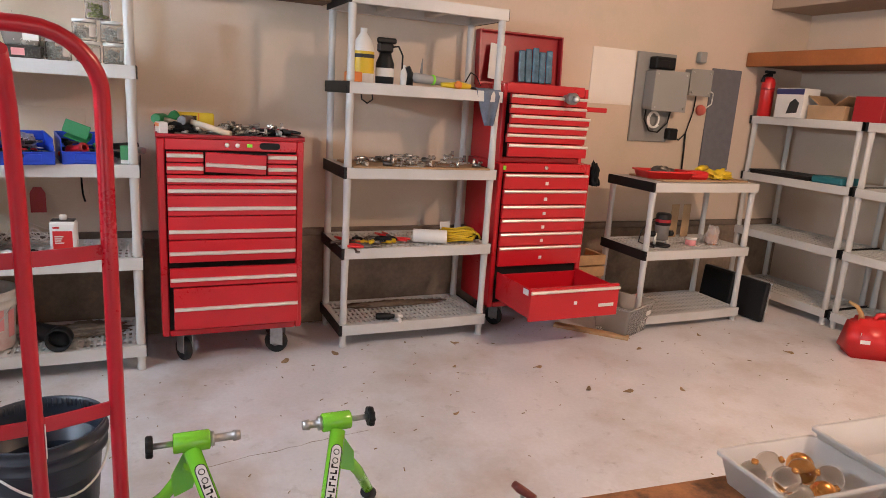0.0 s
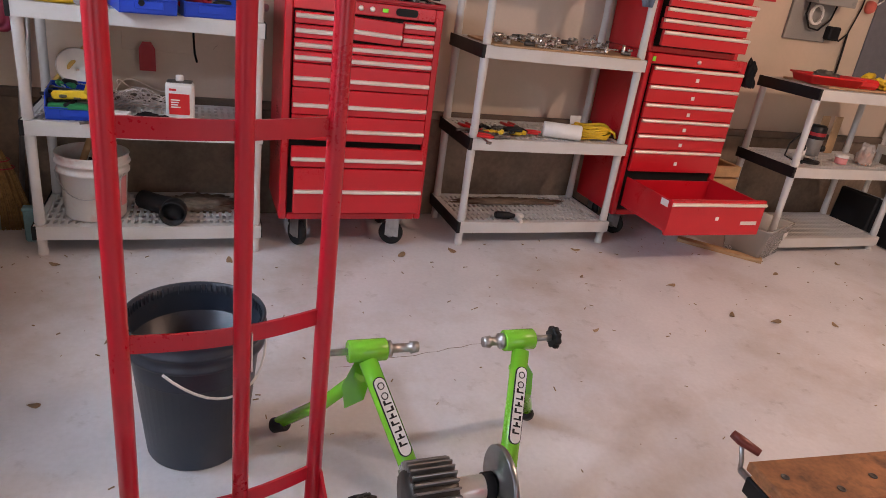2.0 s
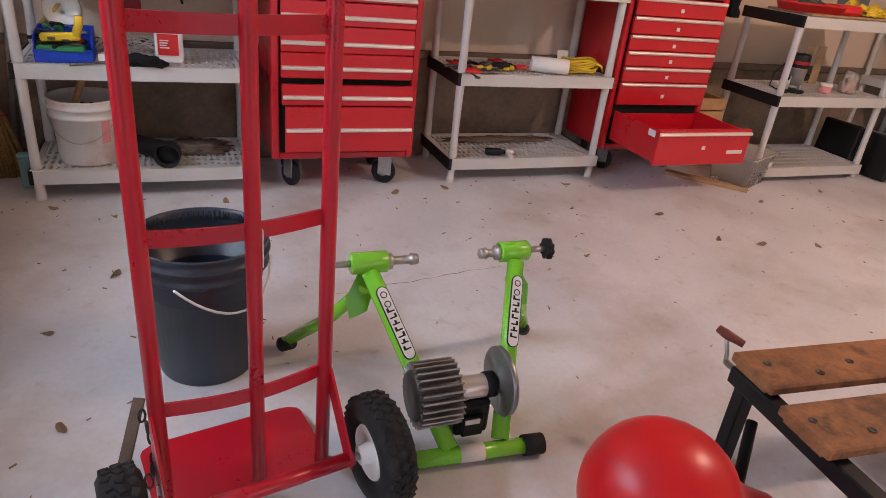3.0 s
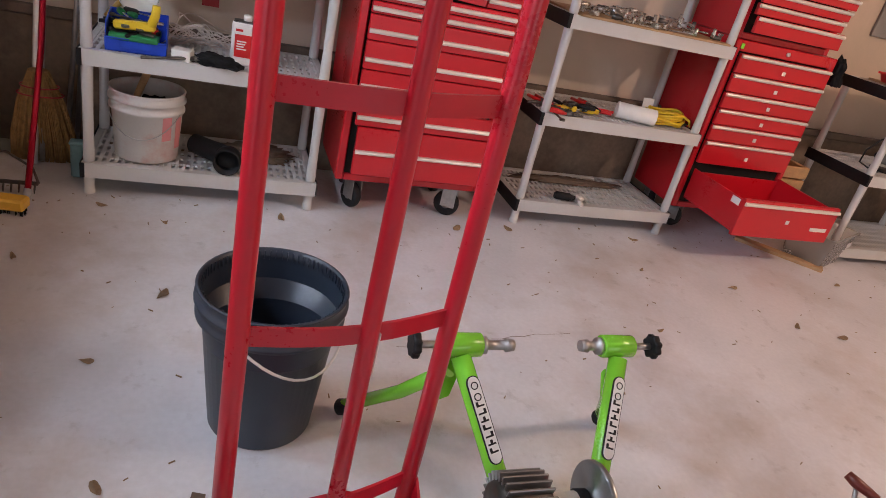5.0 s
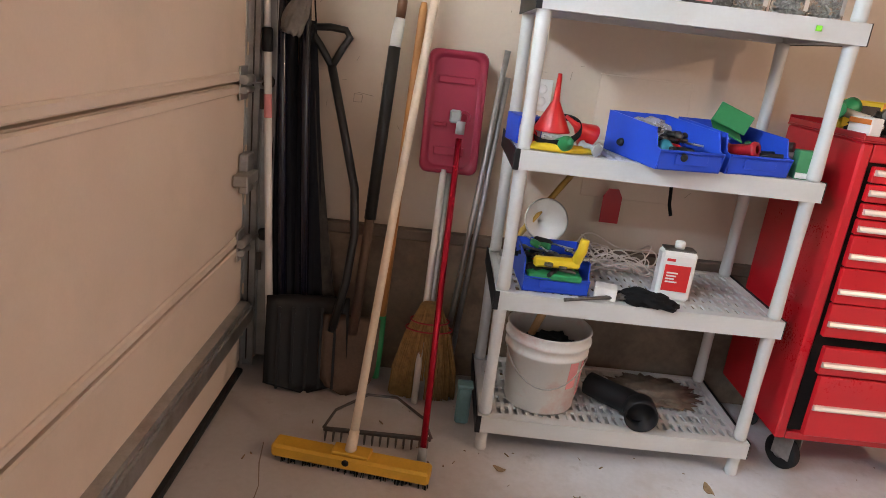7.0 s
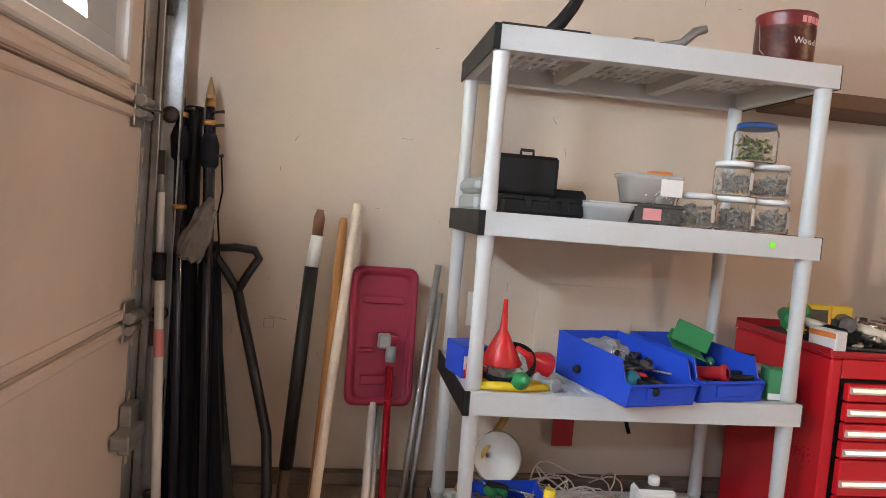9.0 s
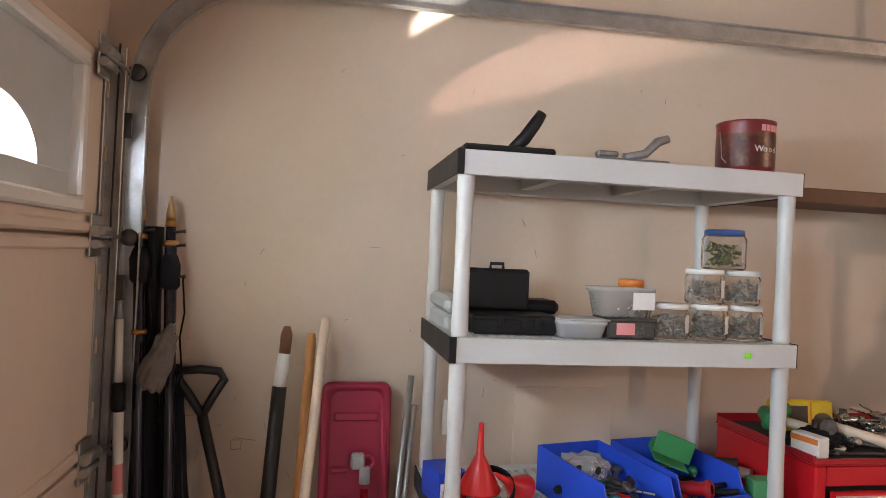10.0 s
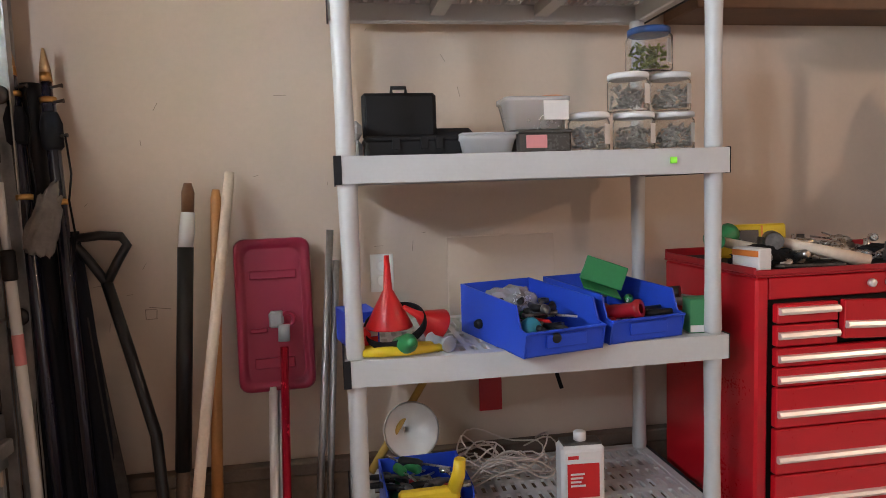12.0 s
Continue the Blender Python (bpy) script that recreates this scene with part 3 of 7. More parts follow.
lid = part("lid", bx(bx(bx(bx(B(), (0, -0.012, 0), (WC + 0.02, 0.0, 0.34), 0.003), (0, -0.06, 0), (0.012, -0.012, 0.34), 0.003), (WC + 0.008, -0.06, 0), (WC + 0.02, -0.012, 0.34), 0.003),
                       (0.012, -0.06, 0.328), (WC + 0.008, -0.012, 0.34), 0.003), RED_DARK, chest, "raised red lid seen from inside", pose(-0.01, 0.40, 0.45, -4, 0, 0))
part("side_tray", bx(bx(B(), (WC + 0.002, 0.03, 0.325), (WC + 0.17, 0.05, 0.355), 0.003), (WC + 0.002, 0.05, 0.325), (WC + 0.17, 0.30, 0.333), 0.002), RED_ENAMEL, chest, "red side tray pulled out")

BLUE_POUCH = mat("blue_vinyl_pouch", (0.06, 0.16, 0.24), 0.25, vary=0.4, scale=20, coat=0.5)
PAPER = mat("white_paper", (0.75, 0.73, 0.69), 0.7, vary=0.06, scale=12)
pouch = thing("tool_pouch", pose(3.13, 0.455, 1.55, -5), "glossy blue vinyl pouch of bits in the chest lid", "tool pouch")
for i in range(5):
    part("pocket", bx(B(), (i * 0.052, -0.018 + 0.006 * (i % 2), 0.0), (i * 0.052 + 0.046, 0.002, 0.20 + 0.012 * ((i * 7) % 3)), 0.008), BLUE_POUCH, pouch)
tagged(solid("leaflet", bx(B(), (0, -0.006, 0), (0.11, 0, 0.22), 0.001), PAPER, m=pose(2.90, 0.44, 1.56, -8, 6, 0)), "white paper leaflet in the chest lid", "leaflet")
GREY_IRON = mat("grey_cast_iron", (0.27, 0.26, 0.25), 0.5, 0.5, vary=0.2, scale=20, bump=0.15)
grip = thing("bench_grinder", pose(3.29, 0.06, 1.462), "small grey cast metal clamp on the open drawer", "clamp")
part("body", lathe(bx(B(), (-0.05, -0.03, -0.02), (0.05, 0.03, 0.02), 0.01), [(0.02, -0.03), (0.034, -0.025), (0.036, 0.02), (0.02, 0.03)], 16, pose(-0.02, -0.04, 0.0, 90)), GREY_IRON, grip)
part("knob", lathe(B(), [(0.006, 0), (0.018, 0.005), (0.018, 0.02), (0.008, 0.026)], 12, pose(-0.02, -0.07, 0, 90)), CHROME, grip)


# ---- hand truck ----
truck = thing("hand_truck", pose(0.660, -1.872, 0.004, 0.5, 0, 11), "glossy red steel hand truck with black pneumatic tyres", "hand truck")
hw = 0.178
R = 0.13
prof = [(-hw, 0, 0.02), (-hw, 0, 0.7), (-hw, 0, 1.25)]
for i in range(0, 9):
    a = math.pi - i * math.pi / 16
    prof.append((-hw + R + R * math.cos(a), -0.03 * math.sin(a), 1.37 + R * math.sin(a)))
right = [(-x, y, z) for x, y, z in prof[::-1]]
part("frame_tube", tube(B(), prof + right, 0.0165, 16), RED_PAINT, truck)
part("centre_bar", tube(B(), [(0.016, -0.026, 0.02), (0.016, -0.026, 0.7), (0.016, -0.028, 1.15), (0.014, -0.04, 1.25), (0.012, -0.065, 1.34), (0.006, -0.105, 1.41), (0.0, -0.15, 1.45)], 0.0155, 14), RED_PAINT, truck)
for z in (0.296, 0.676, 1.044):
    bm = B()
    n = 12
    f = [(-hw + 2 * hw * i / n, 0.0 - 0.026 * math.sin(math.pi * i / n)) for i in range(n + 1)]
    prism(bm, f + [(x, y + 0.006) for x, y in f[::-1]], z - 0.0165, z + 0.0165)
    part("crossbar", bm, RED_PAINT, truck)
part("toe_plate", prism(B(), [(-0.20, 0.0)] + [(-0.20 + 0.05 - 0.05 * math.cos(radians(a)), 0.20 + 0.03 * math.sin(radians(a))) for a in (0, 30, 60, 90)] + [(0.20 - 0.05 + 0.05 * math.cos(radians(a)), 0.20 + 0.03 * math.sin(radians(a))) for a in (90, 60, 30, 0)] + [(0.20, 0.0)], 0.006, 0.013), RED_PAINT, truck)
part("axle", tube(B(), [(-0.31, -0.125, 0.128), (0.31, -0.125, 0.128)], 0.009, 12), STEEL, truck)
part("axle_tube", tube(B(), [(-0.20, -0.125, 0.128), (0.20, -0.125, 0.128)], 0.017, 12), RED_PAINT, truck)
TAN = mat("masking_tape", (0.42, 0.30, 0.2), 0.6, vary=0.2)
for s in (-1, 1):
    bm = B()
    x = s * (hw + 0.012)
    pts = [(0.012, 0.30), (0.012, 0.26), (-0.10, 0.128), (-0.14, 0.112), (-0.14, 0.145), (-0.012, 0.30)]
    rings(bm, [[(x - 0.003, y, z) for y, z in pts], [(x + 0.003, y, z) for y, z in pts]], smooth=False)
    tube(bm, [(x, 0.0, 0.02), (x, -0.125, 0.12)], 0.008, 8)
    part("bracket", bm, RED_PAINT, truck)
    wheel = part("wheel", lathe(B(), [(0.012, -0.05), (0.022, -0.05), (0.026, -0.02), (0.058, -0.024), (0.064, -0.03), (0.066, -0.026), (0.05, -0.012), (0.05, 0.012), (0.066, 0.026), (0.064, 0.03), (0.058, 0.024), (0.026, 0.02), (0.022, 0.05), (0.012, 0.05)], 28, pose(s * 0.265, -0.125, 0.128, 0, 90)), WHITE, truck, "white painted steel wheel rim")
    bm = B()
    cs = [(0.066, -0.028), (0.085, -0.040), (0.110, -0.040), (0.124, -0.028), (0.128, 0), (0.124, 0.028), (0.110, 0.040), (0.085, 0.040), (0.066, 0.028)]
    n = 48
    rings(bm, [[((r + (0.003 if (k % 2 and r > 0.11) else 0)) * math.cos(i * math.tau / n), (r + (0.003 if (k % 2 and r > 0.11) else 0)) * math.sin(i * math.tau / n), z) for k, (r, z) in enumerate(cs)] for i in range(n)], closed=True)
    tyre = part("tyre", bm, RUBBER, wheel, "black knobbly pneumatic tyre", pose(s * 0.265, -0.125, 0.128, 0, 90))
    bm = B()
    for i in range(30):
        for k, (z, r) in enumerate(((-0.022, 0.1275), (0.0, 0.1295), (0.022, 0.1275))):
            a = (i + 0.5 * (k % 2)) * math.tau / 30
            bx(bm, (-0.008, -0.009, -0.008), (0.004, 0.009, 0.008), 0.002, Matrix.Rotation(a, 4, "Z") @ Matrix.Translation((r, 0, z)) @ Matrix.Rotation(radians(25 * (1 if i % 2 else -1)), 4, "X"))
    tagged(part("tread", bm, RUBBER, wheel, "", pose(s * 0.265, -0.125, 0.128, 0, 90)), kind="stuff")
part("label_strip", bx(B(), (0.0310, -0.034, 0.60), (0.0335, -0.022, 0.68), 0.001), WHITE, truck, "white instruction strip on the centre bar")

RUST = mat("rusty_steel", (0.13, 0.085, 0.06), 0.7, 0.5, vary=0.35, scale=14, bump=0.3)
bar = thing("rusty_bar", pose(0.425, -1.86, 0), "rusty flat steel bar with a hanging chain", "steel bar")
bm = B()
bx(bm, (-0.012, -0.19, -0.003), (0.012, 0.19, 0.003), 0.001, Matrix.Translation((-0.02, -0.115, 0.165)) @ Euler((radians(38), 0, radians(-18))).to_matrix().to_4x4())
part("bar", bm, RUST, bar)
link = B()
tube(link, [(0.006 * math.cos(a) * 1.2, 0.016 * math.sin(a), 0) for a in [i * math.tau / 10 for i in range(10)]], 0.0028, 6, closed=True)
l0 = part("chain_link", link, DARK_STEEL, bar, m=pose(0.03, -0.01, 0.265, 90, 0, 20))
for i in range(1, 13):
    again(l0, bar, pose(0.03 + 0.018 * math.sin(i * 0.5), -0.012 - 0.007 * i, max(0.262 - 0.0225 * i, 0.012), 90 if i % 2 else 70, 0, 20 + 90 * (i % 2)))

# ---- buckets ----
DARK_BLUE = mat("charcoal_plastic", (0.026, 0.036, 0.054), 0.38, vary=0.15, scale=4, bump=0.04, dirt=(0.09, 0.085, 0.08), dirt_amount=0.35, dirt_scale=5)


def bucket(name, m, material, label, r0, r1, h, handle_mat, handle, band=0.0):
    b = thing(name, m, label, "bucket")
    t = 0.004
    zs = h - 0.085
    prof = [(0.001, 0.004), (r0 - 0.008, 0.004), (r0, 0.0), (r0 + 0.003, 0.006), (r0 + (r1 - r0) * 0.75, zs), (r1 + 0.004, zs + 0.004), (r1 + 0.004, zs + 0.014), (r1 - 0.001, zs + 0.018), (r1, zs + 0.04), (r1 + 0.008, zs + 0.043), (r1 + 0.008, zs + 0.052), (r1 + 0.001, zs + 0.055), (r1 + 0.003, h - 0.008), (r1 + 0.006, h - 0.004), (r1 + 0.004, h),
            (r1 - 0.002, h - 0.001), (r1 - t, h - 0.03), (r0 + 0.0, 0.02), (r0 - 0.004, 0.010), (0.001, 0.010)]
    part("body", lathe(B(), prof, 48), material, b)
    part("handle", tube(B(), handle, 0.0035 if handle_mat is not STEEL else 0.002, 8), handle_mat, b)
    return b


hp = [(0.180 * math.cos(a), 0.180 * math.sin(a), 0.335 - 0.085 * math.sin((a - radians(-115)) / radians(115) * math.pi)) for a in [radians(-115 + 115 * i / 14) for i in range(15)]]
bk = bucket("bucket", pose(0.60, -1.325, 0), DARK_BLUE, "empty charcoal plastic bucket with a white handle", 0.130, 0.175, 0.415, WHITE, hp)
bm = B()
for i in range(72):
    a = i * math.tau / 72
    bx(bm, (0.1655, -0.0015, 0.385), (0.1685, 0.0015, 0.411), 0, Matrix.Rotation(a, 4, "Z"))
tagged(part("rim_ribs", bm, DARK_BLUE, bk), kind="stuff")
CHALK = mat("chalk_mark", (0.45, 0.45, 0.45), 0.8, vary=0.2)
bm = B()
random.seed(5)
for row, (z, count) in enumerate(((0.245, 9), (0.215, 6))):
    for i in range(count):
        a = radians(-62 + i * 4.6 + row * 8)
        r = 0.1585 - (0.3 - z) * 0.105
        for k in range(2):
            z2 = z + random.uniform(-0.008, 0.008)
            tube(bm, [(r * math.cos(a), r * math.sin(a), z2), (r * math.cos(a + 0.045), r * math.sin(a + 0.045), z2 + random.uniform(-0.016, 0.016))], 0.0009, 4)
part("handwriting", bm, CHALK, bk, "scrawled white handwriting, faded")

# ---- bicycle trainer ----
tr = thing("bicycle_trainer", pose(0, 0, 0), "lime green steel bicycle trainer with a finned resistance unit", "bicycle trainer")
AX, AZ = -1.56, 0.411
for s, x0, x1, tip, knob in ((-1, 0.957, 1.057, 1.142, 0.895), (1, 1.386, 1.477, 1.326, 1.543)):
    part("barrel", tube(B(), [(x0, AX, AZ), (x0 + 0.003, AX, AZ), (x1 - 0.003, AX, AZ), (x1, AX, AZ)], [0.026, 0.029, 0.029, 0.026], 20), GREEN, tr)
    e = x1 if s < 0 else x0
    d = 1 if s < 0 else -1
    part("axle_cup", tube(B(), [(e, AX, AZ), (e + d * 0.012, AX, AZ), (e + d * 0.013, AX, AZ), (tip - d * 0.022, AX, AZ), (tip - d * 0.02, AX, AZ), (tip, AX, AZ)], [0.022, 0.022, 0.012, 0.012, 0.017, 0.014], 16), STEEL, tr, "bright steel axle cup")
    o = x0 if s < 0 else x1
    part("bolt", tube(B(), [(o, AX, AZ), (knob, AX, AZ)], 0.009, 12), STEEL, tr)
    bm = B()
    rings(bm, [[(knob + dx, AX + (r + 0.003 * math.cos(8 * k * math.tau / 32)) * math.cos(k * math.tau / 32), AZ + (r + 0.003 * math.cos(8 * k * math.tau / 32)) * math.sin(k * math.tau / 32)) for k in range(32)] for dx, r in ((-0.010, 0.026), (-0.006, 0.03), (0.006, 0.03), (0.010, 0.026))])
    part("knob", bm, BLACK_PLASTIC, tr, "black plastic clamping knob")
legs = {"front": [((1.007, -1.575, 0.39), (1.075, -1.735, 0.22), (1.145, -1.90, 0.045)), ((1.431, -1.585, 0.39), (1.362, -1.74, 0.22), (1.287, -1.90, 0.045))],
        "rear": [((1.0, -1.55, 0.33), (0.93, -1.45, 0.18), (0.82, -1.335, 0.035)), ((1.43, -1.575, 0.33), (1.53, -1.49, 0.18), (1.60, -1.415, 0.04))]}
for kind, rr in (("front", 0.024), ("rear", 0.018)):
    for a, b, c in legs[kind]:
        part(kind + "_leg", tube(B(), [a, b, c], rr, 16), GREEN, tr)
for c, d in ((Vector((0.82, -1.335, 0.03)), Vector((-0.6, 0.55, -0.5))), (Vector((1.60, -1.415, 0.034)), Vector((0.5, 0.5, -0.6)))):
    d.normalize()
    part("rubber_foot", tube(B(), [c - d * 0.035, c - d * 0.03, c + d * 0.012, c + d * 0.018], [0.02, 0.023, 0.023, 0.017], 16), RUBBER, tr)
part("base_bar", tube(B(), [(1.01, -1.90, 0.030), (1.375, -1.925, 0.030)], 0.022, 16), GREEN, tr)
for a, b in (((1.0, -1.899, 0.030), (1.04, -1.902, 0.030)), ((1.345, -1.9225, 0.030), (1.40, -1.927, 0.030))):
    part("end_cap", tube(B(), [a, b], [0.0275, 0.0275], 16), RUBBER, tr, "black rubber end cap")
part("spec_label", tube(B(), [(1.17, -1.911, 0.030), (1.235, -1.9155, 0.030)], 0.0226, 16), PAPER, tr, "white printed label round the bar")
for (a, b, c) in legs["rear"]:
    bm = B()
    v = Vector(a)
    s = -1 if a[0] < 1.2 else 1
    rings(bm, [[(v.x + dx + s * u, v.y + 0.0 + w_ * 0.4, v.z + w_) for u, w_ in ((0.0, 0.06), (0.05, -0.02), (0.045, -0.075), (0.0, -0.06), (-0.015, -0.02))] for dx in (0.0, 0.006)], smooth=False)
    part("hinge_plate", bm, GREEN, tr)
# decals: white lozenges with dark bars for the lettering
for (a, b, c) in legs["front"]:
    a, b = Vector(a), Vector(b)
    d = (b - a).normalized()
    side = Vector((1, 0, 0)) - d * d.x
    side.normalize()
    nrm = side.cross(d).normalized()
    if nrm.y > 0:
        nrm = -nrm
    rot = Matrix((side, -d, nrm)).transposed().to_4x4()
    mid = a + (b - a) * 0.62
    m4 = Matrix.Translation(mid + nrm * 0.0205) @ rot
    outline = [(x, y + 0.085) for x, y in arc(0, 0, 0.0165, 0, 180, 8)] + [(x, y - 0.085) for x, y in arc(0, 0, 0.0165, 180, 360, 8)]
    part("decal_border", prism(B(), outline, 0.0, 0.0045, m4), BLACK_PLASTIC, tr, "black edged decal")
    part("decal", prism(B(), [(x * 0.86, y * 0.975) for x, y in outline], 0.0045, 0.0060, m4), WHITE, tr, "white maker's decal")
    bm = B()
    for i in range(7):
        y = 0.030 - i * 0.0175
        bx(bm, (-0.010, y, 0.006), (0.010, y + 0.004, 0.0072), 0, m4)
        bx(bm, ((-0.010, 0.004, -0.003)[i % 3], y + 0.004, 0.006), ((-0.004, 0.010, 0.003)[i % 3], y + 0.012, 0.0072), 0, m4)
    for y in (0.078, 0.052):
        tube(bm, [m4 @ Vector((0.008 * math.cos(k * math.tau / 12), y + 0.008 * math.sin(k * math.tau / 12), 0.0065)) for k in range(12)], 0.0014, 5, closed=True)
    part("lettering", bm, BLACK_PLASTIC, tr, "black lettering bars on the decal")
ZINC = mat("zinc_plate", (0.34, 0.37, 0.39), 0.32, 0.95, vary=0.12, scale=12, bump=0.03)
UX, UY, UZ = 1.11, -1.845, 0.185
FINS = mat("cast_aluminium", (0.33, 0.33, 0.33), 0.42, 0.85, vary=0.15, scale=18, bump=0.06)
unit = part("resistance_unit", lathe(B(), [(0.02, -0.062), (0.06, -0.062), (0.066, -0.05), (0.066, 0.045), (0.058, 0.056), (0.03, 0.06)], 32, pose(UX, UY, UZ, 0, 90)), DARK_STEEL, tr, "dark drum of the resistance unit")
fin = bx(B(), (-0.056, -0.0028, 0.060), (0.054, 0.0028, 0.083), 0.002)
f0 = part("fin", fin, FINS, unit, "", pose(UX, UY, UZ))
for i in range(1, 26):
    again(f0, unit, pose(UX, UY, UZ, i * 360 / 26))
part("roller", tube(B(), [(1.17, UY, UZ), (1.175, UY, UZ), (1.255, UY, UZ), (1.26, UY, UZ)], [0.026, 0.030, 0.030, 0.027], 24), CHROME, tr, "polished steel roller")
part("flywheel", lathe(B(), [(0.012, -0.014), (0.03, -0.014), (0.032, -0.006), (0.088, -0.007), (0.091, -0.004), (0.091, 0.006), (0.088, 0.009), (0.03, 0.010), (0.012, 0.018)], 48, pose(1.292, UY, UZ + 0.005, 0, 90)), ZINC, tr, "bare steel flywheel disc")
part("hub", lathe(B(), [(0.02, -0.03), (0.034, -0.025), (0.034, 0), (0.02, 0.004)], 20, pose(1.272, UY, UZ, 0, 90)), BLACK_PLASTIC, tr)
part("yoke", bx(bx(B(), (1.165, UY - 0.03, 0.05), (1.262, UY + 0.035, 0.155), 0.01), (1.18, UY - 0.045, 0.06), (1.24, UY - 0.028, 0.12), 0.006), BLACK_PLASTIC, tr, "black cast yoke")
part("tag", bx(B(), (1.185, UY - 0.049, 0.105), (1.225, UY - 0.0455, 0.118), 0), PAPER, tr)

# ---- folding workbench ----
OLD_WOOD = mat("scorched_plywood", (0.27, 0.11, 0.042), 0.65, vary=0.55, scale=11, bump=0.7, grain=90, dirt=(0.045, 0.028, 0.02), dirt_amount=0.95, dirt_scale=14)
bench = thing("folding_workbench", pose(1.81, -2.03, 0), "folding workbench with worn brown wooden jaws on black legs", "workbench")
rz = pose(0, 0, 0, 0, 0, -5)
jaw = [(-0.165, 0.0), (-0.37, -0.20)]
for y0, y1, dx in ((-0.15, 0.0, 0.03), (-0.36, -0.205, 0.0)):
    j = part("jaw_board", bx(bx(B(), (dx, y0, 0.302), (dx + 0.72, y1, 0.330), 0.005), (dx + 0.002, y0 + 0.02, 0.296), (dx + 0.718, y1 - 0.02, 0.303), 0.003), OLD_WOOD, bench, "scarred wooden vice jaw", rz)
    for k in range(6):
        # raised dark disc; its colour stands for the shade in a peg hole
        hole = lathe(B(), [(0.001, 0.3305), (0.010, 0.3305), (0.0105, 0.332), (0.008, 0.3325), (0.0075, 0.331), (0.001, 0.331)], 12, pose(dx + 0.06 + 0.12 * k, (y0 + y1) / 2 + 0.02 * (-1) ** k, 0))
        part("dog_hole", hole, DARK_STEEL, j, "dark disc painted for a shaded peg hole", rz)
for x in (0.03, 0.64):
    part("frame_rail", bx(B(), (x, -0.62, 0.245), (x + 0.045, -0.01, 0.292), 0.004, rz), BLACK_PLASTIC, bench, "black steel frame rail")
for x, y, s in ((0.03, -0.06, 1), (0.64, -0.06, 1), (0.03, -0.56, -1), (0.64, -0.56, -1)):
    part("leg", bx(bx(B(), (x, y - 0.02, 0.0), (x + 0.04, y + 0.02, 0.25), 0.004), (x - 0.005, y - 0.045, 0.0), (x + 0.045, y + 0.045, 0.02), 0.006), BLACK_PLASTIC, bench, "", rz)
part("brace", tube(B(), [rz @ Vector((0.04, -0.12, 0.20)), rz @ Vector((-0.12, -0.30, 0.05)), rz @ Vector((-0.18, -0.42, 0.02))], 0.014, 10), BLACK_PLASTIC, bench)
part("screw", tube(B(), [rz @ Vector((0.052, 0.03, 0.272)), rz @ Vector((0.052, -0.60, 0.272))], 0.009, 10), STEEL, bench, "threaded steel vice screw")
crank = part("crank", tube(B(), [rz @ Vector((0.05, 0.03, 0.272)), rz @ Vector((0.06, 0.045, 0.29)), rz @ Vector((0.05, 0.05, 0.33))], 0.006, 8), STEEL, bench)
part("crank_knob", tube(B(), [rz @ Vector((0.075, 0.015, 0.335)), rz @ Vector((0.045, 0.055, 0.345)), rz @ Vector((0.035, 0.075, 0.35))], [0.010, 0.0135, 0.011], 12), mat("brown_knob", (0.16, 0.03, 0.02), 0.4, vary=0.2), crank, "brown wooden crank knob")

CLEAR = glass("frosted_plastic", (0.86, 0.87, 0.87), 0.35, 1.2, 0.55)
CLEAR_BIN = glass("clear_plastic", (0.9, 0.88, 0.86), 0.25, 1.15, 0.7)


def open_box(name, m, w, d, h, material, label, category="storage box", taper=0.02, wall=0.004, rim=0.01):
    """A tapered box, open at the top, with a rolled rim; base at z = 0, centred."""
    b = thing(name, m, label, category)

    def loop(x, y, z, r=0.02):
        pts = []
        for cx, cy, a in ((x - r, y - r, 0), (-x + r, y - r, 90), (-x + r, -y + r, 180), (x - r, -y + r, 270)):
            for k in range(4):
                t = radians(a + 30 * k)
                pts.append((cx + r * math.cos(t), cy + r * math.sin(t), z))
        return pts
    x, y = w / 2, d / 2
    bm = rings(B(), [loop(x - taper, y - taper, 0), loop(x, y, h - 0.012), loop(x + rim, y + rim, h - 0.010), loop(x + rim, y + rim, h), loop(x - wall, y - wall, h - 0.001), loop(x - taper - wall, y - taper - wall, wall)])
    part("body", bm, material, b)
    return b


tub = open_box("storage_tub", pose(2.66, -2.25, 0.332, 0, 0, -4), 0.38, 0.27, 0.095, CLEAR, "frosted plastic tub full of glass ornaments on the workbench")
tub2 = open_box("storage_tub", pose(3.05, -2.28, 0.332, 0, 0, -4), 0.40, 0.28, 0.125, CLEAR, "empty frosted plastic tub")
side = thing("side_table", pose(3.0, -2.3, 0), "low wooden board carrying the tubs", "table")
part("tabletop", bx(B(), (-0.42, -0.25, 0.285), (0.45, 0.22, 0.330), 0.004), OLD_WOOD, side)
for x in (-0.36, 0.36):
    for y in (-0.18, 0.15):
        part("leg", bx(B(), (x - 0.02, y - 0.02, 0), (x + 0.02, y + 0.02, 0.286), 0.003), OLD_WOOD, side)
BAUBLE = glass("clear_glass_ornament", (0.95, 0.93, 0.9), 0.02, 1.3)
GOLD = mat("gold_ornament", (0.75, 0.38, 0.12), 0.15, 0.9, vary=0.2, scale=12)
ball_prof = [(0.0005, -0.04)] + [(0.04 * math.cos(radians(a)), 0.04 * math.sin(radians(a))) for a in range(-75, 76, 15)] + [(0.0005, 0.04)]
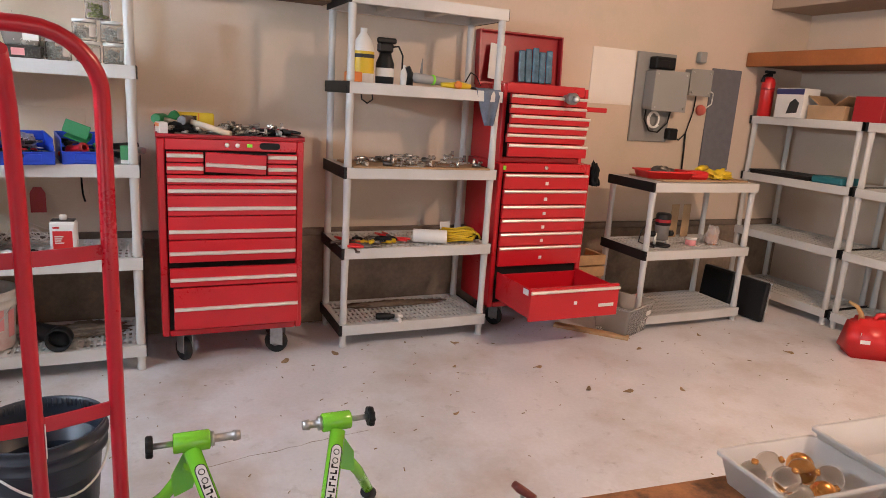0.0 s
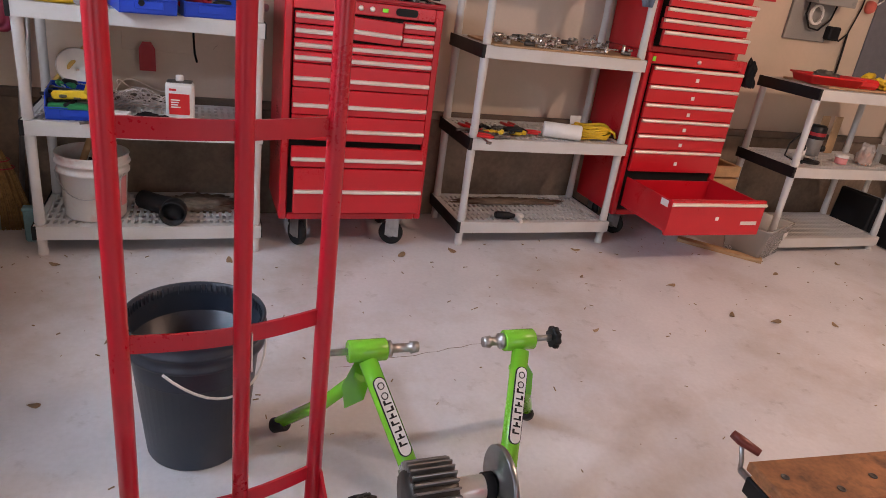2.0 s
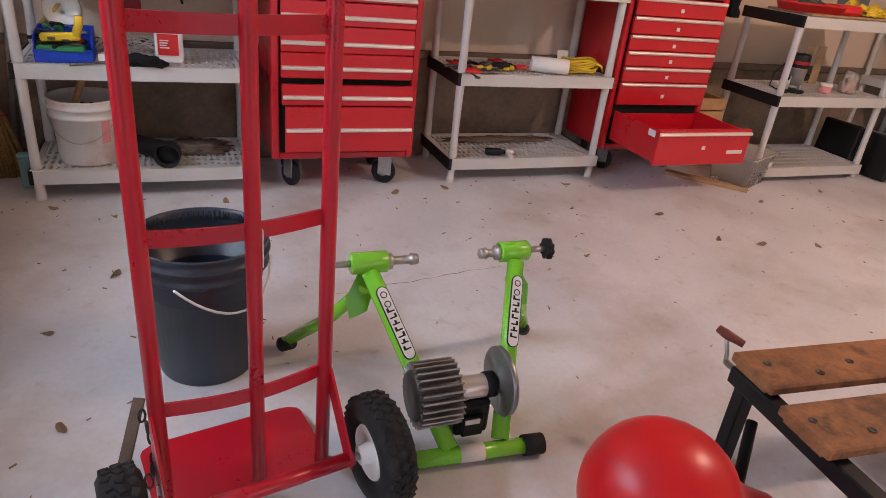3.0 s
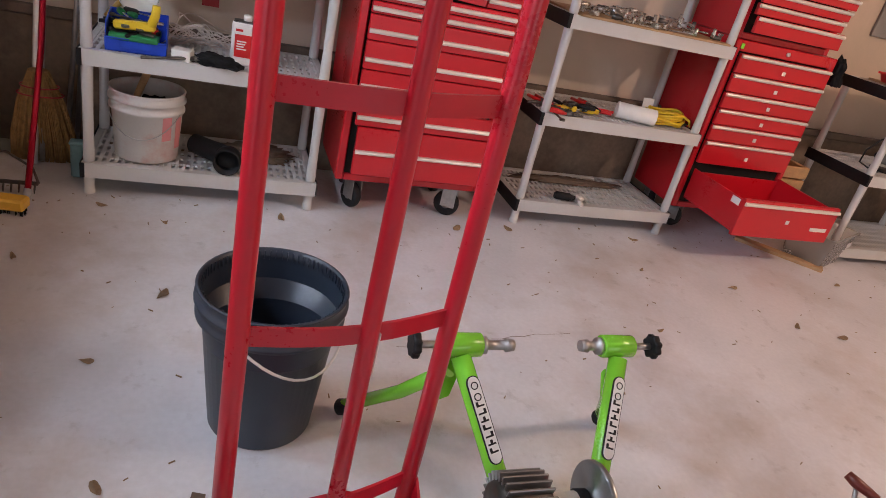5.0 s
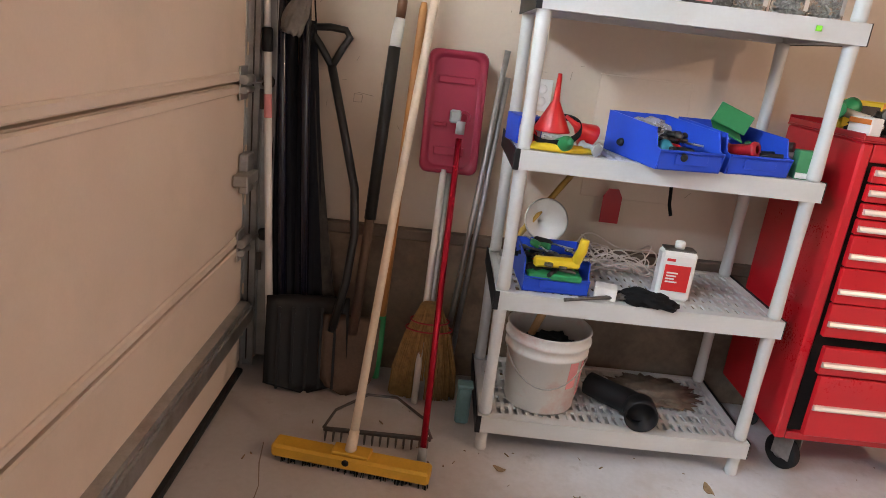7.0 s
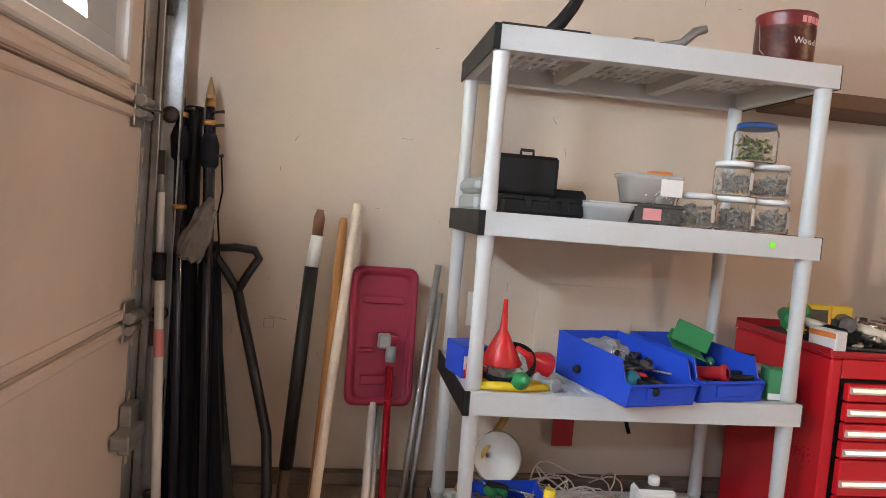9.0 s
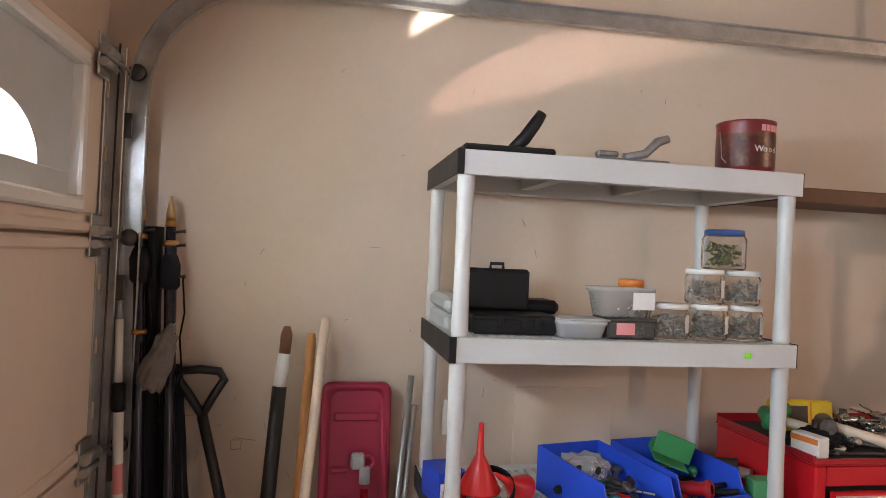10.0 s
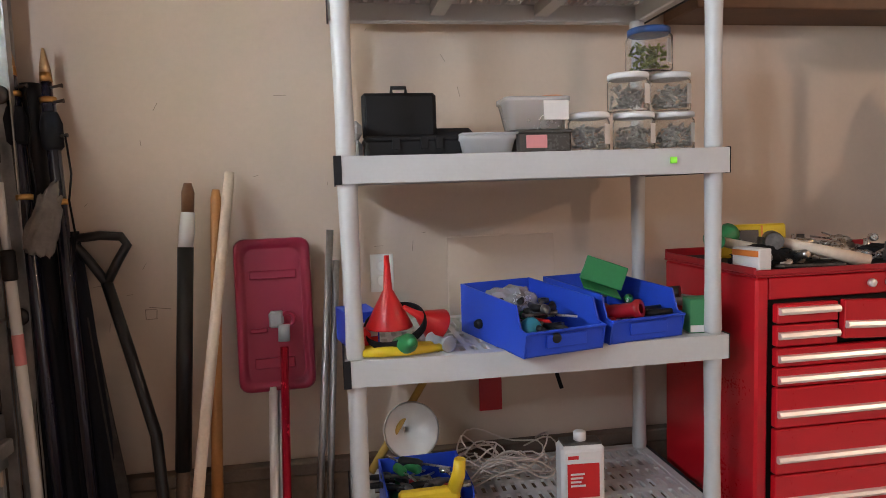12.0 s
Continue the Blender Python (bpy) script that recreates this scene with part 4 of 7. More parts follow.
for i, (x, y, z, g) in enumerate(((2.53, -2.19, 0.40, 0), (2.57, -2.27, 0.42, 0), (2.62, -2.17, 0.405, 0), (2.66, -2.25, 0.42, 0), (2.72, -2.20, 0.40, 1), (2.58, -2.31, 0.39, 0), (2.73, -2.29, 0.405, 0), (2.67, -2.32, 0.385, 1))):
    o = thing("glass_ornament", pose(x, y, z - 0.012, 20 * i, 13 * i), ("gold tinted" if g else "clear") + " round glass ornament in the tub", "ornament", "ornaments in the tub")
    part("globe", lathe(B(), ball_prof, 20), GOLD if g else BAUBLE, o)
    part("cap", lathe(B(), [(0.010, 0.037), (0.010, 0.048), (0.003, 0.050)], 12), GOLD, o)

# ---- red rubber ball with a neck ----
RED_RUBBER = mat("red_rubber", (0.66, 0.012, 0.016), 0.35, vary=0.05, scale=4, bump=0.02)
bp = [(0.0005, -0.172)] + [(0.172 * math.cos(radians(a)), 0.172 * math.sin(radians(a))) for a in range(-80, 46, 9)] + [(0.092, 0.145), (0.072, 0.175), (0.058, 0.21), (0.05, 0.25), (0.045, 0.28), (0.03, 0.30), (0.001, 0.302)]
tagged(solid("rubber_float", lathe(B(), bp, 40), RED_RUBBER, m=pose(1.47, -2.275, 0.172, 0, 103, -12)), "glossy red inflated rubber float lying on the floor", "float")


# ---- small goods ----
BLUE = mat("blue_plastic", (0.02, 0.07, 0.52), 0.38, vary=0.08, scale=6, bump=0.03)
YELLOW = mat("yellow_plastic", (0.72, 0.50, 0.02), 0.4, vary=0.1, scale=8)
GREEN_PL = mat("green_plastic", (0.015, 0.22, 0.07), 0.45, vary=0.15, scale=8)
RED_PL = mat("red_plastic", (0.62, 0.02, 0.02), 0.35, vary=0.08, scale=8)
ORANGE = mat("orange_plastic", (0.75, 0.22, 0.04), 0.45, vary=0.08)
CLOTH_BLUE = mat("blue_grey_rag", (0.13, 0.16, 0.22), 0.9, vary=0.25, scale=25, bump=0.5)
CLOTH_BLACK = mat("black_cloth", (0.008, 0.008, 0.009), 0.95, vary=0.4, scale=30, bump=0.6)
GREY_CLOTH = mat("grey_canvas", (0.17, 0.155, 0.14), 0.9, vary=0.3, scale=25, bump=0.6)
TOOL_STEEL = mat("tool_steel", (0.55, 0.54, 0.52), 0.28, 1.0, vary=0.2, scale=30)
GREASY = mat("greasy_steel", (0.16, 0.15, 0.14), 0.4, 0.9, vary=0.35, scale=30)
TAN_WOOD = mat("varnished_handle", (0.50, 0.30, 0.14), 0.45, vary=0.2, scale=14, bump=0.1)
JAR = glass("clear_jar", (0.95, 0.96, 0.95), 0.03, 1.08, 0.97)
NAILS = mat("zinc_hardware", (0.72, 0.72, 0.70), 0.4, 0.5, vary=0.3, scale=70, bump=0.8, grain=150)
DRYGREEN = mat("green_anchors", (0.30, 0.36, 0.08), 0.6, vary=0.6, scale=60, bump=0.8)
CARD = mat("cardboard", (0.42, 0.27, 0.15), 0.8, vary=0.15, scale=10, bump=0.1)
for m_ in (CLOTH_BLACK, BLUE):
    m_.node_tree.nodes["Principled BSDF"].inputs["Specular IOR Level"].default_value = 0.25
STRAW = mat("broom_straw", (0.30, 0.17, 0.055), 0.8, vary=0.35, scale=40, bump=0.5)
PINK_TAG = mat("pink_label", (0.75, 0.30, 0.30), 0.6, vary=0.06)
INK = mat("black_ink", (0.03, 0.03, 0.03), 0.6, vary=0.1)


def text(body, size, material, parent, m, name="lettering"):
    cu = bpy.data.curves.new(name, "FONT")
    cu.body, cu.size, cu.extrude, cu.align_x = body, size, 0.0004, "CENTER"
    tmp = bpy.data.objects.new(name, cu)
    me = bpy.data.meshes.new_from_object(tmp)
    bpy.data.objects.remove(tmp)
    me.materials.append(material)
    o = new(name, me)
    o.parent, o.matrix_basis = parent, m
    return o


def bars(parent, x0, x1, z0, z1, y, rows, material, name="print_bars"):
    bm = B()
    random.seed(int(x0 * 1000) + rows)
    h = (z1 - z0) / rows
    for i in range(rows):
        bx(bm, (x0, y - 0.0006, z1 - i * h - h * 0.7), (x0 + (x1 - x0) * random.uniform(0.6, 1.0), y, z1 - i * h - h * 0.2), 0)
    return part(name, bm, material, parent)


def jar(x, y, z, r, h, lid, fill, fill_mat, label, square=False, tag=True):
    j = thing("jar", pose(x, y, z), label, "jar", "storage jars")
    n = 28
    k = 0.5 if square else 0.0

    def ring(rad, zz):
        out = []
        for i in range(n):
            a = i * math.tau / n
            q = 1 + (0.14 * (1 - abs(math.cos(2 * a))) if square else 0)
            out.append((rad * q * math.cos(a), rad * q * math.sin(a), zz))
        return out
    part("body", rings(B(), [ring(a, b) for a, b in ((r * 0.9, 0.0), (r, 0.006), (r, h * 0.78), (r * 0.9, h * 0.86), (r * 0.9, h * 0.98), (r * 0.86, h * 0.98), (r * 0.86, h * 0.84), (r * 0.95, h * 0.75), (r * 0.95, 0.008), (r * 0.85, 0.004))]), JAR, j)
    part("lid", lathe(B(), [(r * 0.88, h * 0.85), (r * 0.99, h * 0.86), (r * 0.99, h * 0.98), (r * 0.93, h), (0.001, h)], 32), lid, j)
    bm = B()
    random.seed(int(x * 999 + z * 77))
    for i in range(90):
        a, q, zz = random.uniform(0, math.tau), r * 0.86 * math.sqrt(random.random()), 0.012 + random.random() ** 1.3 * h * fill
        L = random.uniform(0.006, 0.016)
        d = Vector((random.gauss(0, 1), random.gauss(0, 1), random.gauss(0, 0.6))).normalized() * L
        p = Vector((q * math.cos(a), q * math.sin(a), zz))
        if (p + d).xy.length > r * 0.9 or (p - d).xy.length > r * 0.9 or p.z - abs(d.z) < 0.009:
            d *= 0.25
        tube(bm, [p - d, p + d], random.uniform(0.002, 0.004), 5)
    tagged(part("contents", bm, fill_mat, j, "loose hardware inside"), kind="stuff")
    if tag:
        bm = B()
        a0 = radians(-65)
        ou = [(r * 1.006 * math.cos(a0 + i * 0.09), r * 1.006 * math.sin(a0 + i * 0.09)) for i in range(8)]
        rings(bm, [[(x2 * q, y2 * q, zz) for (x2, y2) in ou for q in (1,)] + [(x2 * 1.01, y2 * 1.01, zz) for x2, y2 in ou[::-1]] for zz in (h * 0.2, h * 0.7)], smooth=False)
        part("label", bm, PAPER, j, "white paper label")
    return j


A4, A3, A2, A1 = 1.471, 1.024, 0.579, 0.134
for x, y, z, lb in ((0.572, 0.07, A4, "clear jar of screws and washers with a white lid"), (0.690, 0.075, A4, "clear jar of bolts with a white lid"), (0.797, 0.08, A4, "clear jar of nuts with a white lid"),
                    (0.678, 0.08, A4 + 0.0945, "clear jar of screws stacked on another jar"), (0.790, 0.085, A4 + 0.0945, "clear jar of anchors stacked on another jar")):
    jar(x, y, z, 0.050, 0.094, WHITE, 0.52, NAILS, lb)
jar(0.735, 0.085, A4 + 0.189, 0.052, 0.108, mat("blue_lid", (0.03, 0.09, 0.28), 0.4), 0.55, DRYGREEN, "square clear jar of green wall plugs with a blue lid", True)
jar(0.512, 0.175, A4, 0.036, 0.150, ORANGE, 0.5, NAILS, "small white jar with an orange lid")

case = thing("tool_case", pose(0.035, 0.06, A4), "open black plastic tool case on the shelf", "tool case")
part("tray", bx(bx(B(), (0, 0, 0), (0.225, 0.14, 0.045), 0.008), (-0.003, -0.004, 0.036), (0.228, 0.144, 0.05), 0.004), BLACK_PLASTIC, case)
part("lid", bx(bx(B(), (0, 0.125, 0.05), (0.185, 0.15, 0.165), 0.008), (0.01, 0.121, 0.06), (0.175, 0.126, 0.155), 0.004), BLACK_PLASTIC, case)
part("handle", tube(B(), [(0.075, 0.137, 0.163), (0.075, 0.137, 0.178), (0.110, 0.137, 0.178), (0.110, 0.137, 0.163)], 0.005, 8), BLACK_PLASTIC, case)
for x in (0.06, 0.125, 0.16):
    part("latch", bx(B(), (x, -0.008, 0.018), (x + 0.018, -0.003, 0.046), 0.002), BLACK_PLASTIC, case)
c2 = thing("tool_case", pose(-0.02, 0.10, A4), "closed dark grey tool case behind the open one", "tool case")
part("body", bx(bx(B(), (-0.01, 0, 0), (0.05, 0.25, 0.045), 0.01), (-0.01, 0, 0.048), (0.05, 0.25, 0.09), 0.012), GREY_PLASTIC, c2)
c3 = thing("tool_case", pose(0.19, 0.215, A4), "small black tool case, closed", "tool case")
part("body", bx(bx(B(), (0, 0, 0), (0.13, 0.12, 0.04), 0.01), (0, 0, 0.042), (0.13, 0.12, 0.08), 0.014), BLACK_PLASTIC, c3)
t1 = open_box("storage_tub", pose(0.315, 0.065, A4), 0.125, 0.10, 0.045, CLEAR, "small frosted plastic tub with a lid", taper=0.008, rim=0.003)
part("lid", bx(B(), (-0.066, -0.053, 0.0455), (0.066, 0.053, 0.05), 0.003), CLEAR, t1)
t2 = thing("parts_box", pose(0.445, 0.07, A4), "dark smoky parts box with a pink label", "parts box")
part("body", bx(bx(B(), (-0.066, -0.05, 0), (0.066, 0.05, 0.05), 0.006), (-0.068, -0.052, 0.045), (0.068, 0.052, 0.055), 0.004), mat("smoked_plastic", (0.05, 0.045, 0.04), 0.25, vary=0.2), t2)
part("label", bx(B(), (-0.045, -0.0545, 0.012), (0.005, -0.052, 0.042), 0.001), PINK_TAG, t2, "pink paper label")
t3 = open_box("storage_tub", pose(0.435, 0.08, A4 + 0.056), 0.150, 0.11, 0.075, CLEAR_BIN, "clear plastic tub on top of the parts box", taper=0.012, rim=0.004)
part("label", bx(B(), (0.01, -0.0585, 0.02), (0.07, -0.0555, 0.065), 0.001), PAPER, t3, "white printed label")
tagged(solid("price_sticker", bx(B(), (0.725, -0.0405, 1.437), (0.742, -0.0375, 1.452), 0.001), GREEN_TAG), "bright green price sticker on the shelf edge", "sticker")

# top shelf
A5 = 1.918
fl = thing("grout_float", pose(0.13, 0.10, A5), "black plastic float with a raised handle", "float")
part("plate", bx(bx(B(), (-0.145, -0.06, 0), (0.145, 0.06, 0.012), 0.005), (-0.14, -0.055, 0.012), (0.10, 0.055, 0.03), 0.008), BLACK_PLASTIC, fl)
part("handle", tube(B(), [(0.0, 0, 0.03), (0.03, 0, 0.06), (0.06, 0, 0.105), (0.075, 0, 0.13)], [0.016, 0.018, 0.017, 0.014], 12), BLACK_PLASTIC, fl)
st = thing("staple_gun", pose(0.47, 0.10, A5), "grey metal staple gun lying on the top shelf", "staple gun")
part("body", bx(bx(B(), (-0.11, -0.015, 0), (0.10, 0.015, 0.028), 0.006), (-0.11, -0.013, 0.028), (-0.05, 0.013, 0.045), 0.006), GREY_IRON, st)
part("lever", tube(B(), [(-0.03, 0, 0.03), (0.03, 0, 0.045), (0.065, 0, 0.08), (0.095, 0, 0.09)], [0.012, 0.012, 0.013, 0.011], 10), GREY_IRON, st)
cn = thing("paint_can", pose(0.797, 0.10, A5), "dark red tin of wood stain with a wire handle", "paint can")
CAN_RED = mat("dark_red_label", (0.07, 0.012, 0.010), 0.35, vary=0.5, scale=22, dirt=(0.28, 0.14, 0.05), dirt_amount=0.6, dirt_scale=16)
part("body", lathe(B(), [(0.076, 0.004), (0.078, 0.0), (0.078, 0.006), (0.076, 0.01), (0.076, 0.138), (0.078, 0.142), (0.078, 0.148), (0.072, 0.149), (0.07, 0.142), (0.001, 0.142)], 40), mat("dark_red_tin", (0.17, 0.012, 0.014), 0.35, vary=0.2, scale=20), cn)
part("label", lathe(B(), [(0.0768, 0.022), (0.0768, 0.112)], 40, cap=False), CAN_RED, cn, "dark printed paper label")
for i, ch in enumerate("Wood"):
    a = radians(-98 + i * 13)
    text(ch, 0.024, WHITE, cn, Matrix.Translation((0.0775 * math.cos(a), 0.0775 * math.sin(a), 0.062)) @ Euler((radians(90), 0, a + radians(90))).to_matrix().to_4x4(), "letter")
bm = B()
for i in range(4):
    a = radians(-90 + i * 11)
    bx(bm, (0.077, -0.006, 0.118), (0.078, 0.006, 0.135), 0, Matrix.Rotation(a, 4, "Z"))
part("print_bars", bm, PINK_TAG, cn, "pale maker's lettering bars")
part("handle", tube(B(), [(-0.078, 0, 0.12), (-0.086, -0.02, 0.08), (-0.09, -0.03, 0.045), (-0.082, -0.04, 0.03)], 0.0015, 6), STEEL, cn)

# third shelf
FUNNEL = [(0.055, 0.0), (0.056, 0.004), (0.014, 0.085), (0.0105, 0.09), (0.006, 0.17), (0.004, 0.17), (0.008, 0.088), (0.052, 0.002)]
f1 = thing("funnel", pose(0.072, 0.07, A3 + 0.052), "bright red plastic funnel standing upside down", "funnel")
part("cone", lathe(B(), FUNNEL, 28), RED_PL, f1)
hl = thing("headlamp", pose(0.072, 0.06, A3 + 0.002), "red and black headlamp with an elastic strap", "headlamp")
part("strap", lathe(B(), [(0.074, 0.0), (0.0755, 0.011), (0.074, 0.022), (0.0715, 0.022), (0.073, 0.011), (0.0715, 0.0), (0.074, 0.0)], 32, pose(0.015, -0.005, 0.048, 24, -16, 0), cap=False), CLOTH_BLACK, hl)
part("lamp", bx(B(), (-0.09, -0.03, 0.005), (-0.045, 0.03, 0.055), 0.012), RED_PL, hl)
f2 = thing("funnel", pose(0.19, 0.08, A3 + 0.045, 0, -58, 25), "smaller red plastic funnel on its side", "funnel")
part("cone", lathe(B(), [(0.042, 0.0), (0.043, 0.004), (0.010, 0.065), (0.005, 0.11), (0.003, 0.11), (0.008, 0.066), (0.04, 0.002)], 24), RED_PL, f2)
bxo = thing("carton", pose(-0.01, 0.16, A3, 0, 0, 12), "small blue and white printed carton", "carton")
part("box", bx(B(), (-0.03, -0.06, 0), (0.05, 0.06, 0.085), 0.002), BLUE, bxo)
part("panel", bx(B(), (-0.025, -0.0625, 0.025), (0.045, -0.0603, 0.06), 0.001), WHITE, bxo)
part("red_panel", bx(B(), (-0.025, -0.0625, 0.004), (0.045, -0.0603, 0.024), 0.001), RED_PL, bxo)
ut = thing("utility_knife", pose(0.09, -0.005, A3), "yellow and dark green snips lying on the shelf", "snips")
part("grip", tube(B(), [(-0.09, 0.0, 0.012), (-0.04, -0.012, 0.015), (0.02, -0.005, 0.012), (0.10, 0.008, 0.012)], [0.009, 0.012, 0.011, 0.009], 8), YELLOW, ut)
part("second_grip", tube(B(), [(-0.08, 0.03, 0.012), (-0.02, 0.04, 0.012), (0.09, 0.035, 0.012)], 0.010, 8), YELLOW, ut)
gb = thing("bottle", pose(0.10, -0.005, A3 + 0.026, 72, 0, 15), "small dark green bottle lying down", "bottle")
part("body", lathe(B(), [(0.018, -0.04), (0.022, -0.035), (0.022, 0.025), (0.010, 0.04), (0.010, 0.05), (0.001, 0.05)], 16), GREEN_PL, gb)
ob1 = thing("small_spool", pose(0.185, 0.02, A3 + 0.02, 90, 0, 30), "small dark cord spool with a pale end", "spool")
part("core", lathe(B(), [(0.018, -0.035), (0.02, -0.03), (0.013, -0.025), (0.013, 0.025), (0.02, 0.03), (0.018, 0.035)], 16), GREY_PLASTIC, ob1)


def stack_bin(name, m, w, d, h, material, label):
    """A hopper-front parts bin with sloping front wall; front towards -y."""
    b = thing(name, m, label, "parts bin", "blue parts bins")
    t = 0.004
    part("floor", bx(B(), (-w / 2, -d, 0), (w / 2, 0, t), 0.001), material, b)
    for s in (-1, 1):
        bm = B()
        out = [(-d, 0), (0, 0), (0, h), (-d * 0.90, h * 0.90), (-d * 0.96, h * 0.50), (-d * 1.04, h * 0.45)]
        x = s * w / 2
        rings(bm, [[(x - t * (s > 0), y, z) for y, z in out], [(x + t * (s < 0), y, z) for y, z in out]], smooth=False)
        part("side", bm, material, b)
    part("back", bx(B(), (-w / 2 + t, -t, t), (w / 2 - t, 0, h), 0.001), material, b)
    bm = bx(B(), (-w / 2 + t, -d * 1.02, t), (w / 2 - t, -d * 1.02 + t, h * 0.46), 0.001)
    bx(bm, (-w / 2, -d * 1.02 - 0.010, h * 0.42), (w / 2, -d * 1.02 - 0.001, h * 0.47), 0.002)
    bx(bm, (-w / 4, -d * 1.02 - 0.006, h * 0.15), (w / 4, -d * 1.02 - 0.001, h * 0.38), 0.001)
    part("front", bm, material, b)
    return b


b1 = stack_bin("parts_bin", pose(0.372, 0.235, A3, 0, 0, 13), 0.205, 0.33, 0.125, BLUE, "bright blue hopper bin overflowing with small tools")
b2 = stack_bin("parts_bin", pose(0.612, 0.28, A3, 0, 0, 11), 0.205, 0.31, 0.125, BLUE, "blue hopper bin holding a hose nozzle and green tin")


def rand_tool(m, kind, material, label, size=0.12):
    o = None
    if kind == "wrench":
        o = thing("spanner", m, label, "spanner")
        bm = bx(B(), (-size / 2, -0.006, -0.003), (size / 2, 0.006, 0.003), 0.002)
        part("shank", bm, material, o)
        for s in (-1, 1):
            part("jaw", lathe(B(), [(0.007, -0.004), (0.014, -0.004), (0.014, 0.004), (0.007, 0.004)], 12, Matrix.Translation((s * size / 2, 0, 0)), cap=False), material, o)
    elif kind == "driver":
        o = thing("screwdriver", m, label, "screwdriver")
        part("blade", tube(B(), [(0, 0, 0), (size * 0.6, 0, 0)], 0.003, 8), TOOL_STEEL, o)
        part("handle", tube(B(), [(-size * 0.5, 0, 0), (-size * 0.45, 0, 0), (-size * 0.1, 0, 0), (0, 0, 0)], [0.008, 0.012, 0.012, 0.007], 12), material, o)
    elif kind == "pliers":
        o = thing("pliers", m, label, "pliers")
        for s in (-1, 1):
            part("grip", tube(B(), [(0.0, 0, 0), (-size * 0.3, s * 0.022, 0), (-size * 0.7, s * 0.026, 0)], [0.006, 0.009, 0.007], 10), material, o)
        part("plier_head", tube(B(), [(-0.015, 0, 0), (0.01, 0, 0), (size * 0.35, 0, 0)], [0.010, 0.012, 0.004], 10), GREASY, o)
    elif kind == "socket":
        o = thing("socket", m, label, "socket", "loose sockets")
        part("barrel", lathe(B(), [(size * 0.22, 0), (size * 0.25, 0.002), (size * 0.25, size * 0.5), (size * 0.2, size * 0.6), (size * 0.2, size), (size * 0.12, size), (size * 0.12, size * 0.7)], 14), material, o)
    elif kind == "hammer":
        o = thing("hammer", m, label, "hammer")
        part("handle", tube(B(), [(0, 0, 0), (0.1, 0, 0.002), (size, 0, 0)], [0.011, 0.014, 0.016], 12), material, o)
        part("head", tube(B(), [(0, -0.05, 0.0), (0, -0.03, 0.0), (0, 0.02, 0.0), (0, 0.06, -0.004)], [0.014, 0.017, 0.013, 0.004], 12), GREASY, o)
    return o


def scatter(x0, x1, y0, y1, z, count, seed, choices, tall=0.01):
    random.seed(seed)
    for i in range(count):
        kind, material, label, size = random.choice(choices)
        up = kind == "socket" and random.random() < 0.4
        lift = {"wrench": 0.004, "driver": 0.012, "pliers": 0.012, "socket": size * 0.25, "hammer": 0.017}[kind]
        q = pose(random.uniform(x0, x1), random.uniform(y0, y1), z + (0 if up else lift) + random.choice((0, tall * random.random())), 0 if up or kind != "socket" else 90, random.uniform(-6, 6), random.uniform(0, 360))
        rand_tool(q, kind, material, label, size * random.uniform(0.8, 1.2))


BINMIX = [("driver", BLACK_PLASTIC, "screwdriver with a black handle among small tools", 0.12), ("wrench", GREASY, "small greasy steel spanner in a pile", 0.09), ("driver", RED_PL, "screwdriver with a red plastic handle", 0.10),
          ("socket", TOOL_STEEL, "bright steel socket among small tools", 0.04), ("pliers", BLACK_PLASTIC, "black handled pliers among small tools", 0.11), ("driver", GREEN_PL, "screwdriver with a dark green handle", 0.09)]
scatter(0.34, 0.46, -0.05, 0.15, A3 + 0.03, 20, 3, BINMIX, 0.05)
scatter(0.58, 0.69, 0.02, 0.2, A3 + 0.03, 16, 4, BINMIX, 0.05)
pb = thing("plastic_bag", pose(0.385, 0.15, A3 + 0.08), "crumpled clear plastic bag on the bin", "plastic bag")
bm = B()
tmp = bmesh.new()
bmesh.ops.create_icosphere(tmp, subdivisions=3, radius=1)
for v in tmp.verts:
    n_ = noise.noise(v.co * 3.1) * 0.35
    v.co = Vector((v.co.x * 0.07 * (1 + n_), v.co.y * 0.06 * (1 + n_), max(v.co.z, -0.6) * 0.04 * (1 + n_)))
merge(bm, tmp)
part("film", bm, CLEAR_BIN, pb)
cap = thing("hose_nozzle", pose(0.64, 0.0, A3 + 0.07, 78, 0, 40), "dark red plastic hose coupling in the bin", "hose coupling")
part("body", lathe(B(), [(0.012, 0.03), (0.022, 0.03), (0.024, 0.02), (0.018, 0.01), (0.018, -0.05), (0.024, -0.06), (0.024, -0.075), (0.012, -0.075)], 16, cap=False), RED_DARK, cap)
gt = thing("green_tin", pose(0.62, 0.13, A3 + 0.105, 14, 20, -8), "open green tin box lying tilted", "tin box")
part("tray", bx(bx(B(), (-0.05, -0.04, 0), (0.05, 0.04, 0.004), 0.001), (-0.05, 0.036, 0.004), (0.05, 0.04, 0.03), 0.001), GREEN_PL, gt)
part("lid", bx(B(), (-0.055, 0.0, 0.0), (0.055, 0.005, 0.06), 0.002, pose(-0.01, -0.03, 0.02, -18, 0, 0)), GREEN_PL, gt)
teal = thing("cap", pose(0.375, -0.05, A3 + 0.05, 60, 0, 20), "round teal plastic cap in the bin", "cap")
part("cap", lathe(B(), [(0.020, 0), (0.024, 0.004), (0.024, 0.02), (0.018, 0.026), (0.001, 0.026)], 18), mat("teal_plastic", (0.02, 0.2, 0.28), 0.4), teal)
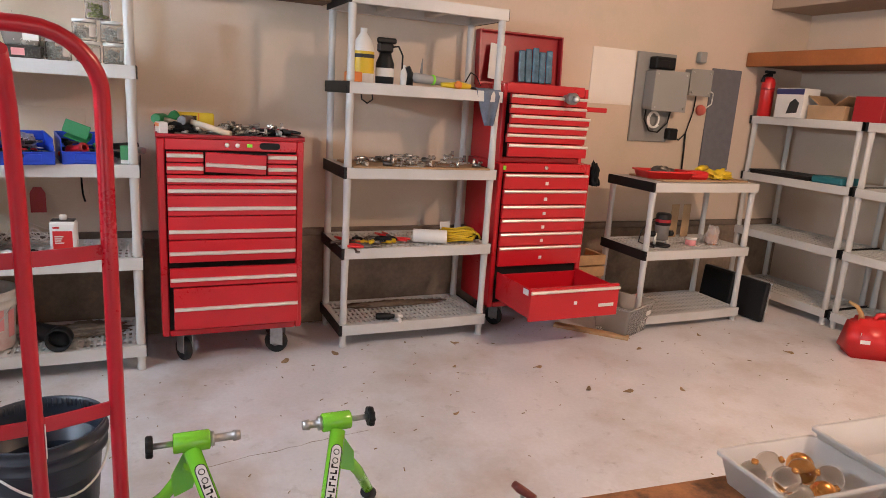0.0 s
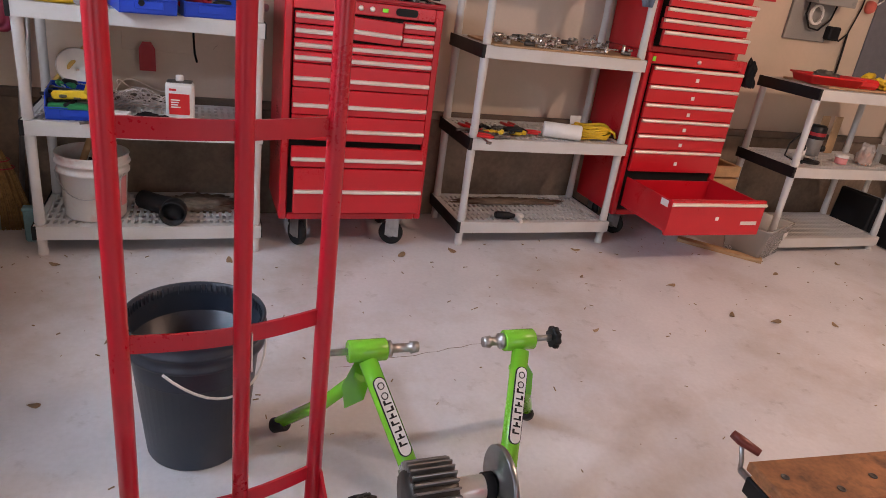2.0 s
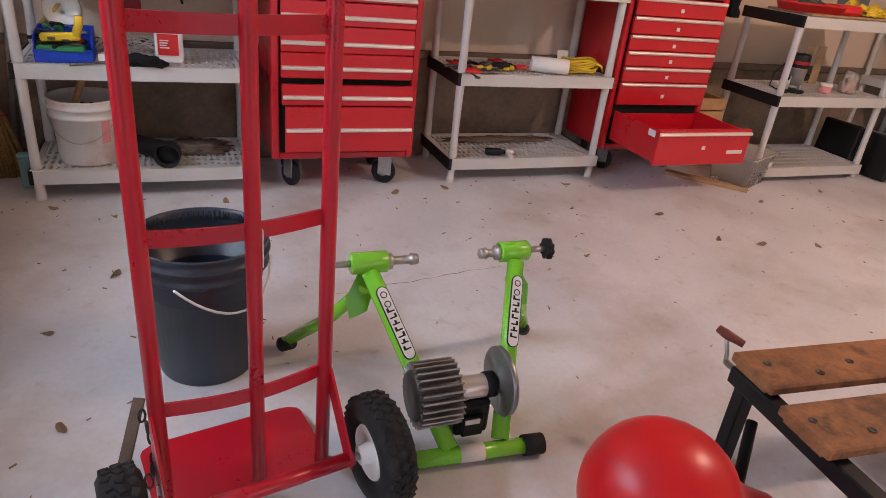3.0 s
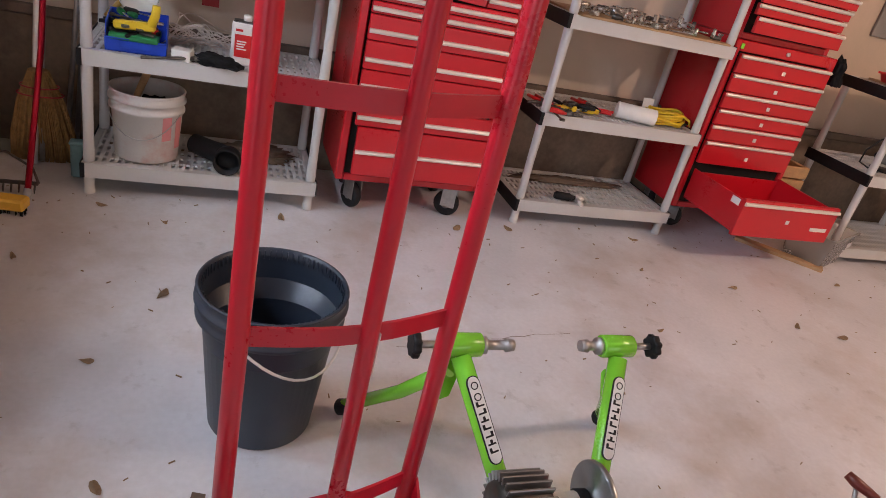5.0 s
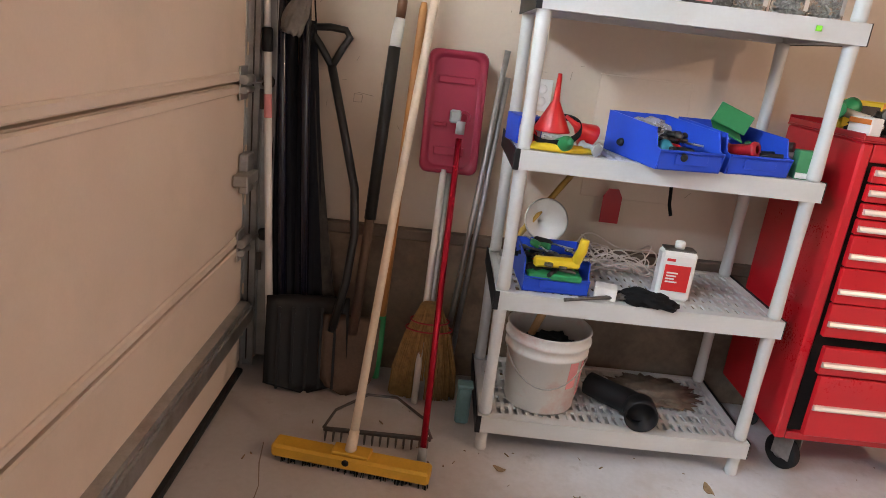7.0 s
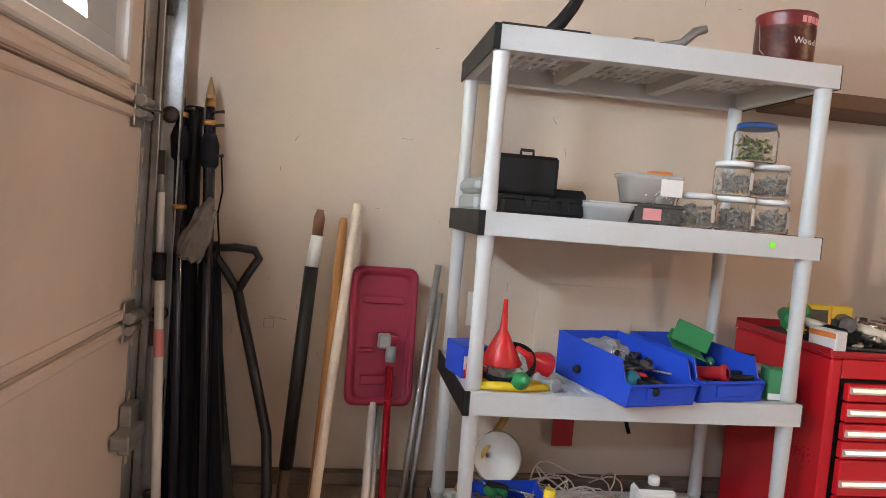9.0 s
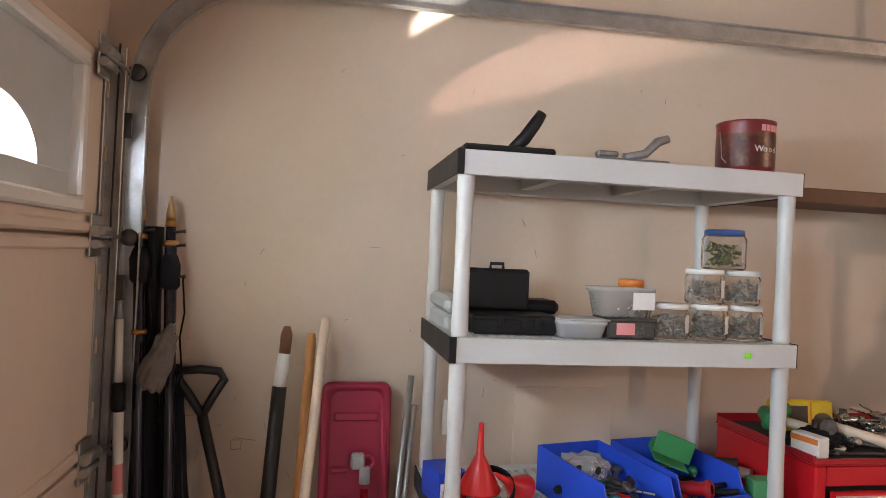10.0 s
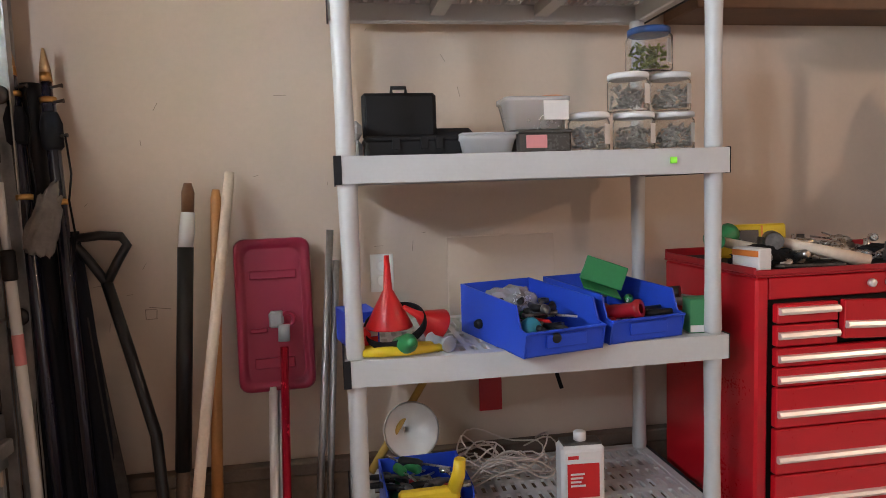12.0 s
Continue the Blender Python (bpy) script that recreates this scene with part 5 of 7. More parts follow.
gx = thing("carton", pose(0.838, 0.03, A3, 0, 0, -8), "small green carton standing on end", "carton")
part("box", bx(B(), (-0.033, -0.025, 0), (0.033, 0.025, 0.085), 0.002), mat("green_card", (0.05, 0.25, 0.1), 0.6, vary=0.1), gx)
part("panel", bx(B(), (-0.032, -0.0275, 0.003), (0.032, -0.0255, 0.02), 0.001), PAPER, gx)
for i, (a, b) in enumerate((((0.72, 0.36, 0.02), (0.86, 0.12, 0.016)), ((0.74, 0.37, 0.05), (0.90, 0.16, 0.05)), ((0.70, 0.33, 0.045), (0.87, 0.18, 0.075)))):
    tagged(solid("pipe", tube(B(), [Vector(a) + Vector((0, 0, A3)), Vector(b) + Vector((0, 0, A3))], [0.016, 0.016], 14), (GREASY, STEEL, DARK_STEEL)[i]), "short length of dull steel pipe on the shelf", "pipe", "pipe offcuts")

# second shelf
b3 = stack_bin("parts_bin", pose(0.145, 0.23, A2, 0, 0, 2), 0.21, 0.22, 0.115, BLUE, "blue hopper bin piled with tools and a yellow gun")
scatter(0.08, 0.22, 0.04, 0.19, A2 + 0.06, 22, 8, BINMIX + [("wrench", TOOL_STEEL, "bright steel spanner on the pile", 0.12)], 0.07)
yg = thing("caulking_gun", pose(0.16, 0.02, A2 + 0.085, 0, -4, -6), "yellow plastic staple gun on top of the bin", "staple gun")
part("body", bx(B(), (-0.085, -0.015, 0), (0.06, 0.015, 0.032), 0.007), YELLOW, yg)
part("grip", tube(B(), [(0.045, 0, 0.02), (0.062, 0, 0.06), (0.068, 0, 0.095)], [0.017, 0.016, 0.014], 12), YELLOW, yg)
gg = thing("green_tray", pose(0.145, 0.005, A2 + 0.045), "dark green plastic tray in the bin", "tray")
part("tray", bx(B(), (-0.085, -0.01, 0), (0.085, 0.15, 0.022), 0.005), GREEN_PL, gg)
wf = thing("funnel", pose(0.135, 0.25, A2 + 0.175, -108, 0, 6), "large dusty white plastic funnel resting on its rim", "funnel")
part("cone", lathe(B(), [(0.075, 0.0), (0.077, 0.006), (0.03, 0.07), (0.012, 0.085), (0.010, 0.14), (0.008, 0.14), (0.010, 0.083), (0.072, 0.003)], 32, cap=False), WHITE, wf)
ys = thing("wooden_stick", pose(0, 0, 0), "yellowed wooden stick leaning behind the bin", "stick")
part("stick", tube(B(), [(0.02, 0.25, A2 + 0.07), (0.26, 0.42, A2 + 0.36)], 0.011, 10), mat("yellowed_wood", (0.45, 0.28, 0.06), 0.6, vary=0.2), ys)
WIRE = mat("pale_wire", (0.62, 0.53, 0.46), 0.5, vary=0.15)
wb = thing("wire_bundle", pose(0.37, 0.27, A2), "tangled bundle of thin pale wire on the shelf", "wire")
random.seed(21)
for k in range(16):
    r, cx, cy, cz, tl = random.uniform(0.06, 0.13), random.uniform(-0.08, 0.08), random.uniform(-0.06, 0.08), random.uniform(0.02, 0.05), random.uniform(0.2, 0.9)
    ph = random.uniform(0, 6)
    pts = [(cx + r * 1.2 * math.cos(a + ph), cy + r * 0.7 * math.sin(a + ph), max(0.004, cz + tl * r * 0.8 * math.sin(a + ph * 2) + 0.02 * math.sin(3 * a))) for a in [i * math.tau * 0.85 / 22 for i in range(23)]]
    part("strand", tube(B(), pts, 0.0024, 6), WIRE, wb)
tc = thing("solvent_can", pose(0.545, 0.09, A2, 0, 0, -4), "rectangular red and white solvent can", "can")
part("body", bx(B(), (-0.056, -0.03, 0), (0.056, 0.03, 0.165), 0.008), WHITE, tc)
part("label", bx(B(), (-0.046, -0.0328, 0.03), (0.046, -0.0305, 0.15), 0.001), PAPER, tc)
part("red_panel", bx(B(), (-0.042, -0.0345, 0.034), (0.040, -0.033, 0.122), 0.001), RED_PL, tc, "red panel with white print bars")
bars(tc, -0.034, 0.01, 0.06, 0.10, -0.0346, 4, PAPER)
bars(tc, -0.040, 0.0, 0.128, 0.146, -0.0331, 1, RED_PL)
part("shoulder", bx(B(), (-0.05, -0.025, 0.165), (0.05, 0.025, 0.172), 0.003), GREASY, tc)
part("cap", lathe(B(), [(0.016, 0.170), (0.016, 0.192), (0.012, 0.195), (0.001, 0.195)], 16), WHITE, tc)


def soft_lump(name, m, size, material, label, category, seed, freq=3.0, amp=0.4):
    o = thing(name, m, label, category)
    tmp = bmesh.new()
    bmesh.ops.create_icosphere(tmp, subdivisions=4, radius=1)
    for v in tmp.verts:
        k = 1 + amp * noise.noise(v.co * freq + Vector((seed, 0, 0))) + amp * 0.4 * noise.noise(v.co * freq * 3 + Vector((0, seed, 0)))
        v.co = Vector((v.co.x * size[0] * k, v.co.y * size[1] * k, max(-0.35, v.co.z) * size[2] * k))
    lo = min(v.co.z for v in tmp.verts)
    for v in tmp.verts:
        v.co.z -= lo
    for f in tmp.faces:
        f.smooth = True
    part("body", bm_merge(tmp), material, o)
    return o


def bm_merge(tmp):
    bm = B()
    merge(bm, tmp)
    return bm


soft_lump("glove", pose(0.44, 0.0, A2, 0, 0, -18), (0.085, 0.045, 0.03), CLOTH_BLACK, "crumpled black work glove at the shelf edge", "glove", 3)
sb = thing("carton", pose(0.315, 0.02, A2, 0, 0, -14), "small white carton, slightly crushed", "carton")
part("box", bx(B(), (-0.035, -0.03, 0), (0.035, 0.03, 0.042), 0.003), PAPER, sb)
rw = thing("ratchet", pose(0.30, -0.015, A2 + 0.004, 0, -3, 16), "dull steel ratchet handle overhanging the shelf", "ratchet")
part("bar", tube(B(), [(-0.13, 0, 0.008), (-0.05, 0, 0.008), (0.06, 0, 0.008)], [0.006, 0.005, 0.009], 10), GREASY, rw)
part("head", lathe(B(), [(0.012, 0), (0.015, 0.003), (0.015, 0.014), (0.01, 0.018)], 14, pose(0.07, 0, 0)), GREASY, rw)
rt = thing("red_scraper", pose(0.40, 0.455, A2 + 0.14), "dark red plastic scraper hanging on the wall", "scraper")
part("blade", prism(B(), [(-0.035, 0), (0.035, 0), (0.035, 0.10), (0.018, 0.13), (-0.018, 0.13), (-0.035, 0.10)], -0.003, 0.003, pose(0, 0, 0, 90)), RED_DARK, rt)
tagged(solid("black_strap", tube(B(), [(0.60, 0.46, A3 - 0.05), (0.602, 0.44, A2 + 0.30), (0.605, 0.43, A2 + 0.24), (0.615, 0.42, A2 + 0.20)], 0.007, 8, flat=0.4), CLOTH_BLACK), "black strap hanging under the shelf", "strap")

# lowest shelf
DIRTY_WHITE = mat("paint_splashed_white_plastic", (0.66, 0.64, 0.60), 0.5, vary=0.06, scale=4, dirt=(0.55, 0.10, 0.06), dirt_amount=0.55, dirt_scale=7)
hp2 = [(0.148 * math.cos(a), 0.148 * math.sin(a), 0.21 - 0.10 * math.sin((a - radians(-165)) / radians(135) * math.pi)) for a in [radians(-165 + 135 * i / 14) for i in range(15)]]
pbk = bucket("bucket", pose(0.185, 0.14, A1), DIRTY_WHITE, "white plastic bucket splashed with red paint", 0.118, 0.140, 0.285, STEEL, hp2)
bm = B()
for a0, z0, z1 in ((-60, 0.10, 0.20), (-32, 0.06, 0.19)):
    rr_ = 0.1335
    ou = [(rr_ * math.cos(radians(a0 + 3 * i)), rr_ * math.sin(radians(a0 + 3 * i))) for i in range(7)]
    rings(bm, [[(x * 0.955, y * 0.955, z0) for x, y in ou] + [(x * 0.965, y * 0.965, z0) for x, y in ou[::-1]], [(x, y, z1) for x, y in ou] + [(x * 1.01, y * 1.01, z1) for x, y in ou[::-1]]], smooth=False)
part("label", bm, PINK_TAG, pbk, "worn red printed label")
rand_tool(pose(0.11, 0.19, A1 + 0.14, 0, -70, 10), "hammer", TAN_WOOD, "wooden handle standing in the bucket", 0.22)
soft_lump("dark_rag", pose(0.20, 0.16, A1 + 0.15), (0.09, 0.08, 0.06), CLOTH_BLACK, "black rag inside the white bucket", "rag", 9)
el = thing("pipe_elbow", pose(0.50, 0.02, A1), "black plastic drain pipe elbow on the bottom shelf", "pipe elbow")
part("elbow", tube(B(), [(-0.13, 0.17, 0.05), (-0.09, 0.13, 0.05), (-0.05, 0.09, 0.052), (-0.02, 0.06, 0.055), (0.0, 0.03, 0.056), (0.008, 0.0, 0.056)], [0.042, 0.042, 0.043, 0.044, 0.045, 0.045], 24, cap=False), BLACK_PLASTIC, el)
part("socket_mouth", lathe(B(), [(0.046, -0.03), (0.054, -0.02), (0.056, 0.045), (0.050, 0.047), (0.048, -0.01), (0.001, -0.012)], 24, pose(0.008, 0.0, 0.056, 90, 0, -8)), BLACK_PLASTIC, el)
soft_lump("debris", pose(0.62, 0.25, A1), (0.16, 0.10, 0.02), STAINED, "dry leaf litter and dust on the shelf", "debris", 6, 5, 0.6)

# ---- long-handled tools in the corner ----
BLACK_HANDLE = mat("black_fibreglass", (0.015, 0.015, 0.015), 0.35, vary=0.2)
PALE_WOOD = mat("pale_wood_handle", (0.72, 0.59, 0.45), 0.5, vary=0.15, scale=12, bump=0.1)
ORANGE_WOOD = mat("orange_wood_handle", (0.45, 0.20, 0.06), 0.45, vary=0.15, scale=12, bump=0.1)
RUST_BLADE = mat("rusted_blade", (0.13, 0.085, 0.06), 0.6, 0.6, vary=0.3, scale=9, bump=0.3, dirt=(0.05, 0.03, 0.02), dirt_amount=0.6)


def dish(w, h, depth, tip=0.3, n=10, t=0.004):
    """A curved shovel blade, top at z = h, tip at z = 0, hollow towards -y."""
    bm = B()
    grid = []
    for side in (0, t):
        rows = []
        for j in range(n + 1):
            v = j / n
            hw_ = w / 2 * (1 if v > tip else math.sqrt(max(0.0, 1 - ((tip - v) / tip) ** 2)) * 0.92 + 0.08)
            rows.append([bm.verts.new((hw_ * u, depth * (u * u - 1) * -1 * (0.4 + 0.6 * v) + side, h * v)) for u in [i / 4 - 1 for i in range(9)]])
        grid.append(rows)
    for rows, flip in ((grid[0], False), (grid[1], True)):
        for a, b in zip(rows, rows[1:]):
            for i in range(8):
                q = (a[i], a[i + 1], b[i + 1], b[i])
                bm.faces.new(q[::-1] if flip else q).smooth = True
    for i in range(8):
        bm.faces.new((grid[0][0][i], grid[1][0][i], grid[1][0][i + 1], grid[0][0][i + 1]))
        bm.faces.new((grid[0][n][i], grid[0][n][i + 1], grid[1][n][i + 1], grid[1][n][i]))
    for j in range(n):
        bm.faces.new((grid[0][j][0], grid[0][j + 1][0], grid[1][j + 1][0], grid[1][j][0]))
        bm.faces.new((grid[0][j][8], grid[1][j][8], grid[1][j + 1][8], grid[0][j + 1][8]))
    return bm


# snow shovel with a bent black shaft and D grip
ss = thing("snow_shovel", pose(0, 0, 0), "black snow shovel with a bent shaft and D grip", "snow shovel")
part("shaft", tube(B(), [(-0.665, 0.45, 1.17), (-0.615, 0.42, 1.0), (-0.545, 0.37, 0.76), (-0.53, 0.34, 0.60), (-0.545, 0.31, 0.42), (-0.58, 0.27, 0.24)], 0.0155, 12), BLACK_HANDLE, ss)
part("grip", tube(B(), [(-0.665, 0.45, 1.17), (-0.71, 0.46, 1.235), (-0.742, 0.465, 1.275), (-0.735, 0.468, 1.295), (-0.68, 0.47, 1.30), (-0.625, 0.468, 1.295), (-0.61, 0.465, 1.272), (-0.635, 0.46, 1.23), (-0.665, 0.45, 1.17)], 0.013, 10), BLACK_HANDLE, ss)
bl = dish(0.30, 0.36, 0.05, 0.05)
part("blade", bl, BLACK_PLASTIC, ss, "scuffed black ribbed blade", pose(-0.66, 0.22, 0.003, -14, 0, 10))
bm = B()
for k in range(5):
    bx(bm, (-0.10 + k * 0.05, -0.004, 0.03), (-0.09 + k * 0.05, 0.004, 0.33), 0.001)
part("blade_rib", bm, BLACK_PLASTIC, ss, "worn ribs on the blade", pose(-0.66, 0.19, 0.005, -14, 0, 10))
# round-point spade
sp = thing("garden_spade", pose(0, 0, 0), "rusted spade with a taped black handle", "spade")
part("shaft", tube(B(), [(-0.505, 0.31, 0.22), (-0.49, 0.35, 0.50), (-0.482, 0.37, 0.66)], 0.018, 12), RUST, sp)
part("sleeve", tube(B(), [(-0.482, 0.37, 0.655), (-0.45, 0.43, 1.26)], 0.0215, 14), BLACK_HANDLE, sp, "black rubber sleeve")
part("tape", tube(B(), [(-0.45, 0.43, 1.26), (-0.445, 0.435, 1.30), (-0.440, 0.44, 1.355)], [0.019, 0.021, 0.018], 12), WHITE, sp, "grubby white tape")
part("handle_tip", tube(B(), [(-0.440, 0.44, 1.355), (-0.437, 0.443, 1.41), (-0.436, 0.444, 1.435)], [0.0165, 0.0175, 0.010], 12), mat("dark_stained_wood", (0.2, 0.09, 0.04), 0.5, vary=0.2), sp)
part("blade", dish(0.22, 0.30, 0.03, 0.45), RUST_BLADE, sp, "rust brown rounded blade", pose(-0.515, 0.23, 0.003, -12, 0, 0))
# push broom with pale handle
pbm = thing("push_broom", pose(0, 0, 0), "push broom with a yellow wooden head and pale handle", "push broom")
part("handle", tube(B(), [(-0.425, -0.185, 0.11), (-0.38, 0.11, 0.77), (-0.327, 0.44, 1.43), (-0.325, 0.45, 1.46)], [0.0135, 0.0135, 0.0145, 0.013], 14), PALE_WOOD, pbm)
part("ferrule", tube(B(), [(-0.43, -0.20, 0.065), (-0.423, -0.175, 0.13)], [0.019, 0.016], 12), PALE_WOOD, pbm)
hm = pose(-0.425, -0.20, 0.0, 0, 0, -8.5)
part("head", bx(bx(B(), (-0.25, -0.032, 0.018), (0.25, 0.035, 0.062), 0.008), (-0.06, -0.025, 0.064), (0.06, 0.03, 0.075), 0.005), mat("yellow_painted_wood", (0.62, 0.34, 0.03), 0.5, vary=0.15, scale=10), pbm, "yellow painted broom head", hm)
# black disc paints the shade of the handle hole
part("socket_hole", lathe(B(), [(0.001, 0), (0.011, 0), (0.011, 0.002), (0.001, 0.002)], 14, hm @ pose(-0.01, -0.0322, 0.047, 90)), SHADE_BLACK, pbm)
bm = B()
random.seed(14)
for i in range(260):
    x, y = random.uniform(-0.245, 0.245), random.uniform(-0.025, 0.03)
    tube(bm, [(x, y, 0.022), (x + random.gauss(0, 0.002), y + random.gauss(0, 0.002), 0.001)], 0.0022, 4)
tagged(part("bristles", bm, CLOTH_BLACK, pbm, "short dark bristles", hm), kind="stuff")
# orange handle tool
yk = thing("garden_hoe", pose(0, 0, 0), "garden tool with an orange varnished wooden handle", "garden tool")
part("handle", tube(B(), [(-0.405, 0.33, 0.30), (-0.385, 0.38, 0.85), (-0.365, 0.445, 1.39), (-0.364, 0.447, 1.415)], [0.0165, 0.0155, 0.0145, 0.010], 14), ORANGE_WOOD, yk)
part("socket", tube(B(), [(-0.41, 0.31, 0.05), (-0.407, 0.32, 0.17), (-0.405, 0.33, 0.30)], [0.016, 0.019, 0.018], 12), GREEN_PL, yk, "dark green painted socket")
# steel rake on the floor
rk = thing("garden_rake", pose(-0.36, -0.045, 0), "dark steel garden rake head on the floor", "rake")
part("bar", bx(B(), (-0.18, -0.006, 0.03), (0.18, 0.006, 0.045), 0.003), DARK_STEEL, rk)
for i in range(14):
    part("tine", tube(B(), [(-0.17 + i * 0.026, 0, 0.035), (-0.17 + i * 0.026, -0.012, 0.018), (-0.17 + i * 0.026, -0.018, 0.002)], [0.004, 0.004, 0.002], 6), DARK_STEEL, rk)
part("bow", tube(B(), [(-0.18, 0, 0.04), (-0.15, 0.06, 0.075), (-0.05, 0.12, 0.11), (0.05, 0.12, 0.11), (0.15, 0.06, 0.075), (0.18, 0, 0.04)], 0.005, 8), DARK_STEEL, rk)
# red dustpan-like shovel with pole
SLED = mat("crimson_plastic", (0.30, 0.015, 0.045), 0.4, vary=0.1, scale=6, bump=0.04)
sl = thing("roof_rake", pose(0, 0, 0), "crimson plastic roof rake head on metal poles", "roof rake")
bm = B()


def panel_loop(x, z, y, r=0.03):
    return [(cx + r * math.cos(radians(a + 22.5 * k)), y, cz + r * math.sin(radians(a + 22.5 * k))) for cx, cz, a in ((x - r, z - r, 0), (-x + r, z - r, 90), (-x + r, -z + r, 180), (x - r, -z + r, 270)) for k in range(5)]


rings(bm, [panel_loop(0.10, 0.21, 0.012), panel_loop(0.105, 0.215, 0.0), panel_loop(0.10, 0.21, -0.012), panel_loop(0.085, 0.195, -0.012), panel_loop(0.08, 0.19, -0.002), panel_loop(0.075, 0.185, -0.001)])
pan = part("head", bm, SLED, sl, "crimson moulded head", pose(-0.222, 0.425, 1.06, -6, 0, 3))
for a_, b_ in (((-0.065, -0.012, 0.10), (0.065, -0.001, 0.125)), ((-0.07, -0.014, -0.05), (-0.02, -0.001, -0.035)), ((-0.06, -0.010, -0.15), (0.05, -0.001, -0.12))):
    part("rib", bx(B(), a_, b_, 0.004), SLED, pan)
part("pole", tube(B(), [(-0.195, 0.36, 0.98), (-0.20, 0.20, 0.50), (-0.205, -0.10, 0.03)], 0.0115, 12), mat("red_anodised_tube", (0.5, 0.01, 0.03), 0.25, 0.7, vary=0.08), sl, "glossy red aluminium pole")
part("pole_collar", tube(B(), [(-0.195, 0.365, 0.995), (-0.194, 0.37, 1.04)], 0.016, 12), GREY_PLASTIC, sl)
part("pivot", bx(B(), (-0.235, 0.375, 1.03), (-0.195, 0.405, 1.075), 0.006), GREY_PLASTIC, sl)
part("pivot_ring", tube(B(), [(-0.185 + 0.018 * math.cos(a), 0.385, 1.052 + 0.018 * math.sin(a)) for a in [i * math.tau / 14 for i in range(14)]], 0.006, 8, closed=True), SLED, sl)
part("foot", tube(B(), [(-0.205, -0.095, 0.035), (-0.207, -0.12, 0.004)], 0.015, 12), GREY_PLASTIC, sl)
part("silver_pole", tube(B(), [(-0.235, 0.40, 0.86), (-0.245, 0.30, 0.40), (-0.25, 0.22, 0.01)], 0.0125, 12), CHROME, sl, "bright aluminium pole")
part("second_pole", tube(B(), [(-0.215, 0.41, 0.86), (-0.225, 0.32, 0.42), (-0.228, 0.25, 0.01)], 0.0105, 12), STEEL, sl)
# bare rods
for a, b in (((-0.058, 0.46, 1.29), (-0.165, 0.40, 0.01)), ((-0.045, 0.465, 1.20), (-0.13, 0.42, 0.01))):
    tagged(solid("conduit", tube(B(), [a, b], [0.0105, 0.0105], 12), STEEL), "grey steel conduit leaning on the wall", "conduit", "leaning conduits")
# straw broom
sbm = thing("straw_broom", pose(-0.225, 0.30, 0, 7, 0, 0), "straw broom standing on its bristles", "broom")
bm = B()
random.seed(31)
for i in range(420):
    a, q = random.uniform(0, math.tau), math.sqrt(random.random())
    x, y = q * math.cos(a), q * math.sin(a)
    tube(bm, [(x * 0.128, y * 0.035, 0.002), (x * 0.12, y * 0.035, 0.12), (x * 0.085, y * 0.03, 0.27), (x * 0.035, y * 0.025, 0.40)], 0.0035, 4)
tagged(part("straw", bm, STRAW, sbm, "splayed golden straw"), kind="stuff")
for z in (0.30, 0.335):
    w_ = 0.085 if z < 0.31 else 0.07
    part("stitching", tube(B(), [(w_ * math.cos(k * math.tau / 20), 0.034 * math.sin(k * math.tau / 20), z) for k in range(20)], 0.003, 6, closed=True), RED_DARK, sbm)
bb = thing("scrub_brush", pose(-0.075, 0.14, 0), "pale blue plastic brush standing on end", "brush")
part("body", bx(bx(B(), (-0.025, -0.02, 0.002), (0.025, 0.02, 0.15), 0.008), (-0.028, -0.024, 0.145), (0.028, 0.024, 0.16), 0.004), mat("pale_blue_plastic", (0.12, 0.24, 0.26), 0.5, vary=0.2), bb)
# dark umbrella poles in the corner
NAVY = mat("navy_canvas", (0.004, 0.005, 0.009), 0.95, vary=0.35, scale=18, bump=0.5)
NAVY_GLOSS = mat("navy_lacquer", (0.008, 0.009, 0.022), 0.22, vary=0.2, scale=8, bump=0.02, coat=0.4)
BRASS = mat("brass", (0.65, 0.36, 0.12), 0.3, 1.0, vary=0.1)
NET = mat("dusty_black_netting", (0.050, 0.044, 0.038), 0.95, vary=0.4, scale=30, bump=0.6, grain=200)


def leaning(foot, tip):
    d = Vector(tip) - Vector(foot)
    return Matrix.Translation(foot) @ Vector((0, 0, 1)).rotation_difference(d).to_matrix().to_4x4(), d.length


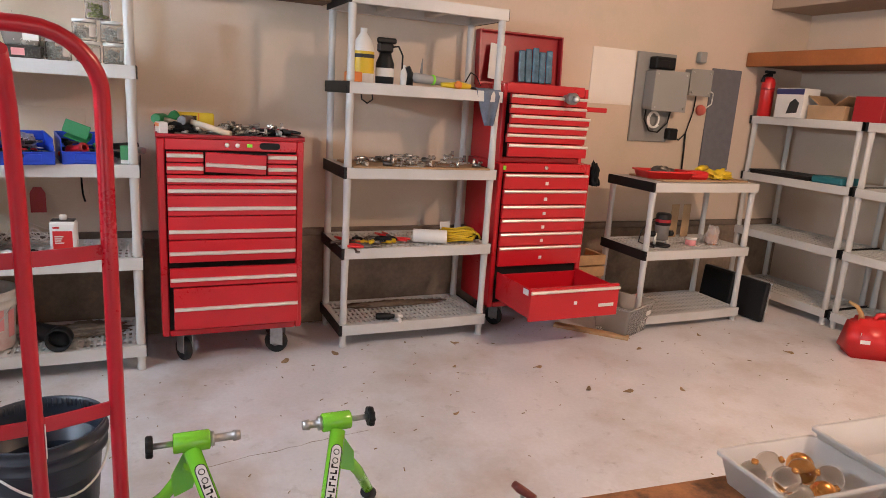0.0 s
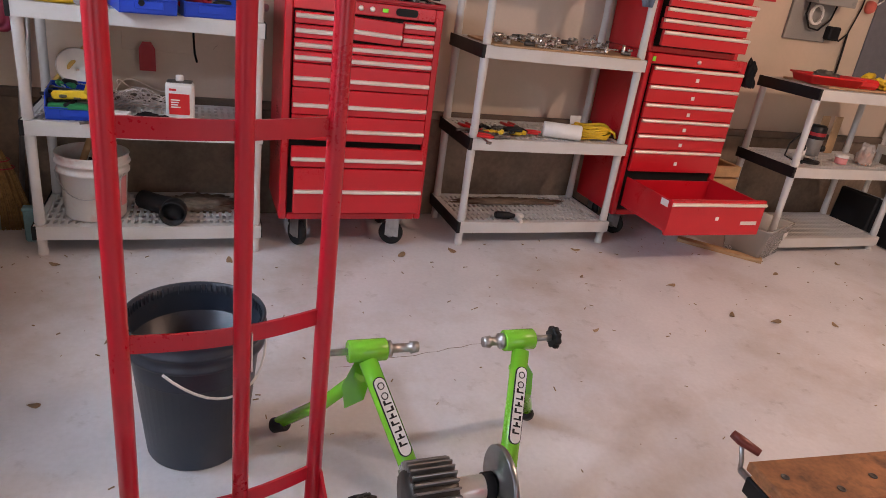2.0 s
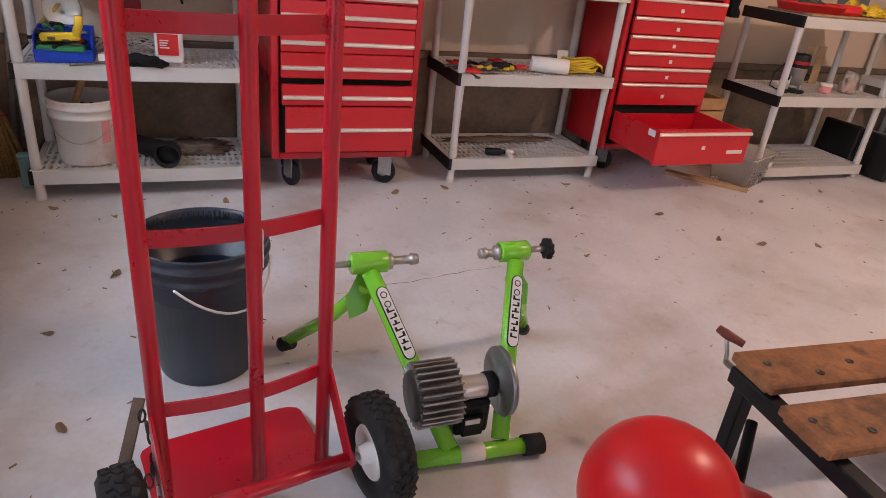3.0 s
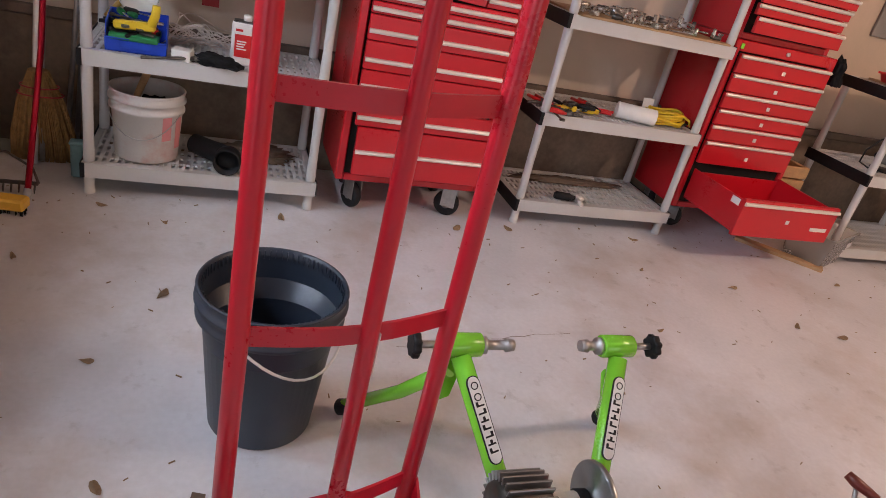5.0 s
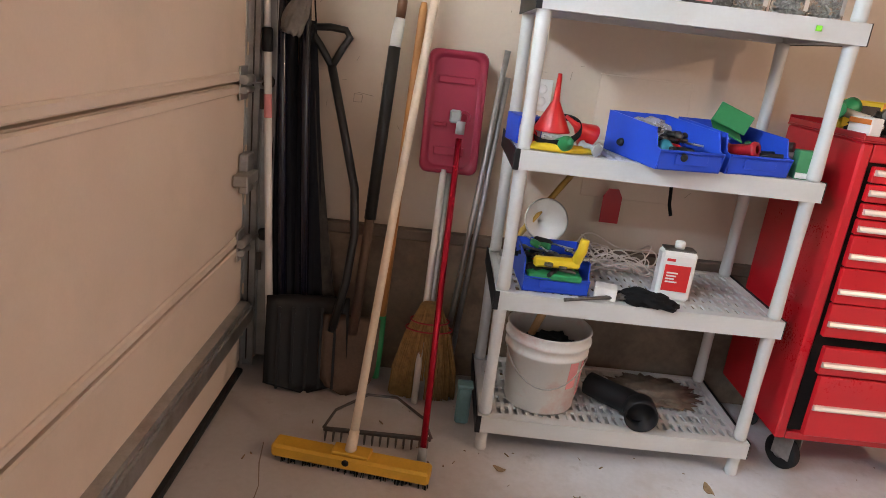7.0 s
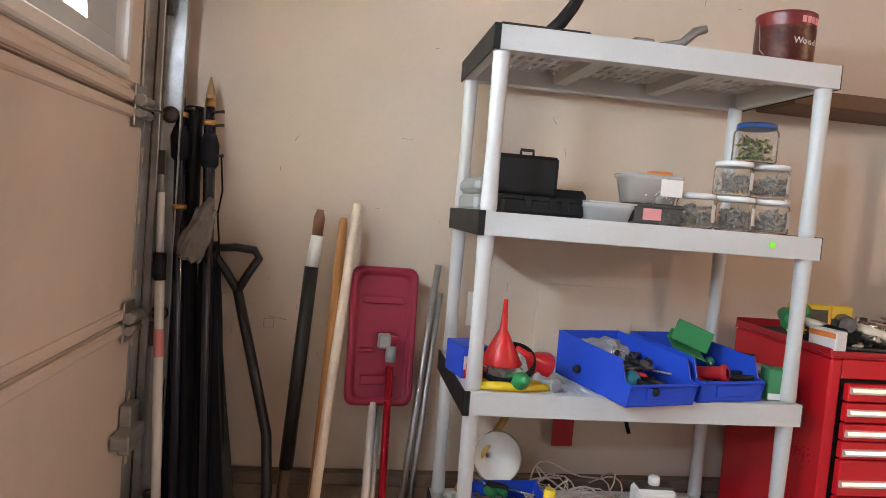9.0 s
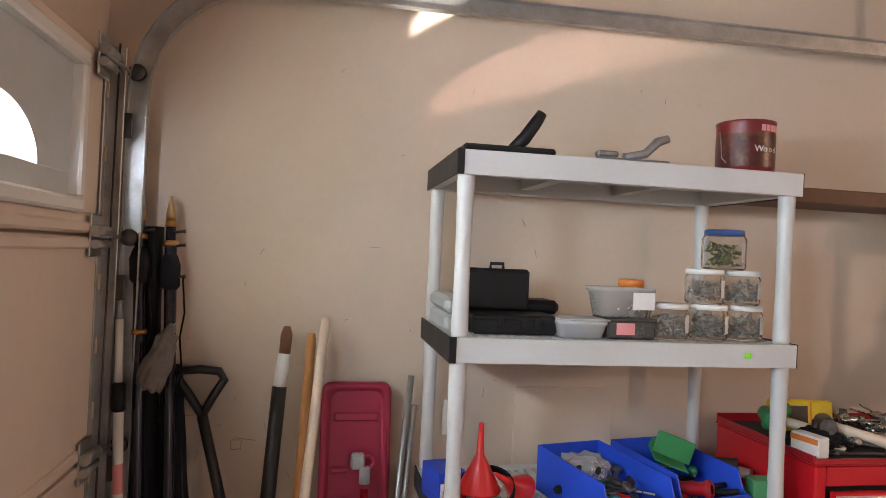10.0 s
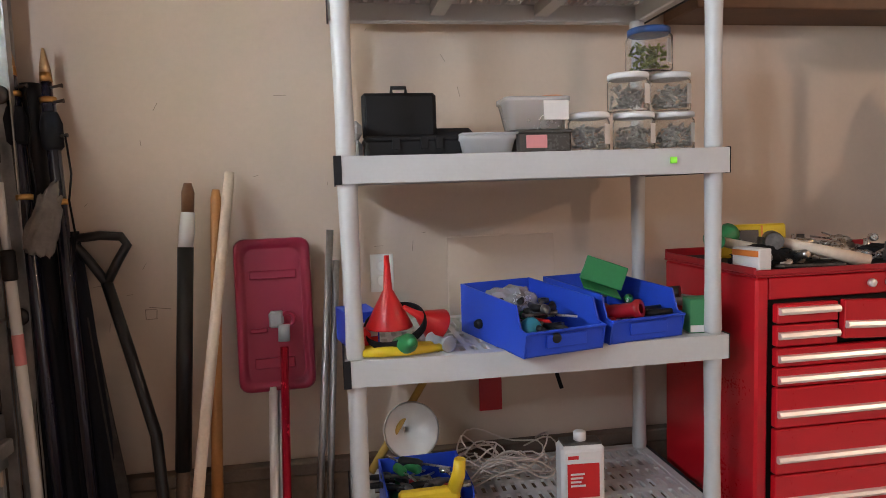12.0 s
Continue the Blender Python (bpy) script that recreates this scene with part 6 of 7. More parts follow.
def pole_bundle(foot, tip, label, hooks):
    m, top = leaning(foot, tip)
    u = thing("folded_umbrella", m, label, "umbrella", "folded umbrellas")
    part("pole", tube(B(), [(0, 0, 0.002), (0, 0, 1.0), (0, 0, top - 0.14), (0, 0, top - 0.135), (0, 0, top - 0.085)], [0.017, 0.017, 0.017, 0.0135, 0.0135], 14), NAVY_GLOSS, u, "glossy navy lacquered pole")
    n = 24
    loops = []
    for z, r in ((0.20, 0.050), (0.35, 0.052), (0.75, 0.046), (1.10, 0.036), (1.32, 0.024)):
        loops.append([(r * (1 + 0.2 * math.cos(6 * k * math.tau / n + z)) * math.cos(k * math.tau / n), 0.036 + 0.5 * r * (1 + 0.2 * math.cos(6 * k * math.tau / n)) * math.sin(k * math.tau / n), z) for k in range(n)])
    part("canopy", rings(B(), loops), NAVY, u, "folded dark navy canopy")
    part("hub", lathe(B(), [(0.018, top - 0.27), (0.026, top - 0.26), (0.028, top - 0.20), (0.019, top - 0.17)], 16), NAVY, u, "black plastic rib hub")
    for z in (top - 0.415, top - 0.25, top - 0.145):
        part("ring", lathe(B(), [(0.018, z), (0.0215, z + 0.002), (0.0215, z + 0.014), (0.018, z + 0.016)], 16), BRASS, u, "brass ring")
    part("ferrule", tube(B(), [(0, 0, top - 0.09), (0, 0, top - 0.065)], [0.0155, 0.0145], 14), BRASS, u, "brass ferrule")
    part("finial", tube(B(), [(0, 0, top - 0.065), (0, 0, top - 0.05), (0, 0, top)], [0.014, 0.013, 0.003], 12), TAN_WOOD, u, "pointed wooden finial")
    for z in hooks:
        part("hook", tube(B(), [(0.012, -0.008, z), (0.034, -0.010, z + 0.003), (0.042, -0.010, z + 0.003)], [0.004, 0.004, 0.006], 8), DARK_STEEL, u)
    if hooks:
        part("cord", tube(B(), [(0.036, -0.012, hooks[0]), (0.042, -0.016, hooks[0] - 0.10), (0.030, -0.018, hooks[0] - 0.17), (0.036, -0.018, hooks[0] - 0.26), (0.024, -0.016, hooks[0] - 0.33)], 0.003, 6), CLOTH_BLACK, u, "black pull cord")
    return u


pole_bundle((-0.770, 0.345, 0.0), (-0.864, 0.455, 1.816), "tall folded navy garden umbrella in the door corner", (1.70,))
pole_bundle((-0.690, 0.345, 0.0), (-0.781, 0.460, 1.80), "tall folded navy garden umbrella with cord and hooks", (1.57, 1.66, 1.70))
tagged(solid("carrying_tube", tube(B(), [(-0.775, 0.42, 0.004), (-0.823, 0.475, 1.66), (-0.824, 0.476, 1.665), (-0.825, 0.477, 1.71)], [0.022, 0.022, 0.026, 0.026], 16), BLACK_PLASTIC), "black plastic tube standing between the umbrellas", "tube")
m, top = leaning((-0.815, 0.325, 0.0), (-0.888, 0.395, 1.50))
tp = thing("telescopic_pole", m, "white telescopic painting pole with a black grip collar", "telescopic pole")
part("lower_tube", tube(B(), [(0, 0, 0.002), (0, 0, 1.21)], 0.0135, 14), WHITE, tp)
part("collar", tube(B(), [(0, 0, 1.20), (0, 0, 1.205), (0, 0, 1.275), (0, 0, 1.28)], [0.015, 0.018, 0.018, 0.014], 14), BLACK_PLASTIC, tp, "black twist collar")
part("upper_tube", tube(B(), [(0, 0, 1.28), (0, 0, top - 0.05)], 0.0105, 12), WHITE, tp)
part("threaded_tip", tube(B(), [(0, 0, top - 0.05), (0, 0, top)], [0.008, 0.006], 10), GREY_PLASTIC, tp)
part("label", lathe(B(), [(0.0139, 0.98), (0.0139, 1.06)], 14, cap=False), PINK_TAG, tp, "worn red and white label")
soft_lump("grey_cloth_bag", pose(-0.795, 0.352, 1.26, 0, 18, 0), (0.036, 0.022, 0.13), GREY_CLOTH, "grey canvas cloth hung between the poles", "cloth bag", 12, 3, 0.3)
# netting that spills out beside the umbrellas
loops = []
n = 28
for z, cx, w in ((0.012, -0.632, 0.085), (0.20, -0.650, 0.072), (0.50, -0.678, 0.050), (0.80, -0.702, 0.030), (1.08, -0.722, 0.012)):
    loops.append([(cx + w * math.cos(k * math.tau / n), 0.40 + 0.05 * z + (0.010 + 0.10 * w) * (1 + 0.6 * math.cos(7 * k * math.tau / n + 2 * z)) * math.sin(k * math.tau / n), z) for k in range(n)])
tagged(solid("garden_netting", rings(B(), loops), NET), "bundle of dusty black garden netting hanging by the umbrellas", "netting")

# pencil marks, scuffs and an outlet on the plaster behind the tools
SCUFF = mat("wall_scuff", (0.33, 0.26, 0.20), 0.8, vary=0.3, scale=60)
out = thing("wall_outlet", pose(0.09, 0.52, 1.15), "white plastic wall outlet plate beside the shelf post", "outlet")
part("plate", bx(B(), (-0.035, -0.006, -0.057), (0.035, 0.001, 0.057), 0.003), WHITE, out)
for z in (-0.022, 0.022):
    part("socket_face", lathe(B(), [(0.016, 0.0), (0.016, 0.003), (0.014, 0.004), (0.001, 0.004)], 18, pose(0, -0.006, z, 90, 0, 0)), WHITE, out)
random.seed(71)
bm = B()
for k in range(34):
    x, z = random.uniform(-0.75, 1.0), random.uniform(0.75, 2.25)
    a, L = random.uniform(40, 130) if k % 3 else random.uniform(0, 20), random.uniform(0.006, 0.035)
    bx(bm, (-L / 2, -0.0012, -0.0007), (L / 2, 0.001, 0.0007), 0, pose(x, 0.52, z, 0, -a, 0))
for x, z, a, L in ((-0.515, 1.085, 0, 0.03), (-0.53, 1.07, 90, 0.03), (-0.50, 1.07, 85, 0.028), (-0.515, 1.057, 4, 0.032), (-0.49, 1.088, -8, 0.06)):
    bx(bm, (-L / 2, -0.0012, -0.001), (L / 2, 0.001, 0.001), 0, pose(x - 0.06, 0.52, z - 0.006, 0, -a, 0))
structure("wall_scuff_marks", bm, SCUFF, "thin dark scuffs and pencil marks on plaster", "scuff marks")


# ---- goods on the tool shelving unit ----
B4, B3, B2, B1 = A4, A3, A2, A1
jg = thing("jug", pose(2.0, 0.17, B4), "white plastic jug with a yellow printed label", "jug")
part("body", lathe(B(), [(0.055, 0), (0.06, 0.006), (0.06, 0.17), (0.045, 0.22), (0.018, 0.26), (0.018, 0.285), (0.001, 0.285)], 24), WHITE, jg)
part("label", lathe(B(), [(0.0607, 0.05), (0.0607, 0.165)], 24, cap=False), YELLOW, jg, "yellow and orange label")
part("dark_panel", lathe(B(), [(0.0612, 0.13), (0.0612, 0.15)], 24, cap=False), INK, jg, "dark bar of lettering")
sy = thing("oil_tin", pose(1.93, 0.15, B4), "flat orange and brown oil tin", "tin")
part("body", bx(B(), (-0.03, -0.05, 0), (0.05, 0.03, 0.055), 0.006), ORANGE, sy)
spb = thing("spray_bottle", pose(2.12, 0.15, B4), "black garden sprayer bottle with a hose", "sprayer")
part("tank", lathe(B(), [(0.045, 0), (0.05, 0.008), (0.05, 0.11), (0.035, 0.15), (0.03, 0.17), (0.001, 0.17)], 20), BLACK_PLASTIC, spb)
part("pump_head", bx(bx(B(), (-0.045, -0.022, 0.165), (0.04, 0.022, 0.22), 0.01), (-0.05, -0.012, 0.215), (0.06, 0.012, 0.245), 0.008), BLACK_PLASTIC, spb)
part("label", lathe(B(), [(0.0507, 0.04), (0.0507, 0.085)], 20, cap=False), PAPER, spb)
part("hose", tube(B(), [(0.04, 0, 0.20), (0.075, 0, 0.205), (0.10, 0, 0.16), (0.10, 0.0, 0.08), (0.09, -0.02, 0.03)], 0.005, 8), BLACK_PLASTIC, spb)
wb2 = thing("glue_bottle", pose(2.215, 0.10, B4), "small white glue bottle beside the sprayer", "bottle")
part("body", lathe(B(), [(0.018, 0), (0.02, 0.004), (0.02, 0.075), (0.008, 0.09), (0.008, 0.105), (0.001, 0.108)], 16), WHITE, wb2)
dr = thing("cordless_tool", pose(2.30, 0.09, B4, 0, 0, 8), "dark corded angle tool lying on the shelf", "power tool")
part("body", tube(B(), [(-0.05, 0, 0.05), (-0.02, 0, 0.045), (0.10, 0, 0.04), (0.20, 0, 0.035), (0.30, 0, 0.03)], [0.02, 0.028, 0.024, 0.02, 0.016], 14), GREY_PLASTIC, dr)
part("front_grip", tube(B(), [(-0.06, 0, 0.0), (-0.055, 0, 0.06), (-0.075, 0, 0.10)], [0.02, 0.018, 0.014], 12), BLACK_PLASTIC, dr)
part("spike", tube(B(), [(0.01, 0, 0.05), (0.014, 0, 0.10), (0.016, 0, 0.15)], [0.009, 0.007, 0.003], 10), GREY_IRON, dr)
part("cord", tube(B(), [(0.30, 0, 0.03), (0.33, 0.02, 0.06), (0.36, 0.03, 0.10), (0.40, 0.03, 0.085), (0.43, 0.02, 0.03)], 0.004, 8), BLACK_PLASTIC, dr)
part("green_clip", lathe(B(), [(0.026, 0), (0.028, 0.003), (0.028, 0.012), (0.026, 0.015)], 14, pose(0.08, 0, 0.041, 0, 90)), GREEN_TAG, dr)
yt = thing("tape_measure", pose(2.50, 0.03, B4), "yellow and black hand tool on the shelf edge", "hand tool")
part("body", tube(B(), [(-0.09, 0, 0.018), (-0.03, 0, 0.018), (0.02, 0, 0.02), (0.09, 0.01, 0.018)], [0.012, 0.016, 0.021, 0.013], 12), YELLOW, yt)
part("cap", lathe(B(), [(0.015, 0), (0.021, 0.004), (0.021, 0.02), (0.001, 0.022)], 14, pose(0.0, -0.015, 0.022, 90)), ORANGE, yt)
# rag draped over the edge
bm = B()
nx, nz = 10, 14
gr = []
for j in range(nz + 1):
    v = j / nz
    row = []
    for i in range(nx + 1):
        u = i / nx - 0.5
        if v < 0.35:
            y, z = 0.12 - v / 0.35 * 0.137, 0.008
        else:
            y, z = -0.019 - 0.008 * math.sin(9 * u + v * 4), 0.008 - (v - 0.35) / 0.65 * 0.20
        width = 0.16 * (1 - 0.65 * max(0, v - 0.35) / 0.65)
        row.append((u * width + 0.02 * v, y + 0.006 * math.sin(14 * u), z + (0.010 * abs(math.sin(11 * u)) if v < 0.35 else 0)))
    gr.append(row)
vs = [[bm.verts.new(p) for p in row] for row in gr]
for a, b in zip(vs, vs[1:]):
    for i in range(nx):
        bm.faces.new((a[i], a[i + 1], b[i + 1], b[i])).smooth = True
rag = tagged(solid("rag", bm, CLOTH_BLUE, m=pose(2.69, 0.025, B4)), "blue-grey shop rag draped over the shelf edge", "rag")
rag.modifiers.new("thickness", "SOLIDIFY").thickness = 0.003
hook = tagged(solid("cord_loop", tube(B(), [(1.955, 0.03, B4 - 0.06), (1.955, 0.02, B4 - 0.085), (1.985, 0.02, B4 - 0.105), (2.015, 0.02, B4 - 0.085), (2.015, 0.03, B4 - 0.06)], 0.004, 8), BLACK_PLASTIC), "black cord loop hanging below the shelf", "cord")

tagged(solid("wooden_board", bx(B(), (1.92, 0.0, B3), (2.74, 0.36, B3 + 0.010), 0.002), WOOD), "thin wooden board under loose sockets", "board")
SOCKS = [("socket", TOOL_STEEL, "bright chrome socket on the wooden board", 0.045), ("socket", GREASY, "dull steel socket on the wooden board", 0.05), ("socket", TOOL_STEEL, "short chrome socket on the wooden board", 0.035),
         ("wrench", TOOL_STEEL, "chrome spanner among the loose sockets", 0.13), ("driver", TOOL_STEEL, "chrome ratchet extension among loose sockets", 0.12)]
scatter(1.97, 2.70, 0.02, 0.30, B3 + 0.010, 60, 11, SOCKS, 0.035)
scatter(1.93, 2.22, 0.01, 0.22, B2, 20, 12, [("pliers", BLACK_PLASTIC, "worn black handled pliers on the shelf", 0.15), ("pliers", RED_PL, "pliers with red grips on the shelf", 0.15), ("wrench", GREASY, "greasy adjustable spanner on the shelf", 0.18),
                                           ("driver", YELLOW, "screwdriver with a yellow handle on the shelf", 0.16), ("pliers", GREASY, "rusty bare steel pliers on the shelf", 0.16)], 0.02)
pr = thing("paper_roll", pose(2.42, 0.09, B2 + 0.042, 90, 0, 68), "white plastic tube lying on its side", "tube")
part("tube", lathe(B(), [(0.030, -0.10), (0.038, -0.10), (0.040, -0.097), (0.040, 0.097), (0.038, 0.10), (0.001, 0.10)], 24), WHITE, pr)
rp = thing("rope_coil", pose(2.62, 0.13, B2), "coil of bright yellow rope on the shelf", "rope")
for k in range(7):
    r = 0.075 + 0.006 * (k % 3)
    part("turn", tube(B(), [(r * 1.35 * math.cos(a), r * 0.75 * math.sin(a), 0.012 + 0.0095 * k + 0.006 * math.sin(3 * a + k)) for a in [i * math.tau / 22 for i in range(22)]], 0.0065, 7, closed=True), YELLOW, rp)
part("tail", tube(B(), [(0.08, -0.05, 0.06), (0.11, -0.06, 0.05), (0.13, -0.05, 0.02)], 0.0065, 7), YELLOW, rp)
soft_lump("dark_bag", pose(2.66, 0.20, B2), (0.13, 0.08, 0.025), CLOTH_BLACK, "flat black cloth bag under the rope", "bag", 15)
tagged(solid("leaflet", bx(B(), (0, 0, 0), (0.07, 0.003, 0.095), 0.001), PAPER, m=pose(2.555, 0.24, B2, -10, 0, 5)), "small white card standing behind the rope", "card")
pd = thing("small_drill", pose(2.16, 0.06, B1, 0, 0, -10), "small black and chrome air tool", "air tool")
part("body", tube(B(), [(-0.06, 0, 0.022), (-0.05, 0, 0.022), (0.02, 0, 0.022), (0.03, 0, 0.022), (0.055, 0, 0.022)], [0.016, 0.02, 0.02, 0.014, 0.010], 14), BLACK_PLASTIC, pd)
part("chuck", tube(B(), [(0.05, 0, 0.022), (0.085, 0, 0.022), (0.10, 0, 0.022)], [0.016, 0.018, 0.008], 14), CHROME, pd)
part("grip", tube(B(), [(0.06, -0.01, 0.02), (0.075, -0.06, 0.012)], [0.013, 0.011], 10), CHROME, pd)
soft_lump("debris", pose(2.3, 0.33, B1), (0.30, 0.05, 0.012), STAINED, "dust and leaf litter at the shelf back", "debris", 8, 6, 0.6)

# ---- goods on the roller cabinet ----
CT = 1.163
tagged(solid("rubber_mat", bx(B(), (0.975, -0.005, CT), (1.63, 0.40, CT + 0.006), 0.002), RUBBER), "black rubber mat on the cabinet top", "mat")
CT += 0.007
for x, y, mm in ((0.90, 0.20, 0), (1.02, 0.12, 1)):
    hmr = thing("hammer", pose(x + 0.08, y, CT + 0.062, 0, 14, -24 - 6 * mm), "club hammer with a pale wooden handle" if mm else "hammer with a green head and wooden handle", "hammer")
    part("handle", tube(B(), [(0, 0, 0), (0.12, 0, 0.002), (0.23, 0, 0)], [0.013, 0.015, 0.018], 14), PALE_WOOD, hmr)
    part("head", tube(B(), [(0, -0.055, 0), (0, -0.04, 0), (0, 0.03, 0), (0, 0.05, 0.0)], [0.022, 0.025, 0.024, 0.006 if mm else 0.022], 14), GREASY if mm else GREEN_PL, hmr)
yc = thing("bit_case", pose(1.14, 0.27, CT, -6, 0, -6), "yellow plastic drill bit case standing open", "bit case")
part("body", bx(B(), (-0.10, -0.02, 0), (0.10, 0.015, 0.095), 0.006), YELLOW, yc)
part("window", bx(B(), (-0.055, -0.0225, 0.015), (0.015, -0.0205, 0.078), 0.002), mat("smoked_window", (0.06, 0.035, 0.02), 0.2, vary=0.3), yc, "dark smoked window")
part("divider", bx(B(), (0.022, -0.0228, 0.005), (0.028, -0.0205, 0.09), 0.001), ORANGE, yc)
wl = thing("warning_label_box", pose(0.985, 0.02, CT, 0, 0, -80), "small carton with an orange and white label", "carton")
part("box", bx(B(), (-0.06, -0.02, 0), (0.03, 0.02, 0.055), 0.003), PAPER, wl)
part("band", bx(B(), (-0.058, -0.0225, 0.035), (0.028, -0.0205, 0.05), 0.001), ORANGE, wl)
soft_lump("black_pouch", pose(1.06, 0.10, CT, 0, 0, 10), (0.09, 0.06, 0.035), CLOTH_BLACK, "black cloth tool pouch on the cabinet", "pouch", 17)
soft_lump("black_pouch", pose(1.50, 0.14, CT, 0, 0, -20), (0.11, 0.04, 0.022), CLOTH_BLACK, "folded black cloth on the cabinet top", "cloth", 19)
scatter(1.0, 1.6, 0.02, 0.14, CT, 26, 23, SOCKS + [("pliers", BLACK_PLASTIC, "black handled pliers on the rubber mat", 0.14), ("wrench", GREASY, "greasy spanner on the rubber mat", 0.15)], 0.02)
scatter(1.28, 1.6, 0.15, 0.36, CT, 34, 24, SOCKS, 0.03)
gl = thing("green_flashlight", pose(1.01, 0.22, CT + 0.055, 0, 70, 30), "dark green torch on the clutter", "torch")
part("body", lathe(B(), [(0.016, -0.05), (0.018, -0.045), (0.018, 0.02), (0.03, 0.04), (0.03, 0.06), (0.001, 0.06)], 16), GREEN_PL, gl)

# timber shelf on the wall above
BROWN_TIMBER = mat("brown_timber", (0.16, 0.085, 0.045), 0.65, vary=0.25, scale=6, bump=0.2, grain=60)
wsf = thing("wall_shelf", pose(0, 0, 0), "brown timber shelf fixed to the wall", "wall shelf")
part("board", bx(B(), (1.0, 0.32, 1.885), (1.86, 0.518, 1.935), 0.004), BROWN_TIMBER, wsf)
AMBER = mat("amber_timber", (0.33, 0.11, 0.03), 0.5, vary=0.2, scale=5, bump=0.15, grain=60)
ws2 = thing("wall_shelf", pose(0, 0, 0), "amber stained timber shelf on the end wall", "wall shelf")
part("front_edge", bx(B(), (5.17, -1.6, 1.80), (5.21, 0.515, 1.905), 0.005), AMBER, ws2)
part("board", bx(B(), (5.211, -1.6, 1.81), (5.805, 0.515, 1.85), 0.003), BROWN_TIMBER, ws2)

# ---- low shelving unit ----
D3, D2, D1 = 0.981, 0.536, 0.096
tagged(solid("wooden_board", bx(B(), (3.95, -0.10, D3), (4.70, 0.24, D3 + 0.012), 0.002), CARD), "brown fibreboard sheet on the low shelf", "board")
rt2 = open_box("tool_tray", pose(4.06, 0.03, D3 + 0.013, 0, 0, -10), 0.34, 0.20, 0.05, RED_PL, "shallow red plastic tool tray", "tool tray", taper=0.012)
rt3 = thing("red_case", pose(4.27, -0.02, D3 + 0.013, 0, 0, -14), "small rounded red plastic case", "case")
part("body", bx(B(), (-0.09, -0.06, 0), (0.09, 0.06, 0.055), 0.018), RED_PL, rt3)
soft_lump("dark_pouch", pose(4.05, 0.04, D3 + 0.02), (0.10, 0.05, 0.045), GREASY, "greasy dark tool in the red tray", "tool", 27)
soft_lump("yellow_gloves", pose(4.49, -0.02, D3 + 0.013), (0.11, 0.06, 0.04), YELLOW, "crumpled yellow leather work gloves", "gloves", 33, 4, 0.6)
yd = thing("glue_gun", pose(4.42, 0.06, D3 + 0.013, 0, 0, 20), "yellow and black power tool standing up", "power tool")
part("body", tube(B(), [(-0.06, 0, 0.05), (0.0, 0, 0.06), (0.07, 0, 0.065)], [0.02, 0.026, 0.018], 12), YELLOW, yd)
part("handle", tube(B(), [(0.0, 0, 0.055), (0.012, 0, 0.0)], [0.018, 0.02], 12), BLACK_PLASTIC, yd)
rout = thing("router", pose(4.07, -0.02, D2), "dark red and silver electric router with a cord", "router")
part("base_plate", lathe(B(), [(0.065, 0), (0.068, 0.004), (0.068, 0.012), (0.02, 0.014)], 24), BLACK_PLASTIC, rout)
for s in (-1, 1):
    part("guide_post", tube(B(), [(s * 0.05, 0, 0.012), (s * 0.05, 0, 0.09)], 0.009, 10), CHROME, rout)
    part("side_knob", lathe(B(), [(0.012, 0), (0.02, 0.006), (0.02, 0.03), (0.012, 0.038)], 14, pose(s * 0.06, 0, 0.085, 0, 90 * s)), BLACK_PLASTIC, rout)
part("motor", lathe(B(), [(0.03, 0.04), (0.046, 0.05), (0.048, 0.14), (0.05, 0.145)], 20), GREY_IRON, rout, "silver motor barrel")
part("cap", lathe(B(), [(0.05, 0.145), (0.052, 0.15), (0.05, 0.215), (0.04, 0.225), (0.001, 0.225)], 20), BLACK_PLASTIC, rout)
part("badge", lathe(B(), [(0.0525, 0.165), (0.0525, 0.185)], 20, cap=False), RED_DARK, rout)
part("cord", tube(B(), [(-0.04, 0.0, 0.20), (-0.09, 0.02, 0.17), (-0.15, 0.03, 0.10), (-0.17, 0.02, 0.03), (-0.12, -0.02, 0.006), (-0.10, -0.06, 0.006)], 0.005, 8), BLACK_PLASTIC, rout)
pk = thing("small_tub", pose(4.33, -0.03, D2), "small tub with a pink label and white lid", "tub")
part("body", lathe(B(), [(0.032, 0), (0.035, 0.003), (0.036, 0.04), (0.001, 0.04)], 18), PINK_TAG, pk)
part("lid", lathe(B(), [(0.038, 0.04), (0.039, 0.043), (0.038, 0.055), (0.001, 0.056)], 18), WHITE, pk)
soft_lump("plastic_bag", pose(4.52, -0.03, D2), (0.05, 0.045, 0.09), CLEAR_BIN, "clear bag of orange and white parts", "plastic bag", 41, 3, 0.3)
soft_lump("bag_contents", pose(4.52, -0.03, D2), (0.035, 0.03, 0.05), ORANGE, "orange fittings inside the clear bag", "fittings", 42)
for x in (4.36, 4.47):
    tagged(solid("acrylic_offcut", bx(B(), (x, 0.22, D2), (x + 0.07, 0.226, D2 + 0.24), 0.002), WOOD, m=None), "narrow pale wooden offcut leaning behind", "offcut", "wood offcuts")
tb = open_box("storage_tub", pose(3.74, -0.12, 0, 0, 0, 24), 0.36, 0.27, 0.20, CLEAR_BIN, "clear plastic storage box with dark contents", taper=0.03)
part("label", bx(B(), (0.06, -0.139, 0.12), (0.12, -0.136, 0.15), 0.001), PAPER, tb)
soft_lump("dark_contents", pose(3.72, -0.12, 0.006, 0, 0, 24), (0.11, 0.08, 0.07), GREASY, "dark parts inside the clear box", "parts", 51)
